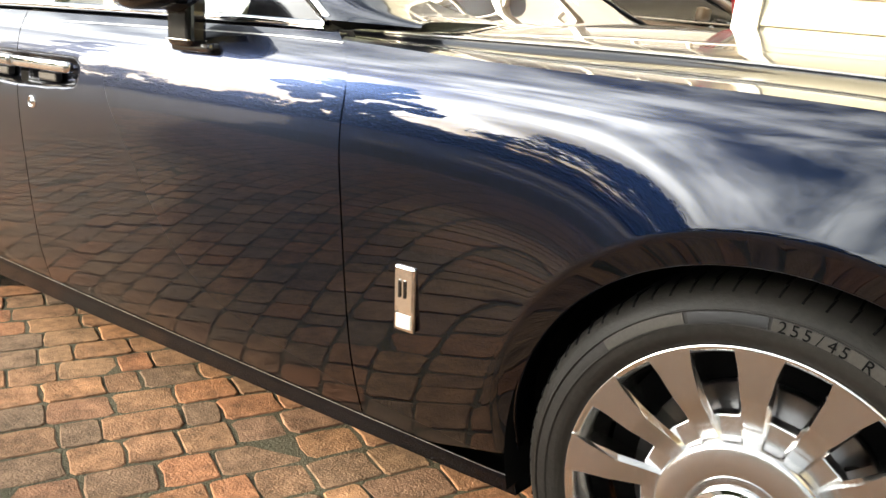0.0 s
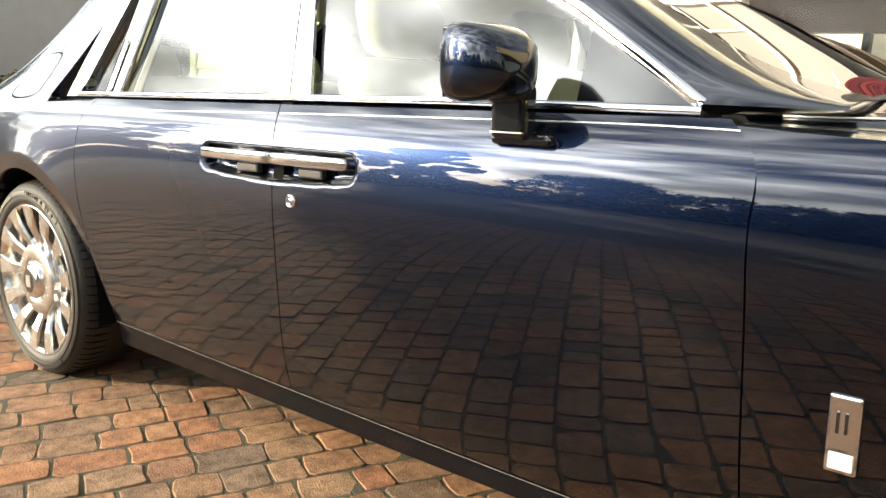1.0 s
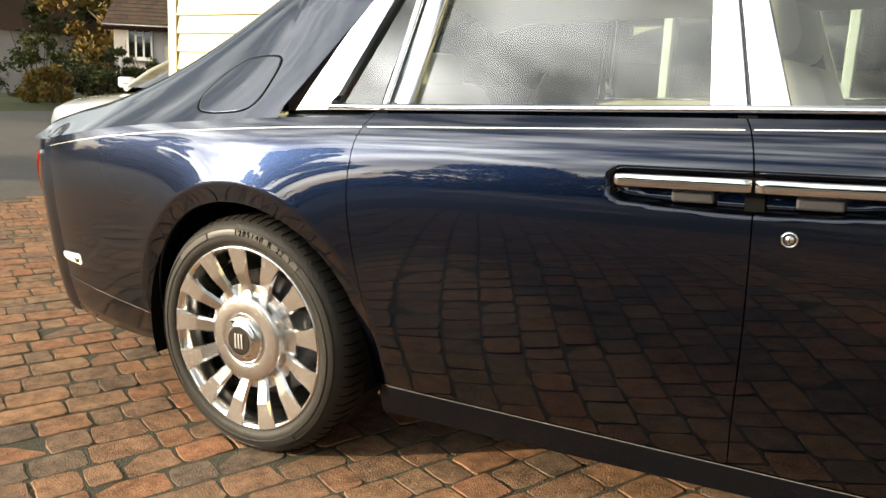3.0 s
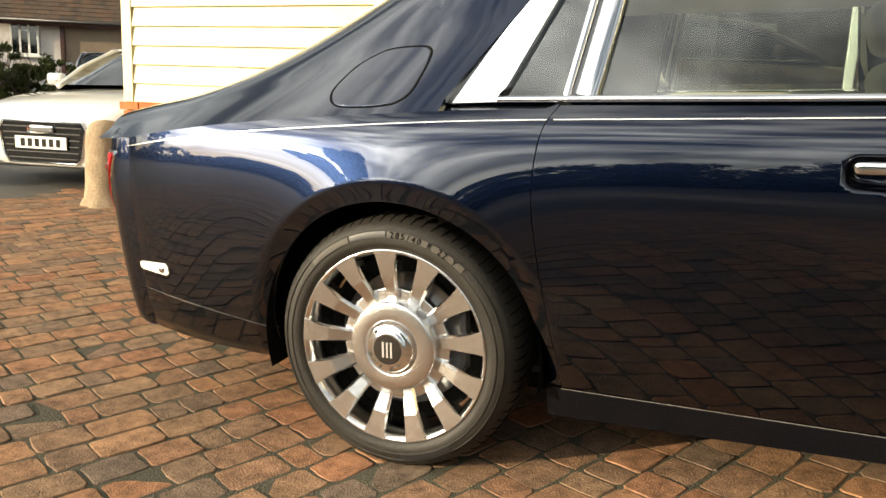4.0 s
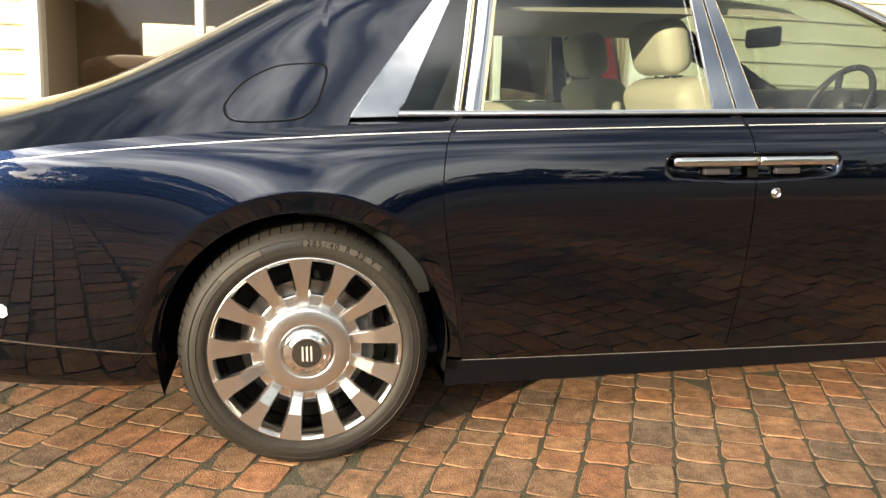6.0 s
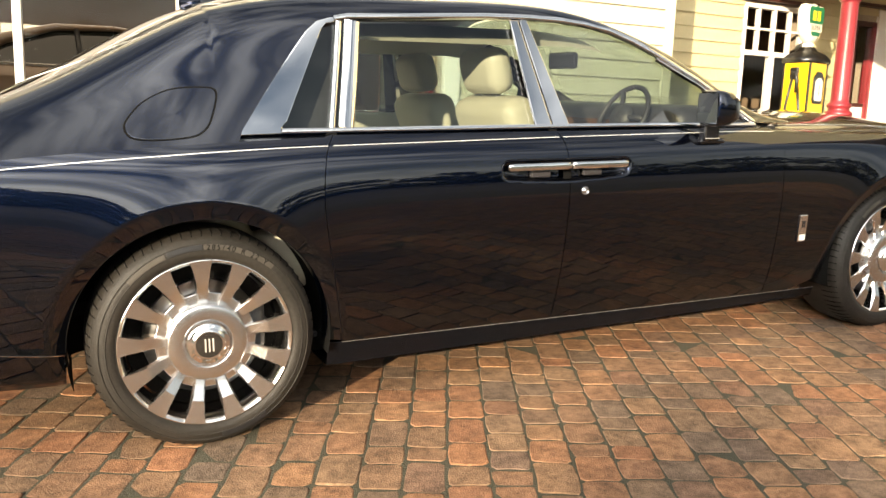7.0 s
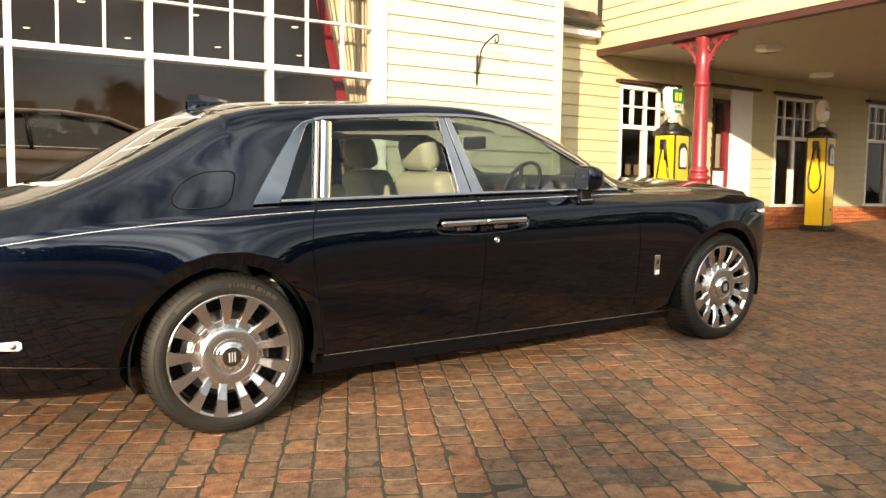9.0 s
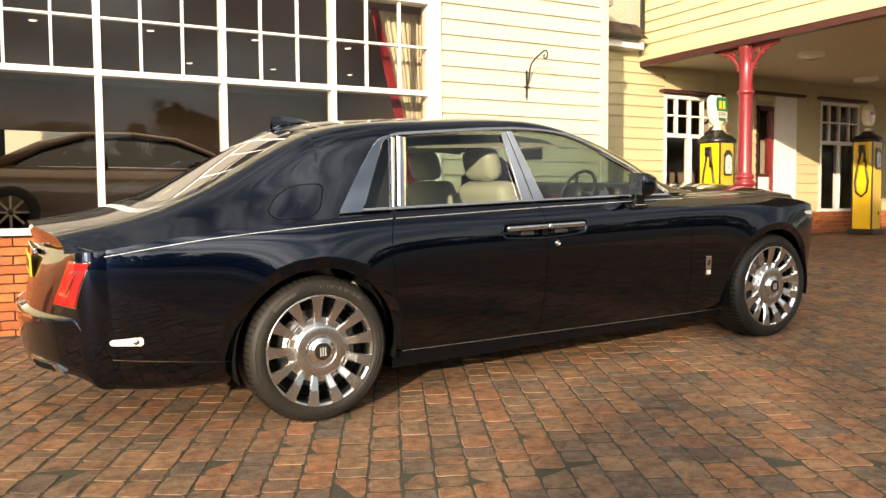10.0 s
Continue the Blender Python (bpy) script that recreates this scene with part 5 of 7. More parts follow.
# end wall that runs back from the corner
end_wall = empty("wall_end", S_M @ pose(X_L, 0, 0, 0, 0, -90), "cream weatherboarded end wall on a brick plinth", "wall")
tagged(end_wall, kind="structure")
slab("backing", -9.0, 0.0, 0.001, 0.24, -0.6, TOP, MORTAR, end_wall)
clad(end_wall, -9.0, -0.02, SILL_Z, TOP, 0.0, CREAM)
bricks(end_wall, -2.0, -0.02, -0.30, SILL_Z - 0.01, -0.05)
right_wall = empty("wall_return", S_M @ pose(X_R, 0, 0, 0, 0, 90), "weatherboarded return wall beside the forecourt", "wall")
tagged(right_wall, kind="structure")
slab("backing", 0.0, 2.2, 0.001, 0.24, -0.2, TOP, MORTAR, right_wall)
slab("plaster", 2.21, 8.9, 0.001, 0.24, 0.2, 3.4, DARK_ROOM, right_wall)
clad(right_wall, 0.05, 2.0, SILL_Z, TOP, 0.0, WHITE_BOARD)
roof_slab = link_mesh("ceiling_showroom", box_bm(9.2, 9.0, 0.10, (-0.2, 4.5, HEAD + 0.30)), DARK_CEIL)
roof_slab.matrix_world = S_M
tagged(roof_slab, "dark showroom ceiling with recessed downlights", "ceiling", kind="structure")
top_slab = link_mesh("roof_showroom", box_bm(9.2, 9.2, 0.10, (-0.2, 4.5, TOP + 0.05)), TILE)
top_slab.matrix_world = S_M
tagged(top_slab, "dark flat roof of the showroom", "roof", kind="structure")
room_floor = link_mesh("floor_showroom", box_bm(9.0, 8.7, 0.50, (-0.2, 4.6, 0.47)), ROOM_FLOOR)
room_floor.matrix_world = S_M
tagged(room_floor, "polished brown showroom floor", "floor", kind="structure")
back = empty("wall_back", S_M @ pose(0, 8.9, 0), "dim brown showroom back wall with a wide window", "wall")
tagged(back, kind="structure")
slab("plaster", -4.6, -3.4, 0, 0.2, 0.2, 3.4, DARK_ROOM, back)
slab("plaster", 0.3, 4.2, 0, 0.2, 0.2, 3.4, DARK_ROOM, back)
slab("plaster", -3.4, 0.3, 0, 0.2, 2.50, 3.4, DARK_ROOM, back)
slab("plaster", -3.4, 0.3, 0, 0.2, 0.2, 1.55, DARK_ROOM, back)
for xx in (-2.1, -0.55):
    slab("window_post", xx - 0.05, xx + 0.05, -0.01, 0.21, 1.55, 2.50, BLACK, back)
yard_wall = link_mesh("wall_yard", box_bm(14, 0.2, 4.2, (-0.5, 12.5, 2.1)), WHITE_BOARD)
yard_wall.matrix_world = S_M
tagged(yard_wall, "pale sunlit yard wall behind the showroom", "wall", kind="structure")


def downlight(x, y):
    e = empty("downlight", S_M @ pose(x, y, HEAD + 0.248), "small round recessed ceiling downlight", "light", "showroom downlights")
    part("ring", lathe_bm([(0.046, -0.012), (0.054, -0.006), (0.054, 0.0)], 24, "Z"), WHITE, e)
    part("lens", lathe_bm([(0.0455, -0.010), (0.0005, -0.010)], 24, "Z"), LAMP_ON, e)


for iy in range(3):
    for ix in range(6):
        downlight(-3.4 + 1.35 * ix + 0.5 * (iy % 2), 1.4 + 2.2 * iy)

# the light of the downlights, gathered in one lamp at the ceiling
room_light = bpy.data.lights.new("showroom_lamps", "AREA")
room_light.shape, room_light.size, room_light.size_y, room_light.energy, room_light.color = "RECTANGLE", 7.0, 6.0, 90.0, (1.0, 0.84, 0.64)
rl = new("showroom_lamps", room_light)
rl.matrix_world = S_M @ pose(-0.2, 4.6, HEAD + 0.22)

# the big window
win = empty("window_1", S_M, "large white-painted timber showroom window with glazing bars", "window")
tagged(win, kind="structure")
BAYS = [X_W0 + 0.07, -1.082, -0.041, 1.000, X_W1 - 0.005]
slab("window_frame", X_W0, X_W0 + 0.09, -0.045, 0.12, SILL_Z, HEAD, WHITE, win, bevel=0.005)
slab("window_frame", X_W1 - 0.05, X_W1 + 0.09, -0.045, 0.12, SILL_Z, HEAD, WHITE, win, bevel=0.005)
slab("window_frame", X_W0, X_W1 + 0.09, -0.048, 0.12, HEAD, HEAD + 0.085, WHITE, win, bevel=0.005)
slab("window_sill", X_W0 - 0.03, X_W1 + 0.11, -0.10, 0.12, SILL_Z - 0.055, SILL_Z, WHITE, win, bevel=0.006)
slab("transom", X_W0 + 0.09, X_W1 - 0.05, -0.040, 0.10, TRANSOM - 0.026, TRANSOM + 0.026, WHITE, win, bevel=0.006)
for b in BAYS[1:-1]:
    slab("mullion", b - 0.027, b + 0.027, -0.030, 0.10, SILL_Z, HEAD, WHITE, win, bevel=0.006)
for a, b in zip(BAYS, BAYS[1:]):
    for k in (1, 2):
        xx = a + (b - a) * k / 3
        slab("glazing_bar", xx - 0.011, xx + 0.011, -0.012, 0.045, TRANSOM + 0.03, HEAD, WHITE, win, bevel=0.004)
    slab("glazing_bar", a + 0.03, b - 0.03, -0.018, 0.043, TRANSOM + 0.450, TRANSOM + 0.472, WHITE, win, bevel=0.004)
    sheet("pane", a, b, 0.02, SILL_Z, TRANSOM, PANE, win)
    for k in range(3):
        for z0, z1 in ((TRANSOM, TRANSOM + 0.453), (TRANSOM + 0.453, HEAD)):
            sheet("pane", a + (b - a) * k / 3 + 0.002, a + (b - a) * (k + 1) / 3 - 0.002, 0.02, z0 + 0.002, z1 - 0.002, PANE, win)


def curtain(x0, x1, y, mat, label, lean0=0.0, lean1=0.0):
    """A gathered curtain, drawn back to one side as it falls."""
    n = 40
    rows = []
    for z in (HEAD - 0.02, 2.8, 2.5, 2.2, 1.9, 1.6, 1.3, 0.9, 0.74):
        d = min(HEAD - z, 1.9)
        a, b = min(x0 + lean0 * d, 2.0), min(x1 + lean1 * d, 2.12)
        rows.append([(a + (b - a) * i / n, y + 0.020 * math.sin(i * 1.55 + 0.6 * math.sin(i * 0.7)), z) for i in range(n + 1)])
    c = link_mesh("curtain", grid_bm(rows), mat, True)
    c.matrix_world = S_M
    return tagged(c, label, "curtain", "showroom curtains")


curtain(1.50, 1.58, 0.28, CURTAIN_R, "deep red gathered showroom curtain", 0.24, 0.26)
curtain(1.56, 2.12, 0.34, CURTAIN_C, "cream gathered showroom curtain", 0.24)

# wrought-iron sign bracket
br = empty("sign_bracket", S_M @ pose(3.195, -0.03, 2.285), "black wrought-iron scroll bracket screwed to weatherboards", "bracket")
part("back_bar", box_bm(0.022, 0.012, 0.30, (0, 0, 0.12), 0.003), IRON, br)
arm = [(0, -0.01, 0.10)] + [(0.0 + 0.01 * math.sin(k), -0.02 - 0.33 * (1 - math.cos(k / 10 * math.pi / 2)), 0.10 + 0.32 * math.sin(k / 10 * math.pi / 2)) for k in range(1, 11)]
part("arm", tube_bm(arm, 0.009, 8), IRON, br)
part("scroll", tube_bm([(0, -0.35 - (0.055 - 0.004 * k) * math.sin(k * 0.55), 0.37 + (0.055 - 0.004 * k) * math.cos(k * 0.55)) for k in range(12)], 0.008, 8), IRON, br)
part("cross_bar", box_bm(0.07, 0.01, 0.018, (0, 0, 0.09), 0.002), IRON, br)
part("finial", tube_bm([(0, -0.005, -0.01), (0, -0.005, -0.06)], [0.009, 0.003], 8), IRON, br)

# ---- set-back range with forecourt canopy ----
F_Y = 4.0
front = empty("wall_forecourt", pose(0, F_Y, 0), "cream weatherboarded forecourt wall on a low brick plinth", "wall")
tagged(front, kind="structure")
PL = 0.95
OPEN = [(7.41, 8.53, 1.02, 2.75), (9.49, 9.93, 0.45, 2.70), (11.14, 12.25, 0.98, 2.86), (14.0, 15.5, 1.0, 2.92)]
edges = [4.4] + [v for o in OPEN for v in o[:2]] + [17.0]
for a, b in zip(edges[::2], edges[1::2]):
    slab("backing", a, b, 0.0, 0.25, -0.1, 4.6, MORTAR, front)
    clad(front, a + 0.002, b - 0.002, PL, 3.5, 0.0, CREAM)
for x0, x1, z0, z1 in OPEN:
    slab("backing", x0, x1, 0.0, 0.25, z1, 4.6, MORTAR, front)
    clad(front, x0, x1, z1 + 0.08, 3.5, 0.0, CREAM)
    if z0 > 0.6:
        slab("backing", x0, x1, 0.0, 0.25, -0.1, z0, MORTAR, front)
bricks(front, 9.94, 16.0, 0.30, PL - 0.02, -0.05)
bricks(front, 5.2, 9.48, 0.10, PL - 0.02, -0.05)
slab("door_surround", 9.93, 10.48, -0.045, 0.1, 0.5, 2.87, WHITE, front)
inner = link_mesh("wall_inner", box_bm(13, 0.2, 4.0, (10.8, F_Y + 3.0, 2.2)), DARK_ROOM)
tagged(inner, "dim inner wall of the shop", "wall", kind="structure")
# ceiling, floor and ends added to shut sky light out behind the shop panes
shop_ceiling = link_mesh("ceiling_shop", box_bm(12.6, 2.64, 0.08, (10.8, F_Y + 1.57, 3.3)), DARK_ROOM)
tagged(shop_ceiling, "dark brown ceiling added to keep sky light out of the shop", "ceiling", kind="structure")
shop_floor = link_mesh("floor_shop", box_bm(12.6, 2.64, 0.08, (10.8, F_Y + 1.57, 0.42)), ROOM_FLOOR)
tagged(shop_floor, "dark brown floor added to close in the shop", "floor", kind="structure")
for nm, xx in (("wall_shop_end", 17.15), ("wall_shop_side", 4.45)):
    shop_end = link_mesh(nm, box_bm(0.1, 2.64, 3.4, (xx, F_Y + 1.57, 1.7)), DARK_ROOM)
    tagged(shop_end, "dark brown end wall added to keep sky light out of the shop", "wall", kind="structure")


def sash(name, x0, x1, z0, z1, tz):
    w = empty(name, pose(0, F_Y, 0), "white-painted small-paned shop window under a maroon drip board", "window")
    tagged(w, kind="structure")
    slab("window_frame", x0, x0 + 0.05, -0.03, 0.08, z0, z1, WHITE, w)
    slab("window_frame", x1 - 0.05, x1, -0.03, 0.08, z0, z1, WHITE, w)
    slab("window_frame", x0 + 0.05, x1 - 0.05, -0.03, 0.08, z1 - 0.05, z1, WHITE, w)
    slab("window_sill", x0 - 0.05, x1 + 0.05, -0.09, 0.08, z0 - 0.045, z0 + 0.005, WHITE, w)
    slab("transom", x0 + 0.05, x1 - 0.05, -0.028, 0.07, tz - 0.03, tz + 0.03, WHITE, w)
    n = 4 if x1 - x0 < 1.3 else 5
    xm = (x0 + x1) / 2
    slab("mullion", xm - 0.03, xm + 0.03, -0.026, 0.07, z0, tz - 0.03, WHITE, w)
    for k in range(1, n):
        xx = x0 + (x1 - x0) * k / n
        slab("glazing_bar", xx - 0.013, xx + 0.013, -0.02, 0.05, tz + 0.03, z1 - 0.05, WHITE, w)
    slab("glazing_bar", x0 + 0.05, x1 - 0.05, -0.018, 0.048, (tz + z1) / 2 - 0.013, (tz + z1) / 2 + 0.013, WHITE, w)
    for za, zb in ((z0, tz), (tz, z1)):
        sheet("pane", x0 + 0.02, x1 - 0.02, 0.02, za, zb, PANE, w)
    slab("drip_board", x0 - 0.10, x1 + 0.10, -0.12, 0.0, z1 + 0.03, z1 + 0.07, MAROON, w)


sash("window_2", *OPEN[0], 2.14)
sash("window_3", *OPEN[2], 2.15)
sash("window_4", *OPEN[3], 2.22)
door = empty("door_1", pose(0, F_Y, 0), "maroon-framed half-glazed shop door beside a white panel", "door")
tagged(door, kind="structure")
x0, x1, z0, z1 = OPEN[1]
slab("door_frame", x0, x0 + 0.06, -0.02, 0.08, z0, z1, MAROON, door)
slab("door_frame", x1 - 0.08, x1, -0.02, 0.08, z0, z1, OXBLOOD, door)
slab("door_frame", x0, x1, -0.02, 0.08, z1 - 0.07, z1, MAROON, door)
slab("door_panel", x0 + 0.06, x1 - 0.08, 0.01, 0.05, z0, 1.55, WHITE, door)
sheet("pane", x0 + 0.06, x1 - 0.08, 0.02, 1.55, z1 - 0.07, PANE, door)
slab("glazing_bar", x0 + 0.06, x1 - 0.08, 0.0, 0.04, 1.53, 1.58, MAROON, door)
slab("drip_board", x0 - 0.15, 10.62, -0.12, 0.0, 2.885, 2.925, MAROON, door)

# canopy
canopy = empty("canopy", pose(6.93, 0, 0), "boarded forecourt canopy with maroon lower edge and pale soffit", "canopy")
tagged(canopy, kind="structure")
C_Y0, C_Z = -4.5, 3.16
CM = pose(0, 0, 0, 0, 0, -90)
slab("fascia_backing", 0.03, 0.30, C_Y0, F_Y - 0.01, C_Z + 0.03, 5.6, MORTAR, canopy)
clad(canopy, -F_Y + 0.06, -C_Y0, C_Z + 0.12, 5.5, 0.03, CREAM, 0.160, CM)
slab("lower_trim", -0.03, 0.06, C_Y0, F_Y - 0.01, C_Z + 0.04, C_Z + 0.115, CREAM, canopy, bevel=0.006)
slab("lower_edge", -0.015, 0.10, C_Y0, F_Y - 0.01, C_Z - 0.045, C_Z + 0.038, MAROON, canopy, bevel=0.006)
slab("soffit", 0.10, 10.0, C_Y0, F_Y - 0.03, C_Z, C_Z + 0.05, SOFFIT, canopy)
slab("roof_deck", 0.30, 10.0, C_Y0, F_Y + 3.0, 5.5, 5.6, TILE, canopy)
slab("corner_trim", -0.02, 0.03, F_Y - 0.06, F_Y - 0.0, C_Z + 0.12, 5.5, CREAM, canopy)


def soffit_light(x, y):
    e = empty("soffit_light", pose(x, y, C_Z - 0.002), "flat round lamp, unlit, on the canopy soffit", "light", "canopy lamps")
    part("dish", lathe_bm([(0.20, 0.0), (0.19, -0.05), (0.14, -0.075), (0.0005, -0.08)], 28, "Z"), OPAL, e, smooth=True)


soffit_light(8.4, 2.2)
soffit_light(11.2, 0.6)
soffit_light(12.4, 1.8)
soffit_light(11.2, 3.2)
pipe = link_mesh("downpipe", tube_bm([(6.66, F_Y - 0.20, 3.46), (6.78, F_Y - 0.16, 3.52), (6.88, F_Y - 0.10, 3.62), (6.885, F_Y - 0.10, 5.4)], 0.035, 12), IRON, True)
tagged(pipe, "black cast-iron rainwater downpipe", "pipe")
# low tiled roof between showroom and canopy
lean = empty("roof_link", pose(0, 0, 0), "low tiled roof with white eaves board", "roof")
tagged(lean, kind="structure")
rt = bmesh.new()
for r in range(9):
    for c in range(12):
        own = box_bm(0.172, 0.30, 0.014, (0, 0, 0))
        bmesh.ops.rotate(own, cent=(0, 0, 0), matrix=Matrix.Rotation(radians(38), 3, "X"), verts=own.verts)
        bmesh.ops.translate(own, vec=(4.72 + 0.178 * c + (0.089 if r % 2 else 0), F_Y - 0.22 + r * 0.16 * 0.79 * 1.25, 3.55 + r * 0.16 * 0.615 * 1.25 + 0.006 * (c % 2)), verts=own.verts)
        join(rt, own)
part("roof_tiles", rt, TILE, lean)
slab("eaves_board", 4.5, 6.78, F_Y - 0.24, F_Y - 0.21, 3.34, 3.45, WHITE, lean)
part("gutter", tube_bm([(4.5, F_Y - 0.29, 3.50), (6.62, F_Y - 0.29, 3.47)], 0.055, 12), IRON, lean, smooth=True)
slab("eaves_soffit", 4.5, 6.78, F_Y - 0.24, F_Y, 3.33, 3.345, WHITE, lean)


def column(x, y):
    gz = ground_z(x, y)
    c = empty("canopy_column", pose(x, y, gz), "oxblood-painted cast-iron canopy column with scrolled brackets", "column")
    h = C_Z - 0.045 - gz
    part("shaft", lathe_bm([(0.115, 0.0), (0.110, 0.96), (0.112, 0.97), (0.135, 0.99), (0.140, 1.01), (0.135, 1.03), (0.108, 1.045), (0.106, 1.07), (0.120, 1.085), (0.124, 1.10), (0.118, 1.115), (0.093, 1.135), (0.090, 1.17), (0.085, 2.15), (0.087, 2.16), (0.106, 2.17), (0.110, 2.19), (0.106, 2.21), (0.084, 2.225), (0.080, h - 0.08), (0.10, h - 0.05), (0.10, h)], 28, "Z"), OXBLOOD, c, smooth=True)
    for s in (-1, 1):
        b = bmesh.new()
        arcp = [(0, s * (0.06 + 0.42 * (1 - math.cos(a))), h - 0.50 + 0.48 * math.sin(a)) for a in np.linspace(0, math.pi / 2, 12)]
        tube_bm(arcp, 0.022, 8, b)
        tube_bm([(0, s * 0.06, h - 0.02), (0, s * 0.50, h - 0.02)], 0.02, 8, b)
        for cy, cz, r in ((0.13, 0.13, 0.055), (0.24, 0.08, 0.045), (0.12, 0.26, 0.04), (0.33, 0.055, 0.03)):
            tube_bm([(0, s * (cy + r * math.cos(k)), h - cz + r * math.sin(k)) for k in np.linspace(0, 5.6, 14)], 0.011, 6, b)
        part("scroll_bracket", b, OXBLOOD, c, smooth=True)


column(7.03, 2.165)


def petrol_pump(x, y, rz, globe):
    gz = ground_z(x, y)
    p = empty("petrol_pump", pose(x, y, gz, 0, 0, rz), "vintage yellow petrol pump with black trim and opal globe", "petrol pump", "forecourt pumps")
    part("plinth", box_bm(0.56, 0.50, 0.09, (0, 0, 0.045), 0.012), PUMP_BLACK, p)
    body = part("body", box_bm(0.44, 0.40, 1.49, (0, 0, 0.835), 0.02), YELLOW, p, "glossy yellow sheet-metal body")
    for sx in (-1, 1):
        for sy in (-1, 1):
            part("corner_trim", box_bm(0.028, 0.028, 1.50, (sx * 0.208, sy * 0.188, 0.835), 0.006), PUMP_BLACK, body)
    rows = []
    for r, z in ((0.98, 1.56), (1.04, 1.575), (1.02, 1.61), (0.80, 1.665), (0.44, 1.705), (0.32, 1.75)):
        rows.append([(0.235 * r * sx, 0.215 * r * sy, z) for sx, sy in ((-1, -1), (1, -1), (1, 1), (-1, 1))])
    part("hood", grid_bm(rows, close=True), PUMP_BLACK, p)
    part("globe_seat", lathe_bm([(0.07, 1.74), (0.075, 1.78), (0.06, 1.80)], 24, "Z"), OPAL, p, smooth=True)
    g = part("globe", bmesh.new(), OPAL, p, "opal glass advertising globe")
    gb = bmesh.new()
    if globe == "shield":
        out = [(0, -0.24), (0.10, -0.20), (0.19, -0.08), (0.225, 0.06), (0.225, 0.17), (0.19, 0.21), (0.06, 0.205), (0, 0.225), (-0.06, 0.205), (-0.19, 0.21), (-0.225, 0.17), (-0.225, 0.06), (-0.19, -0.08), (-0.10, -0.20)]
    else:
        out = [(0.19 * math.cos(a), 0.19 * math.sin(a)) for a in np.linspace(0, 2 * math.pi, 25)[:-1]]
    rows = []
    for s, d in ((0.02, -0.085), (0.75, -0.085), (0.93, -0.07), (1.0, -0.03), (1.0, 0.03), (0.93, 0.07), (0.75, 0.085), (0.02, 0.085)):
        rows.append([(u * s, d, 2.02 + v * s) for u, v in out])
    own = grid_bm(rows, close=True)
    bmesh.ops.recalc_face_normals(own, faces=own.faces)
    join(gb, own)
    gb.to_mesh(g.data)
    gb.free()
    for f in g.data.polygons:
        f.use_smooth = True
    if globe == "shield":
        part("globe_sign", plate_bm([(u * 0.80, -0.088, 2.035 + v * 0.80) for u, v in out if v > -0.21] , (0, -0.002, 0)), GREEN, g, "green and yellow shield sign")
        part("sign_mark", box_bm(0.075, 0.004, 0.11, (-0.055, -0.092, 2.10), 0.001), SIGN_Y, g)
        part("sign_mark", box_bm(0.075, 0.004, 0.11, (0.055, -0.092, 2.10), 0.001), SIGN_Y, g)
        part("sign_band", box_bm(0.30, 0.003, 0.09, (0, -0.0915, 1.965)), OPAL, g)
        tb = text_bm("SUPER", 0.085, 0.001)
        bmesh.ops.rotate(tb, cent=(0, 0, 0), matrix=Matrix.Rotation(math.pi / 2, 3, "X"), verts=tb.verts)
        bmesh.ops.translate(tb, vec=(0, -0.0945, 1.965), verts=tb.verts)
        part("sign_lettering", tb, PUMP_BLACK, g)
    else:
        part("sign_bar", box_bm(0.20, 0.004, 0.05, (0, -0.087, 2.04), 0.001), SIGN_RED, g)
    p.scale = (0.84, 0.84, 1.0)
    # dial window in a dark frame on the front
    dial = part("dial_frame", plate_bm([(u, -0.203, 1.26 + v) for u, v in ((-0.10, -0.16), (0.10, -0.16), (0.125, -0.12), (0.125, 0.13), (0.05, 0.20), (-0.05, 0.20), (-0.125, 0.13), (-0.125, -0.12))], (0, -0.018, 0), 0.003), PUMP_BLACK, p)
    part("dial_face", plate_bm([(u, -0.222, 1.25 + v) for u, v in ((-0.08, -0.12), (0.08, -0.12), (0.095, -0.09), (0.095, 0.10), (0.04, 0.14), (-0.04, 0.14), (-0.095, 0.10), (-0.095, -0.09))], (0, -0.003, 0)), PLATE_W, dial)
    part("dial_hand", box_bm(0.008, 0.003, 0.12, (0.01, -0.227, 1.25)), PUMP_BLACK, dial)
    part("dial_hand", box_bm(0.05, 0.003, 0.008, (0.0, -0.227, 1.22)), PUMP_BLACK, dial)
    part("filler_cap", lathe_bm([(0.028, -0.205), (0.026, -0.215), (0.0005, -0.217)], 20), PUMP_BLACK, p).location = (0.07, 0, 0.36)
    # hose looped on the side, with its nozzle
    hx = -0.235
    hose = [(hx, -0.05, 1.28), (hx - 0.02, -0.09, 1.10), (hx - 0.02, -0.13, 0.90), (hx - 0.02, -0.10, 0.72), (hx - 0.02, 0.0, 0.64), (hx - 0.02, 0.10, 0.72), (hx - 0.02, 0.12, 0.90), (hx - 0.02, 0.08, 1.15), (hx, 0.04, 1.40)]
    part("hose", tube_bm(hose, 0.019, 10), PUMP_BLACK, p, "black rubber hose", smooth=True)
    part("nozzle", tube_bm([(hx - 0.03, -0.05, 1.22), (hx - 0.03, -0.05, 1.36), (hx - 0.03, -0.02, 1.43), (hx - 0.03, 0.05, 1.46)], [0.024, 0.026, 0.022, 0.012], 10), IRON, p, smooth=True)
    part("hose_boot", box_bm(0.06, 0.12, 0.14, (hx + 0.01, 0.02, 1.44), 0.015), PUMP_BLACK, p)
    return p


petrol_pump(7.51, 3.05, 10, "shield")
petrol_pump(11.50, 3.33, 10, "disc")

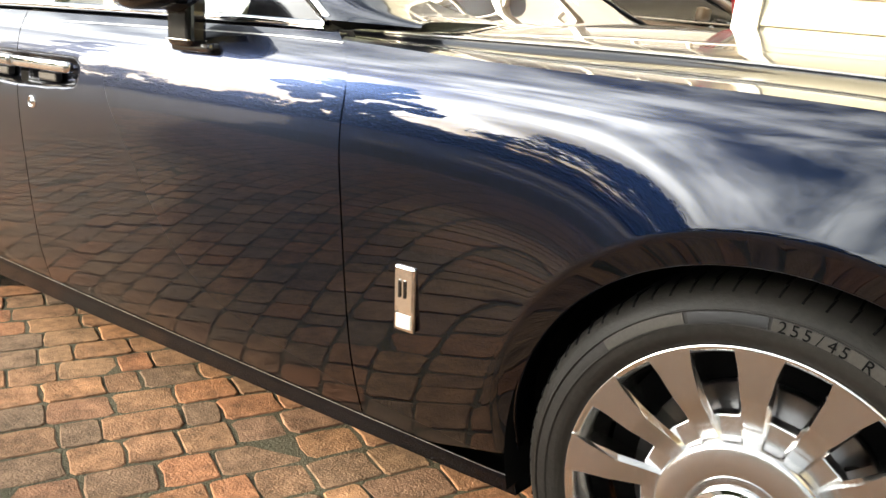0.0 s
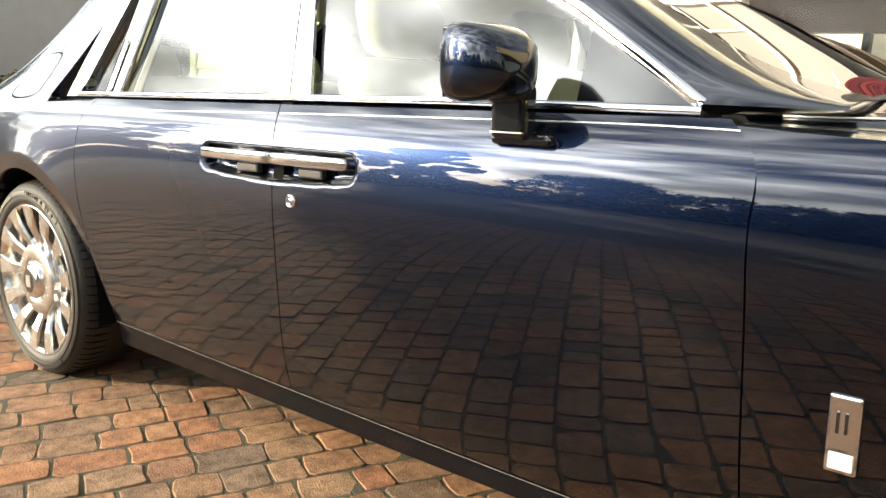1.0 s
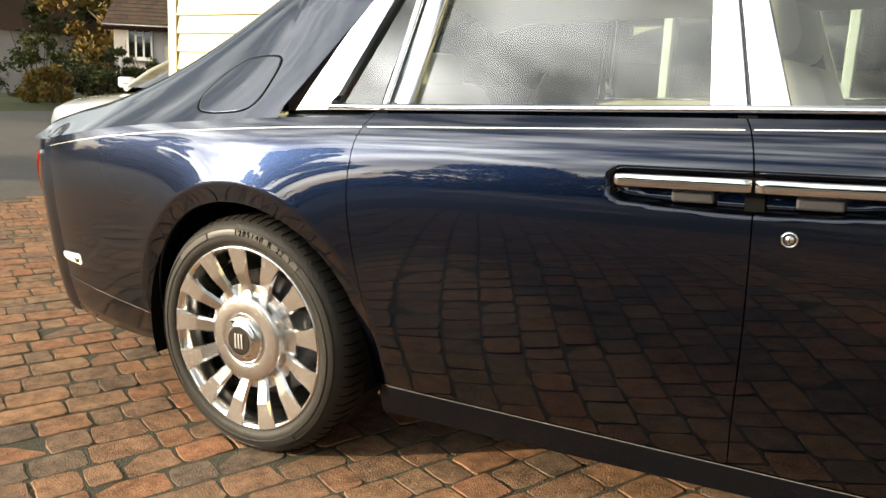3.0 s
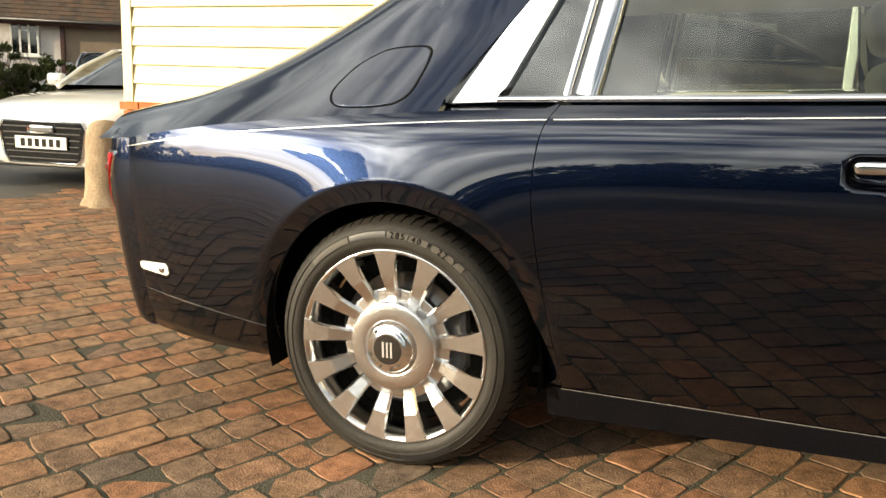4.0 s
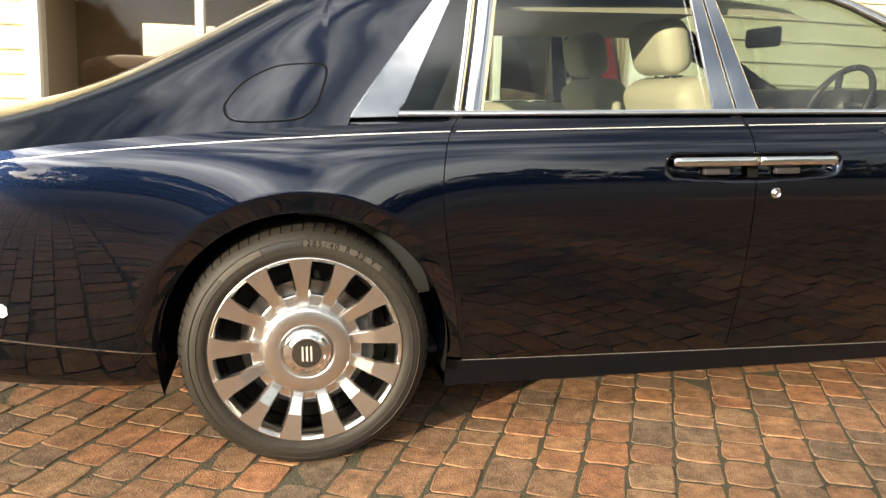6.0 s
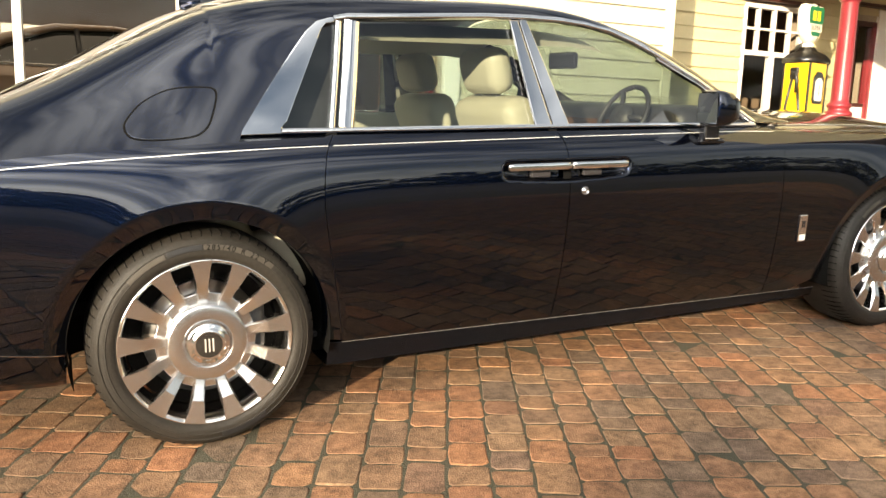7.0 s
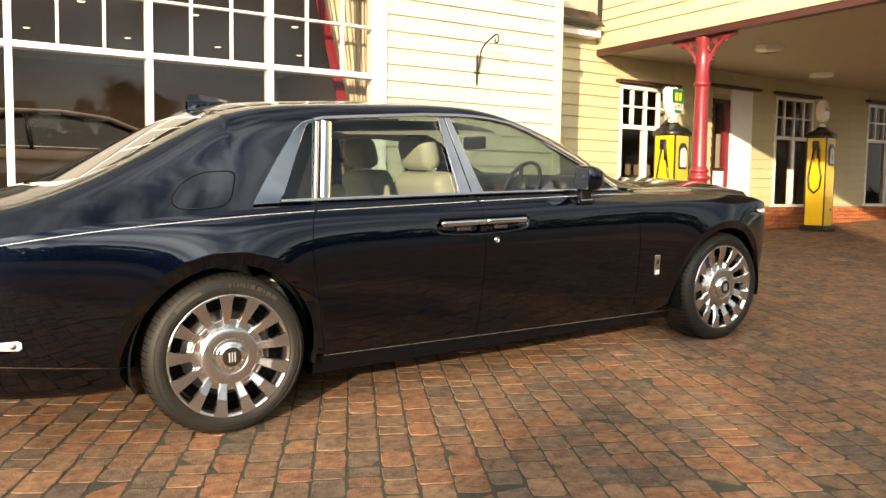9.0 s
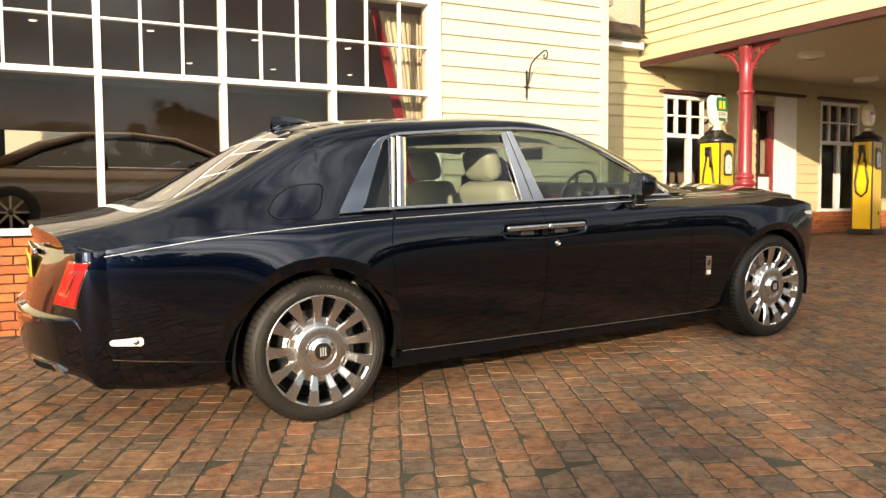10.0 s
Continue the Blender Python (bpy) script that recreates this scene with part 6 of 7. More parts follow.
# ---- behind the saloon ----
bx, by = -4.02, 2.02
bl = empty("stone_bollard", pose(bx, by, ground_z(bx, by)), "squat weathered stone bollard at the building corner", "bollard")
part("post", lathe_bm([(0.24, -0.05), (0.205, 0.02), (0.185, 0.05), (0.172, 0.12), (0.165, 0.30), (0.155, 0.50), (0.140, 0.60), (0.115, 0.65), (0.07, 0.68), (0.0005, 0.69)], 28, "Z"), STONE, bl, smooth=True)


# ---- other cars ----
def simple_car(name, m, label, paint, ln, wd, ht, front_detail=False, group="", prof=None, cab=None):
    """A parked car with lofted body, cabin glass, wheels, lamps and grille; its nose points to local -Y."""
    c = empty(name, m, label, "car", group)
    hw = wd / 2
    rows = []
    prof = prof or [(-0.5, 0.40, 0.60, 0.86), (-0.485, 0.28, 0.66, 0.93), (-0.44, 0.22, 0.72, 0.98), (-0.32, 0.20, 0.80, 1.0), (-0.2, 0.20, 0.87, 1.0), (0.1, 0.20, 0.92, 1.0), (0.35, 0.22, 0.94, 1.0), (0.46, 0.26, 0.93, 0.96), (0.5, 0.42, 0.88, 0.86)]
    fz0, fz1, fw = (spline([p[0] for p in prof], [p[k] for p in prof]) for k in (1, 2, 3))
    sc = ht / 1.40
    for i in range(41):
        u = -0.5 + i / 40
        z0, z1, w = fz0(u), fz1(u) * sc, fw(u) * hw
        y = u * ln
        ring = []
        for a, b in ((0.0, 0.0), (0.55, 0.0), (0.90, 0.02), (0.97, 0.15), (1.0, 0.45), (0.985, 0.75), (0.93, 0.93), (0.80, 1.0), (0.4, 1.03), (0.0, 1.04)):
            ring.append((a * w, y, z0 + (z1 - z0) * b))
        rows.append(ring)
    bm = grid_bm(rows)
    mir = grid_bm([[(-p[0], p[1], p[2]) for p in r] for r in rows])
    join(bm, mir)
    bmesh.ops.remove_doubles(bm, verts=bm.verts, dist=0.0005)
    bmesh.ops.holes_fill(bm, edges=[e for e in bm.edges if len(e.link_faces) == 1], sides=40)
    bmesh.ops.recalc_face_normals(bm, faces=bm.faces)
    part("body", bm, paint, c, smooth=True)
    cab = cab or [(-0.19, 0.93, 0.86), (-0.10, 1.14, 0.80), (0.0, 1.34, 0.72), (0.10, 1.395, 0.68), (0.22, 1.38, 0.67), (0.32, 1.24, 0.70), (0.42, 0.99, 0.76)]
    fz, fw2 = spline([p[0] for p in cab], [p[1] for p in cab]), spline([p[0] for p in cab], [p[2] for p in cab])
    rows = []
    for i in range(25):
        u = cab[0][0] + (cab[-1][0] - cab[0][0]) * i / 24
        z, w = fz(u) * sc, fw2(u) * hw
        base = 0.86 * sc
        rows.append([(-hw * 0.88, u * ln, base), (-w * 1.08, u * ln, base + (z - base) * 0.55), (-w, u * ln, base + (z - base) * 0.93), (-w * 0.6, u * ln, z), (0, u * ln, z + 0.012), (w * 0.6, u * ln, z), (w, u * ln, base + (z - base) * 0.93), (w * 1.08, u * ln, base + (z - base) * 0.55), (hw * 0.88, u * ln, base)])
    part("cabin_glass", grid_bm(rows), DARK_GLASS, c, "dark tinted cabin glass", smooth=True)
    rf = [[(x * fw2(u) * hw, u * ln, fz(u) * sc + 0.016 - 0.02 * abs(x) ** 3) for x in np.linspace(-1, 1, 9)] for u in np.linspace(cab[2][0] + 0.02, cab[4][0] + 0.05, 10)]
    part("roof", grid_bm(rf, (0, 0, -0.02)), paint, c, smooth=True)
    for s in (-1, 1):
        part("roof_pillar", tube_bm([(s * hw * 0.87, cab[0][0] * ln, 0.90 * sc), (s * cab[1][2] * hw * 1.04, cab[1][0] * ln, cab[1][1] * 0.985 * sc), (s * cab[2][2] * hw * 1.01, cab[2][0] * ln, cab[2][1] * 0.985 * sc), (s * cab[3][2] * hw * 1.01, cab[3][0] * ln, cab[3][1] * 0.985 * sc)], 0.03, 8), paint, c, smooth=True)
        part("roof_pillar", tube_bm([(s * cab[3][2] * hw * 1.01, cab[3][0] * ln, cab[3][1] * 0.985 * sc), (s * cab[4][2] * hw * 1.01, cab[4][0] * ln, cab[4][1] * 0.98 * sc), (s * cab[5][2] * hw * 1.03, cab[5][0] * ln, cab[5][1] * 0.98 * sc), (s * hw * 0.86, (cab[6][0] + 0.01) * ln, 0.92 * sc)], [0.03, 0.04, 0.06, 0.07], 8), paint, c, smooth=True)
        part("waist_trim", tube_bm([(s * hw * 0.895, cab[0][0] * ln, 0.90 * sc), (s * hw * 0.90, 0.05 * ln, 0.915 * sc), (s * hw * 0.89, cab[6][0] * ln, 0.92 * sc)], 0.008, 6), CHROME, c)
        part("door_mirror", box_bm(0.20, 0.10, 0.13, (s * (hw + 0.08), -0.13 * ln, 0.98 * sc), 0.03), paint, c, smooth=True)
        part("roof_pillar", tube_bm([(s * hw * 0.90, 0.10 * ln, 0.88 * sc), (s * fw2(0.1) * hw * 1.02, 0.11 * ln, 1.34 * sc)], 0.03, 8), BLACK, c, smooth=True)
        for u in (-0.31, 0.30):
            w = part("wheel", lathe_bm([(0.20, -0.03), (0.30, -0.04), (0.325, -0.01), (0.33, 0.10), (0.32, 0.20), (0.20, 0.21)], 40), RUBBER, c, smooth=True)
            w.matrix_basis = pose(s * (hw - 0.005), u * ln, 0.325, 0, 0, 90 * s)
            part("rim", lathe_bm([(0.225, -0.03), (0.21, -0.02), (0.205, 0.06)], 32), BRUSHED, w, smooth=True)
            for k in range(8):
                part("rim_spoke", box_bm(0.035, 0.03, 0.18, (0, 0, 0.12), 0.006), BRUSHED, w).matrix_basis = pose(0, -0.015, 0, 0, 45 * k, 0)
            part("rim_back", lathe_bm([(0.21, 0.05), (0.0005, 0.05)], 24), UNDER, w)
    if front_detail:
        f, up = -0.5 * ln, len(c.children)
        gr = part("grille", plate_bm([(-0.34, f - 0.012, 0.20), (0.34, f - 0.012, 0.20), (0.39, f - 0.012, 0.26), (0.43, f - 0.012, 0.50), (0.40, f - 0.012, 0.56), (-0.40, f - 0.012, 0.56), (-0.43, f - 0.012, 0.50), (-0.39, f - 0.012, 0.26)], (0, 0.05, 0), 0.006), GLOSS_BLACK, c, "deep dark grille with thin bright slats")
        for k in range(6):
            part("grille_slat", box_bm(0.70 + 0.02 * k, 0.014, 0.010, (0, f - 0.016, 0.235 + 0.056 * k)), BLACK, gr)
        part("grille_frame", tube_bm([(-0.34, f - 0.012, 0.195), (-0.395, f - 0.012, 0.255), (-0.437, f - 0.012, 0.50), (-0.405, f - 0.012, 0.567), (0.405, f - 0.012, 0.567), (0.437, f - 0.012, 0.50), (0.395, f - 0.012, 0.255), (0.34, f - 0.012, 0.195), (-0.34, f - 0.012, 0.195)], 0.009, 8), CHROME, gr, smooth=True)
        part("nose_badge", box_bm(0.26, 0.012, 0.075, (0, f - 0.022, 0.495), 0.02), CHROME, gr)
        pl = part("number_plate", box_bm(0.52, 0.012, 0.11, (0, f - 0.034, 0.375), 0.004), PLATE_W, c)
        for k in range(6):
            part("plate_bar", box_bm(0.04, 0.004, 0.07, (-0.18 + 0.072 * k, f - 0.042, 0.375)), BADGE_DK, pl)
        part("splitter", box_bm(1.50, 0.40, 0.03, (0, f + 0.20, 0.150), 0.012), BLACK, c)
        for s in (-1, 1):
            part("air_intake", box_bm(0.24, 0.20, 0.17, (0, 0, 0), 0.03), GLOSS_BLACK, c).matrix_basis = pose(s * 0.665, f + 0.255, 0.29, 0, 0, s * 38)
            hl = part("headlamp", plate_bm([(-s * 0.19, 0, -0.055), (s * 0.10, 0, -0.050), (s * 0.20, 0, 0.0), (s * 0.20, 0, 0.045), (s * 0.02, 0, 0.035)], (0, 0.09, 0), 0.01), DARK_GLASS, c, "swept headlamp behind clear glass")
            hl.matrix_basis = pose(s * 0.655, f + 0.185, 0.575, -32, 0, s * 34)
            part("lamp_core", lathe_bm([(0.035, -0.002), (0.03, -0.006), (0.0005, -0.008)], 20), CLEAR_LENS, hl).location = (s * 0.05, 0, -0.008)
        for o in list(c.children)[up:]:
            o.location.z += 0.06 if o.name.split(".")[0] != "splitter" else 0.02
    return c


def ground_pose(x, y, rz):
    return pose(x, y, ground_z(x, y) - 0.03, 0, 0, rz)


COUPE = [(-0.5, 0.17, 0.63, 0.50), (-0.492, 0.155, 0.665, 0.64), (-0.475, 0.15, 0.70, 0.77), (-0.445, 0.15, 0.735, 0.88), (-0.40, 0.16, 0.775, 0.95), (-0.32, 0.18, 0.82, 0.99), (-0.2, 0.19, 0.86, 1.0), (0.1, 0.20, 0.92, 1.0), (0.35, 0.22, 0.93, 1.0), (0.46, 0.26, 0.90, 0.95), (0.5, 0.42, 0.82, 0.85)]
simple_car("white_coupe", ground_pose(-5.40, 4.38, 10), "white coupe with dark grille parked on the drive", WHITE_CAR, 4.18, 1.84, 1.35, True, prof=COUPE)
simple_car("grey_hatchback", ground_pose(-18.32, 16.72, 42), "grey hatchback parked under the cottage porch", SILVER_CAR, 4.0, 1.75, 1.50)
simple_car("grey_estate", ground_pose(-31.8, 14.3, 45), "pale grey estate car parked behind a verge", GREY_CAR, 4.5, 1.80, 1.55)
dark = simple_car("dark_saloon", S_M @ pose(-0.18, 4.6, 0.72, 0, 0, 88), "dark bronze saloon standing inside the showroom", BROWN_CAR, 5.5, 1.9, 1.36, cab=[(-0.21, 0.93, 0.86), (-0.14, 1.14, 0.80), (-0.06, 1.33, 0.72), (0.04, 1.395, 0.69), (0.15, 1.38, 0.69), (0.24, 1.22, 0.72), (0.32, 0.96, 0.78)])


# ---- houses beyond the drive ----
def roof_tiles(ln, slope_len, rows_n, cols):
    bm = bmesh.new()
    w, h = ln / cols, slope_len / rows_n
    verts, faces = [], []
    for r in range(rows_n):
        for c in range(cols):
            ox = -ln / 2 + c * w + (w / 2 if r % 2 else 0)
            y0, y1 = r * h, r * h + h * 1.25
            lift = 0.02 + 0.012 * ((r * 7 + c * 3) % 5) / 5
            b = len(verts)
            verts += [(ox + 0.006, y0, lift), (ox + w - 0.006, y0, lift), (ox + w - 0.006, y1, 0.006), (ox + 0.006, y1, 0.006), (ox + 0.006, y0, lift - 0.02), (ox + w - 0.006, y0, lift - 0.02)]
            faces += [(b, b + 1, b + 2, b + 3), (b + 4, b + 5, b + 1, b)]
    me = bpy.data.meshes.new("roof_tiles")
    me.from_pydata(verts, [], faces)
    me.materials.append(TILE)
    return me


def house(name, m, ln, dp, wall_h, pitch, label, openings, gable_front=False):
    h = empty(name, m, label, "house")
    part("wall", box_bm(ln, dp, wall_h, (0, dp / 2, wall_h / 2)), RENDER_W, h, "white painted render")
    rise = dp / 2 * math.tan(radians(pitch))
    bm = bmesh.new()
    for s in (-1, 1):
        x = s * (ln / 2 - 0.1)
        bm.faces.new([bm.verts.new(p) for p in ((x, 0, wall_h), (x, dp, wall_h), (x, dp / 2, wall_h + rise))])
    ext = bmesh.ops.extrude_face_region(bm, geom=bm.faces[:])
    bmesh.ops.translate(bm, vec=(0.05, 0, 0), verts=[v for v in ext["geom"] if isinstance(v, bmesh.types.BMVert)])
    part("gable", bm, RENDER_W, h)
    sl = (dp / 2 + 0.45) / math.cos(radians(pitch))
    for s in (0, 1):
        slab_ob = part("roof", box_bm(ln + 0.5, sl, 0.10, (0, sl / 2, -0.05)), MAROON, h)
        t = new("roof_tiles", roof_tiles(ln + 0.5, sl, int(sl / 0.22), int((ln + 0.5) / 0.26)))
        t.parent = slab_ob
        t["kind"] = "stuff"
        slab_ob.matrix_basis = pose(0, -0.45, wall_h - 0.45 * math.tan(radians(pitch)) + 0.02, pitch, 0, 0) if s == 0 else pose(0, dp + 0.45, wall_h - 0.45 * math.tan(radians(pitch)) + 0.02, pitch, 0, 180)
    part("gutter", tube_bm([(-ln / 2 - 0.2, -0.48, wall_h - 0.28), (ln / 2 + 0.2, -0.48, wall_h - 0.28)], 0.05, 8), IRON, h)
    for kind, ox, oz, ow, oh in openings:
        if kind == "window":
            w = part("window", box_bm(ow, 0.10, oh, (ox, -0.01, oz + oh / 2)), DARK_GLASS, h, "white-framed casement window")
            for dx in (-ow / 2, -ow / 6, ow / 6, ow / 2):
                part("window_frame", box_bm(0.06, 0.05, oh + 0.06, (ox + dx, -0.06, oz + oh / 2)), WHITE, w)
            for dz in (0, oh):
                part("window_frame", box_bm(ow + 0.06, 0.046, 0.06, (ox, -0.06, oz + dz)), WHITE, w)
            part("window_frame", box_bm(ow / 3, 0.044, 0.05, (ox, -0.06, oz + oh * 0.72)), WHITE, w)
            part("window_sill", box_bm(ow + 0.2, 0.12, 0.05, (ox, -0.08, oz - 0.06)), WHITE, w)
        else:
            # no recess here: a flat brown panel stands in for the porch's shade
            d = part("porch_opening", box_bm(ow, 0.08, oh, (ox, -0.005, oz + oh / 2)), DARK_ROOM, h, "flat dark panel standing in for the shade of an open porch")
            part("porch_post", box_bm(0.12, 0.12, oh, (ox - ow / 2, -0.08, oz + oh / 2)), MAROON, d)
    return h


house("cottage", ground_pose(-22.09, 15.98, 32) @ pose(4.0, 0, -0.1), 8.0, 6.0, 2.75, 40, "white rendered cottage with brown tiled roof and dark porch", [("window", -3.1, 1.42, 0.80, 1.05), ("porch", -0.25, 0.0, 3.4, 2.5)])
gb = empty("gable_house", ground_pose(-34.0, 18.5, 61), "white gable end of a bungalow with a small window", "house")
bm = plate_bm([(-8.0, 0, 0), (5.0, 0, 0), (5.0, 0, 3.3), (0.0, 0, 3.4), (-3.4, 0, 7.6), (-8.0, 0, 2.2)], (0, 0.3, 0))
part("wall", bm, RENDER_W, gb)
part("roof", plate_bm([(0.0, -0.25, 3.35), (5.2, -0.25, 3.3), (2.4, 2.5, 7.4), (-3.4, -0.25, 7.75)], (0, 0.05, 0.12)), TILE, gb, "dark tiled roof")
w = part("window", box_bm(1.2, 0.08, 0.90, (-0.80, -0.01, 2.80)), DARK_GLASS, gb, "small white casement window")
for dx in (-0.5, -0.0, 0.5):
    part("window_frame", box_bm(0.07, 0.05, 0.95, (-0.80 + dx * 1.2, -0.06, 2.80)), WHITE, w)
for dz in (-0.38, 0.15, 0.38):
    part("window_frame", box_bm(1.27, 0.045, 0.07, (-0.80, -0.06, 2.80 + dz * 1.2)), WHITE, w)
part("window_sill", box_bm(1.35, 0.14, 0.07, (-0.80, -0.08, 2.30)), MAROON, w)


# ---- trees, hedges ----
def leaf_mesh(name, n, size, spread, mat, seed, clumps=60, flat=0.0):
    """Leaves in clumps: small bent quads scattered through an uneven crown."""
    rng = random.Random(seed)
    centres = []
    for _ in range(clumps):
        a, r = rng.uniform(0, 2 * math.pi), math.sqrt(rng.random())
        h = rng.random()
        wdt = math.sin(math.pi * min(max(h * 0.86 + 0.10, 0), 1)) ** 0.7
        centres.append((spread[0] * r * wdt * math.cos(a), spread[1] * r * wdt * math.sin(a), spread[2] * h, rng.uniform(0.25, 0.6) * spread[0] * 0.42))
    verts, faces = [], []
    for _ in range(n):
        cx, cy, cz, cr = centres[rng.randrange(clumps)]
        d = Vector((rng.gauss(0, 1), rng.gauss(0, 1), rng.gauss(0, 0.7))).normalized() * cr * rng.random() ** 0.45
        p = Vector((cx, cy, cz)) + d
        a = Vector((rng.gauss(0, 1), rng.gauss(0, 1), rng.gauss(0, 1))).normalized()
        b = a.cross(Vector((rng.gauss(0, 1), rng.gauss(0, 1), rng.gauss(0, 1)))).normalized()
        s = size * rng.uniform(0.6, 1.4)
        k = len(verts)
        verts += [p - a * s, p - b * s * 0.45, p + a * s, p + b * s * 0.45]
        faces.append((k, k + 1, k + 2, k + 3))
    me = bpy.data.meshes.new(name)
    me.from_pydata([tuple(v) for v in verts], [], faces)
    me.materials.append(mat)
    return me


def tree(x, y, height, radius, mat, seed, label, leaves=5000, size=0.13, bare=0.28):
    rng = random.Random(seed)
    t = empty("tree", pose(x, y, ground_z(x, y) - 0.05, 0, 0, rng.uniform(0, 360)), label, "tree", "trees round the drive")
    bm = bmesh.new()
    tr = 0.03 * height
    pts = [(0, 0, 0), (0.05 * rng.uniform(-1, 1), 0.05, height * 0.2), (0.2 * rng.uniform(-1, 1), 0.15, height * 0.5), (0.3 * rng.uniform(-1, 1), 0.2, height * 0.9)]
    tube_bm(pts, [tr * 1.3, tr, tr * 0.6, tr * 0.12], 9, bm)
    for k in range(9):
        a = rng.uniform(0, 2 * math.pi)
        z = height * rng.uniform(bare, 0.7)
        l = radius * rng.uniform(0.6, 0.95)
        tube_bm([(0.1, 0.1, z), (l * 0.5 * math.cos(a), l * 0.5 * math.sin(a), z + l * 0.25), (l * math.cos(a), l * math.sin(a), z + l * 0.62)], [tr * 0.42, tr * 0.26, tr * 0.05], 6, bm)
    part("trunk", bm, BARK, t, smooth=True)
    me = leaf_mesh("crown", leaves, size, (radius, radius, height * (1 - bare)), mat, seed + 1, 70)
    c = new("crown", me)
    c.parent = t
    c.location = (0, 0, height * bare)
    c["kind"] = "stuff"
    return t


# woodland behind the cottage
tree_a = tree(-27.08, 21.01, 10.5, 3.6, LEAF_GOLD, 11, "autumn tree with gold and brown leaves behind the cottage", 11000, 0.13, 0.08)
tree_b = tree(-33, 24.5, 12, 5.0, LEAF_GREEN, 12, "dark green tree behind the drive", 11000, 0.14, 0.08)
for x, y, rz, src in ((-30.5, 27, 140, tree_a), (-40, 29.0, 40, tree_b), (-24.95, 23.08, 80, tree_b), (-37, 27, 250, tree_a), (-42, 24, 10, tree_b), (-46, 28, 100, tree_a), (-50, 20, 200, tree_b), (-29.57, 26.42, 300, tree_a), (-40, 33, 30, tree_a), (-55, 30, 60, tree_a)):
    copy_thing(src, pose(x, y, 0.4, 0, 0, rz))


def bush(x, y, r, h, mat, seed, label, n=2600, size=0.06):
    t = empty("bush", pose(x, y, ground_z(x, y) - 0.06), label, "bush", "bushes by the drive")
    bm = bmesh.new()
    rng = random.Random(seed)
    for k in range(12):
        a = rng.uniform(0, 2 * math.pi)
        tube_bm([(0, 0, 0), (r * 0.4 * math.cos(a), r * 0.4 * math.sin(a), h * 0.5), (r * 0.8 * math.cos(a), r * 0.8 * math.sin(a), h * rng.uniform(0.8, 1.25))], [0.02, 0.012, 0.003], 5, bm)
    part("stem", bm, BARK, t)
    c = new("foliage", leaf_mesh("foliage", n, size, (r, r, h), mat, seed + 3, 36))
    c.parent = t
    c["kind"] = "stuff"
    return t


for x, y, r, h, mat, sd in ((-15.64, 9.11, 0.75, 0.9, LEAF_GOLD, 31), (-16.51, 10.98, 1.0, 0.95, LEAF_GREEN, 32), (-16.14, 11.79, 0.7, 0.9, LEAF_GREEN, 33), (-17.68, 10.24, 1.2, 1.7, LEAF_GREEN, 34), (-16.17, 12.59, 0.9, 1.2, LEAF_GREEN, 35), (-19.52, 14.07, 0.8, 1.5, LEAF_GREEN, 36), (-18.37, 6.91, 1.2, 0.42, LEAF_GOLD, 37), (-19.0, 7.89, 1.3, 0.45, LEAF_GREEN, 38), (-18.91, 5.49, 1.2, 0.45, LEAF_GREEN, 39), (-31.0, 16.6, 1.3, 1.3, LEAF_GREEN, 40), (-33.8, 14.8, 1.2, 1.5, LEAF_GREEN, 41)):
    bush(x, y, r, h, mat, sd, "low garden bush with gold autumn leaves" if mat is LEAF_GOLD else "dark green garden bush on the verge")
vr = []
for j in range(8):
    vr.append([])
    for i in range(30):
        x = -11.9 - 0.30 * i - 0.9 * j
        y = 13.5 - 0.62 * i + 0.25 * j
        vr[-1].append((x, y, ground_z(x, y) - 0.035 + (0.11 if j else -0.02) + 0.03 * math.sin(x * 3 + y * 2)))
verge = link_mesh("verge", grid_bm(vr), GRASS, True)
tagged(verge, "rough grass verge with fallen leaves", "verge", kind="structure")

# the tree line across the road
line_a = tree(-13, -33, 5.6, 3.6, LEAF_GREEN, 51, "dark green tree across the road", 7000, 0.16, 0.06)
line_b = tree(-4, -34, 5.0, 3.8, LEAF_GREEN, 52, "dark green tree across the road", 7000, 0.16, 0.06)
line_c = tree(4, -33, 6.2, 3.4, LEAF_GREEN, 53, "tall dark green tree across the road", 7000, 0.16, 0.06)
rng = random.Random(7)
for k in range(15):
    a = radians(196 + 10.2 * k)
    r = rng.uniform(31, 38)
    src = (line_a, line_b, line_c)[k % 3]
    s = rng.uniform(0.85, 1.2)
    if abs(k - 2.7) < 2.2:
        s = 0.62
    o = copy_thing(src, Matrix.Translation((r * math.cos(a), r * math.sin(a), -1.2)) @ Matrix.Rotation(rng.uniform(0, 6), 4, "Z"))
    o.scale = (s * 1.15, s * 1.15, s)
for k, (a, r) in enumerate(((170, 37), (178, 33), (186, 36), (193, 32))):
    o = copy_thing((line_a, line_c, line_b, line_c)[k], Matrix.Translation((r * math.cos(radians(a)), r * math.sin(radians(a)), -1.4)) @ Matrix.Rotation(1.3 * k, 4, "Z"))
    o.scale = (1.25, 1.25, 1.45)
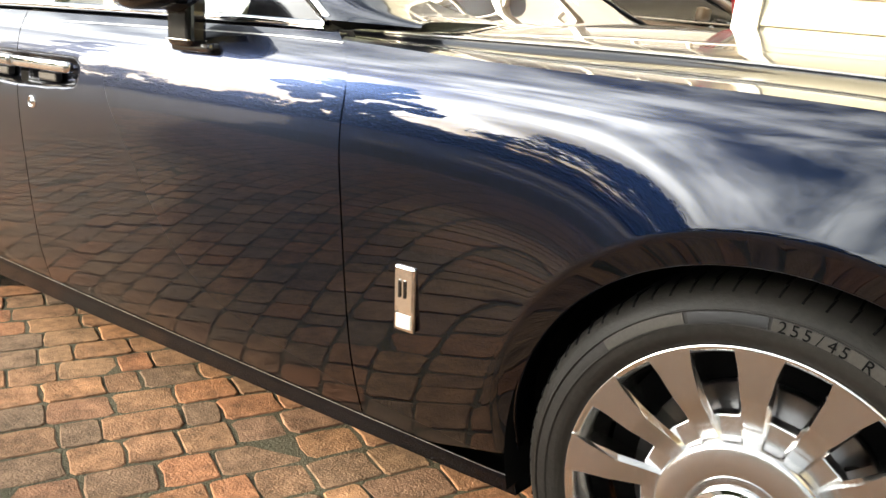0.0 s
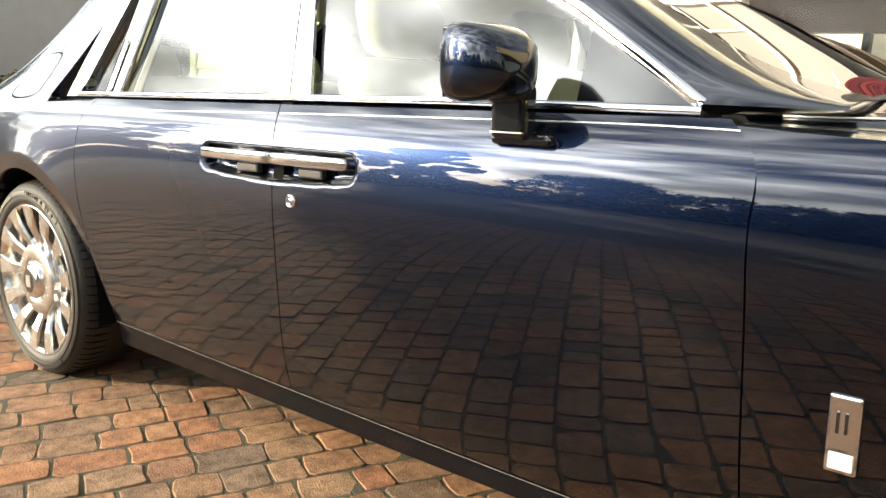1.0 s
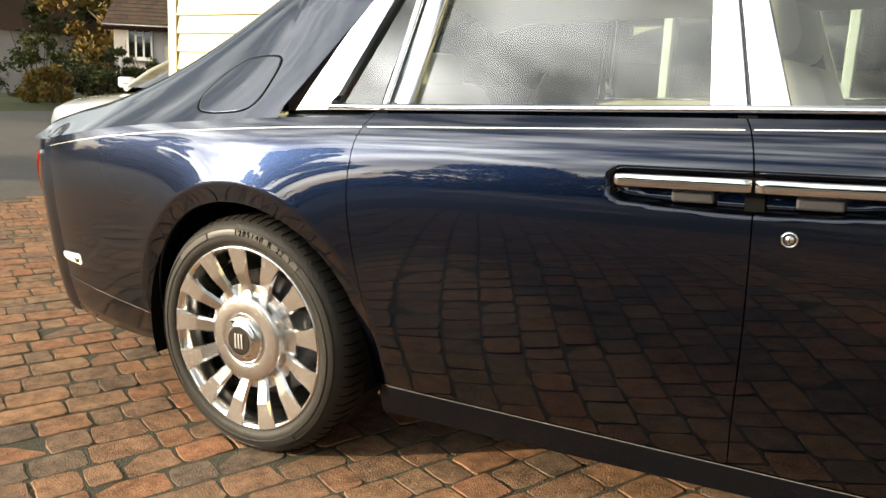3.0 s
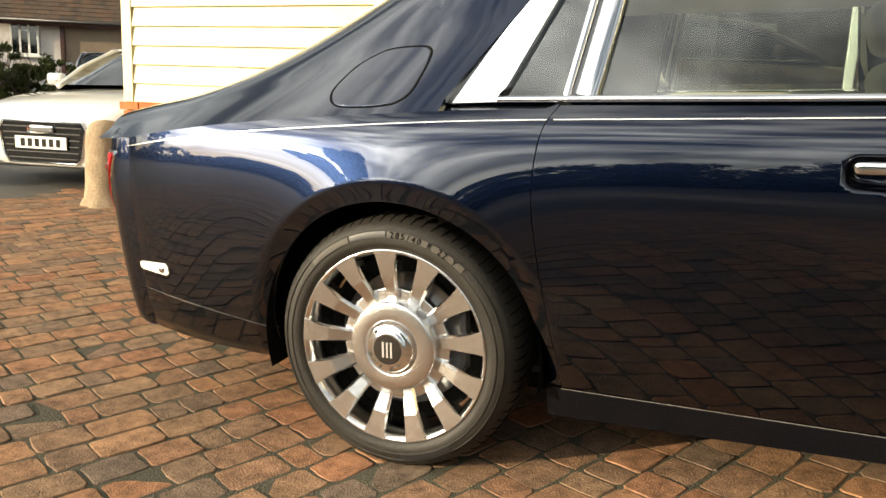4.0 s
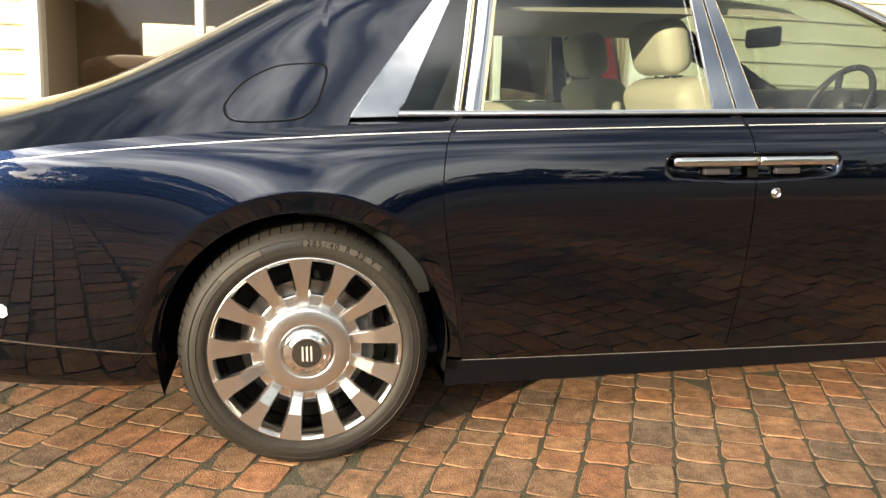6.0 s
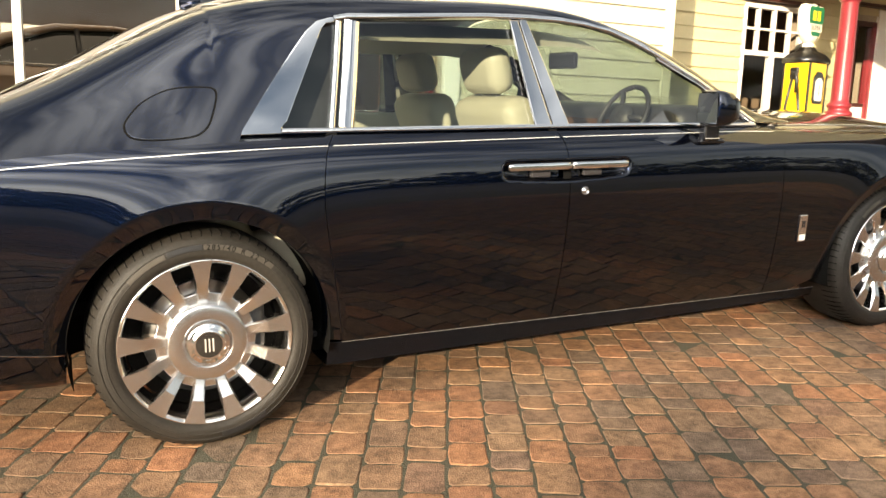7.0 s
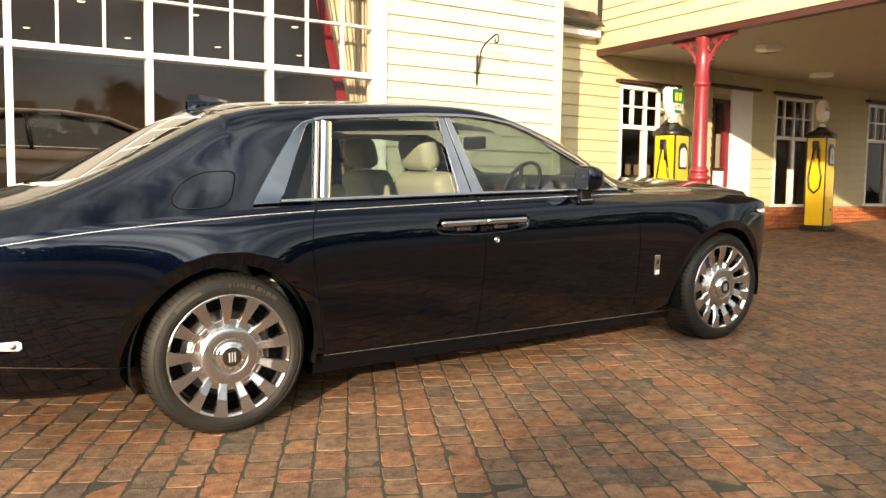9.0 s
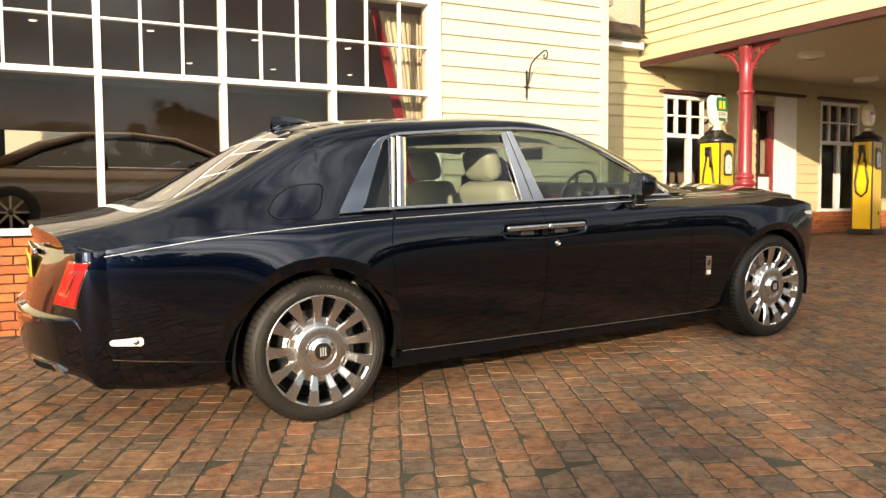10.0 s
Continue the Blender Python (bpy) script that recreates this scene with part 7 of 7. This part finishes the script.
# unseen trees added to block the sun: from part of the paving, from the coupe
tree(-18.33, -24.23, 10.2, 3.0, LEAF_GREEN, 61, "tall green shade tree added out of view beside the road", 46000, 0.22, 0.06)
tree(-26.6, -15.6, 11.0, 1.9, LEAF_GREEN, 62, "tall slim green shade tree added out of view beside the road", 14000, 0.19, 0.06)
hedge = link_mesh("hedge", bmesh.new(), LEAF_GREEN)
rng = random.Random(9)
verts, faces = [], []
for _ in range(26000):
    a = radians(rng.uniform(188, 352))
    r = 30 + rng.gauss(0, 0.7)
    p = Vector((r * math.cos(a), r * math.sin(a), -1.3 + 2.4 * rng.random() ** 0.8 + 0.5 * math.sin(a * 23)))
    u = Vector((rng.gauss(0, 1), rng.gauss(0, 1), rng.gauss(0, 1))).normalized() * 0.22
    v = u.cross(Vector((rng.gauss(0, 1), rng.gauss(0, 1), rng.gauss(0, 1)))).normalized() * 0.12
    k = len(verts)
    verts += [tuple(p - u), tuple(p - v), tuple(p + u), tuple(p + v)]
    faces.append((k, k + 1, k + 2, k + 3))
hm = bpy.data.meshes.new("hedge")
hm.from_pydata(verts, [], faces)
hm.materials.append(LEAF_GREEN)
hedge.data = hm
tagged(hedge, "long dark green hedge across the road", "hedge", kind="stuff")


# ---- block paving ----
def paver_shape(l, w, rng, fine=True):
    """Points and faces of one tumbled paver: rounded corners, worn top arris."""
    c = min(l, w) * rng.uniform(0.07, 0.13)
    hl, hw = l / 2, w / 2
    cs = [c * rng.uniform(0.6, 1.3) for _ in range(4)]
    base = [(-hl + cs[0], -hw), (0, -hw), (hl - cs[1], -hw), (hl, -hw + cs[1]), (hl, 0), (hl, hw - cs[2]), (hl - cs[2], hw), (0, hw), (-hl + cs[3], hw), (-hl, hw - cs[3]), (-hl, 0), (-hl, -hw + cs[0])]
    base = [(x + rng.uniform(-1, 1) * 0.0045, y + rng.uniform(-1, 1) * 0.0045) for x, y in base]
    verts, faces = [], []
    for s, z in ((1.0, -0.03), (1.0, -0.0065), (0.98, -0.0022), (0.93, 0.0)):
        verts += [(x * (1 - (1 - s) * w / l) if l > w else x * s, y * s, z) for x, y in base]
    for k in range(3):
        for i in range(12):
            faces.append((k * 12 + i, k * 12 + (i + 1) % 12, (k + 1) * 12 + (i + 1) % 12, (k + 1) * 12 + i))
    faces.append(tuple(range(36, 48)))
    return verts, faces


COURSE, CA = 0.145, math.atan2(0.90, 0.435)
CU, CN = Vector((math.cos(CA), math.sin(CA), 0)), Vector((math.sin(CA), -math.cos(CA), 0))
rng = random.Random(21)
shapes = {}
for L in (0.105, 0.14, 0.175, 0.215):
    shapes[L] = []
    for k in range(4):
        v, f = paver_shape(L - 0.006, COURSE - 0.007, rng)
        me = bpy.data.meshes.new("paver")
        me.from_pydata(v, [], f)
        me.materials.append(PAVER)
        for p in me.polygons:
            p.use_smooth = len(p.vertices) == 4 and p.index >= 12
        shapes[L].append((me, v, f))
tilt = pose(0, 0, 0, 1.7, -2.25, 0)
verts, faces = [], []
placed = 0
for n in range(-95, 150):
    o = CN * (n * COURSE + 0.03) + Vector((0, -1, 0))
    s = -14 + rng.uniform(0, 0.2)
    while s < 14:
        L = rng.choice((0.105, 0.14, 0.14, 0.175, 0.175, 0.215))
        q = o + CU * (s + L / 2)
        s += L
        if not (-4.80 < q.x < 16 and -6.0 < q.y < 6.5):
            continue
        if q.y > 2.2 - 0.05 * q.x and q.x < 4.75 and q.x > -3.97:
            continue
        if q.y > 3.98 and q.x > 4:
            continue
        if q.x > 5 and q.y < -5.5:
            continue
        me, v, f = shapes[L][rng.randrange(4)]
        tl = tilt if q.x > -0.3 else pose(0, 0, 0, 1.7, 0.7 * math.tanh(-q.x - 1), 0)
        m = Matrix.Translation((q.x, q.y, ground_z(q.x, q.y) + rng.uniform(-0.0022, 0.0022))) @ tl @ pose(0, 0, 0, rng.uniform(-0.9, 0.9), rng.uniform(-0.9, 0.9), math.degrees(CA) + rng.uniform(-0.9, 0.9))
        near = -0.75 < q.x < 1.35 and -1.95 < q.y < -0.75
        if near and placed < 300:
            ob = new("paver", me)
            ob.parent = pavement
            ob.matrix_basis = m
            placed += 1
        else:
            b = len(verts)
            verts += [tuple(m @ Vector(p)) for p in v]
            faces += [tuple(b + i for i in t) for t in f]
fm = bpy.data.meshes.new("paver_field")
fm.from_pydata(verts, [], faces)
fm.materials.append(PAVER_S)
fo = new("paver_field", fm)
fo.parent = pavement
tagged(fo, kind="stuff")
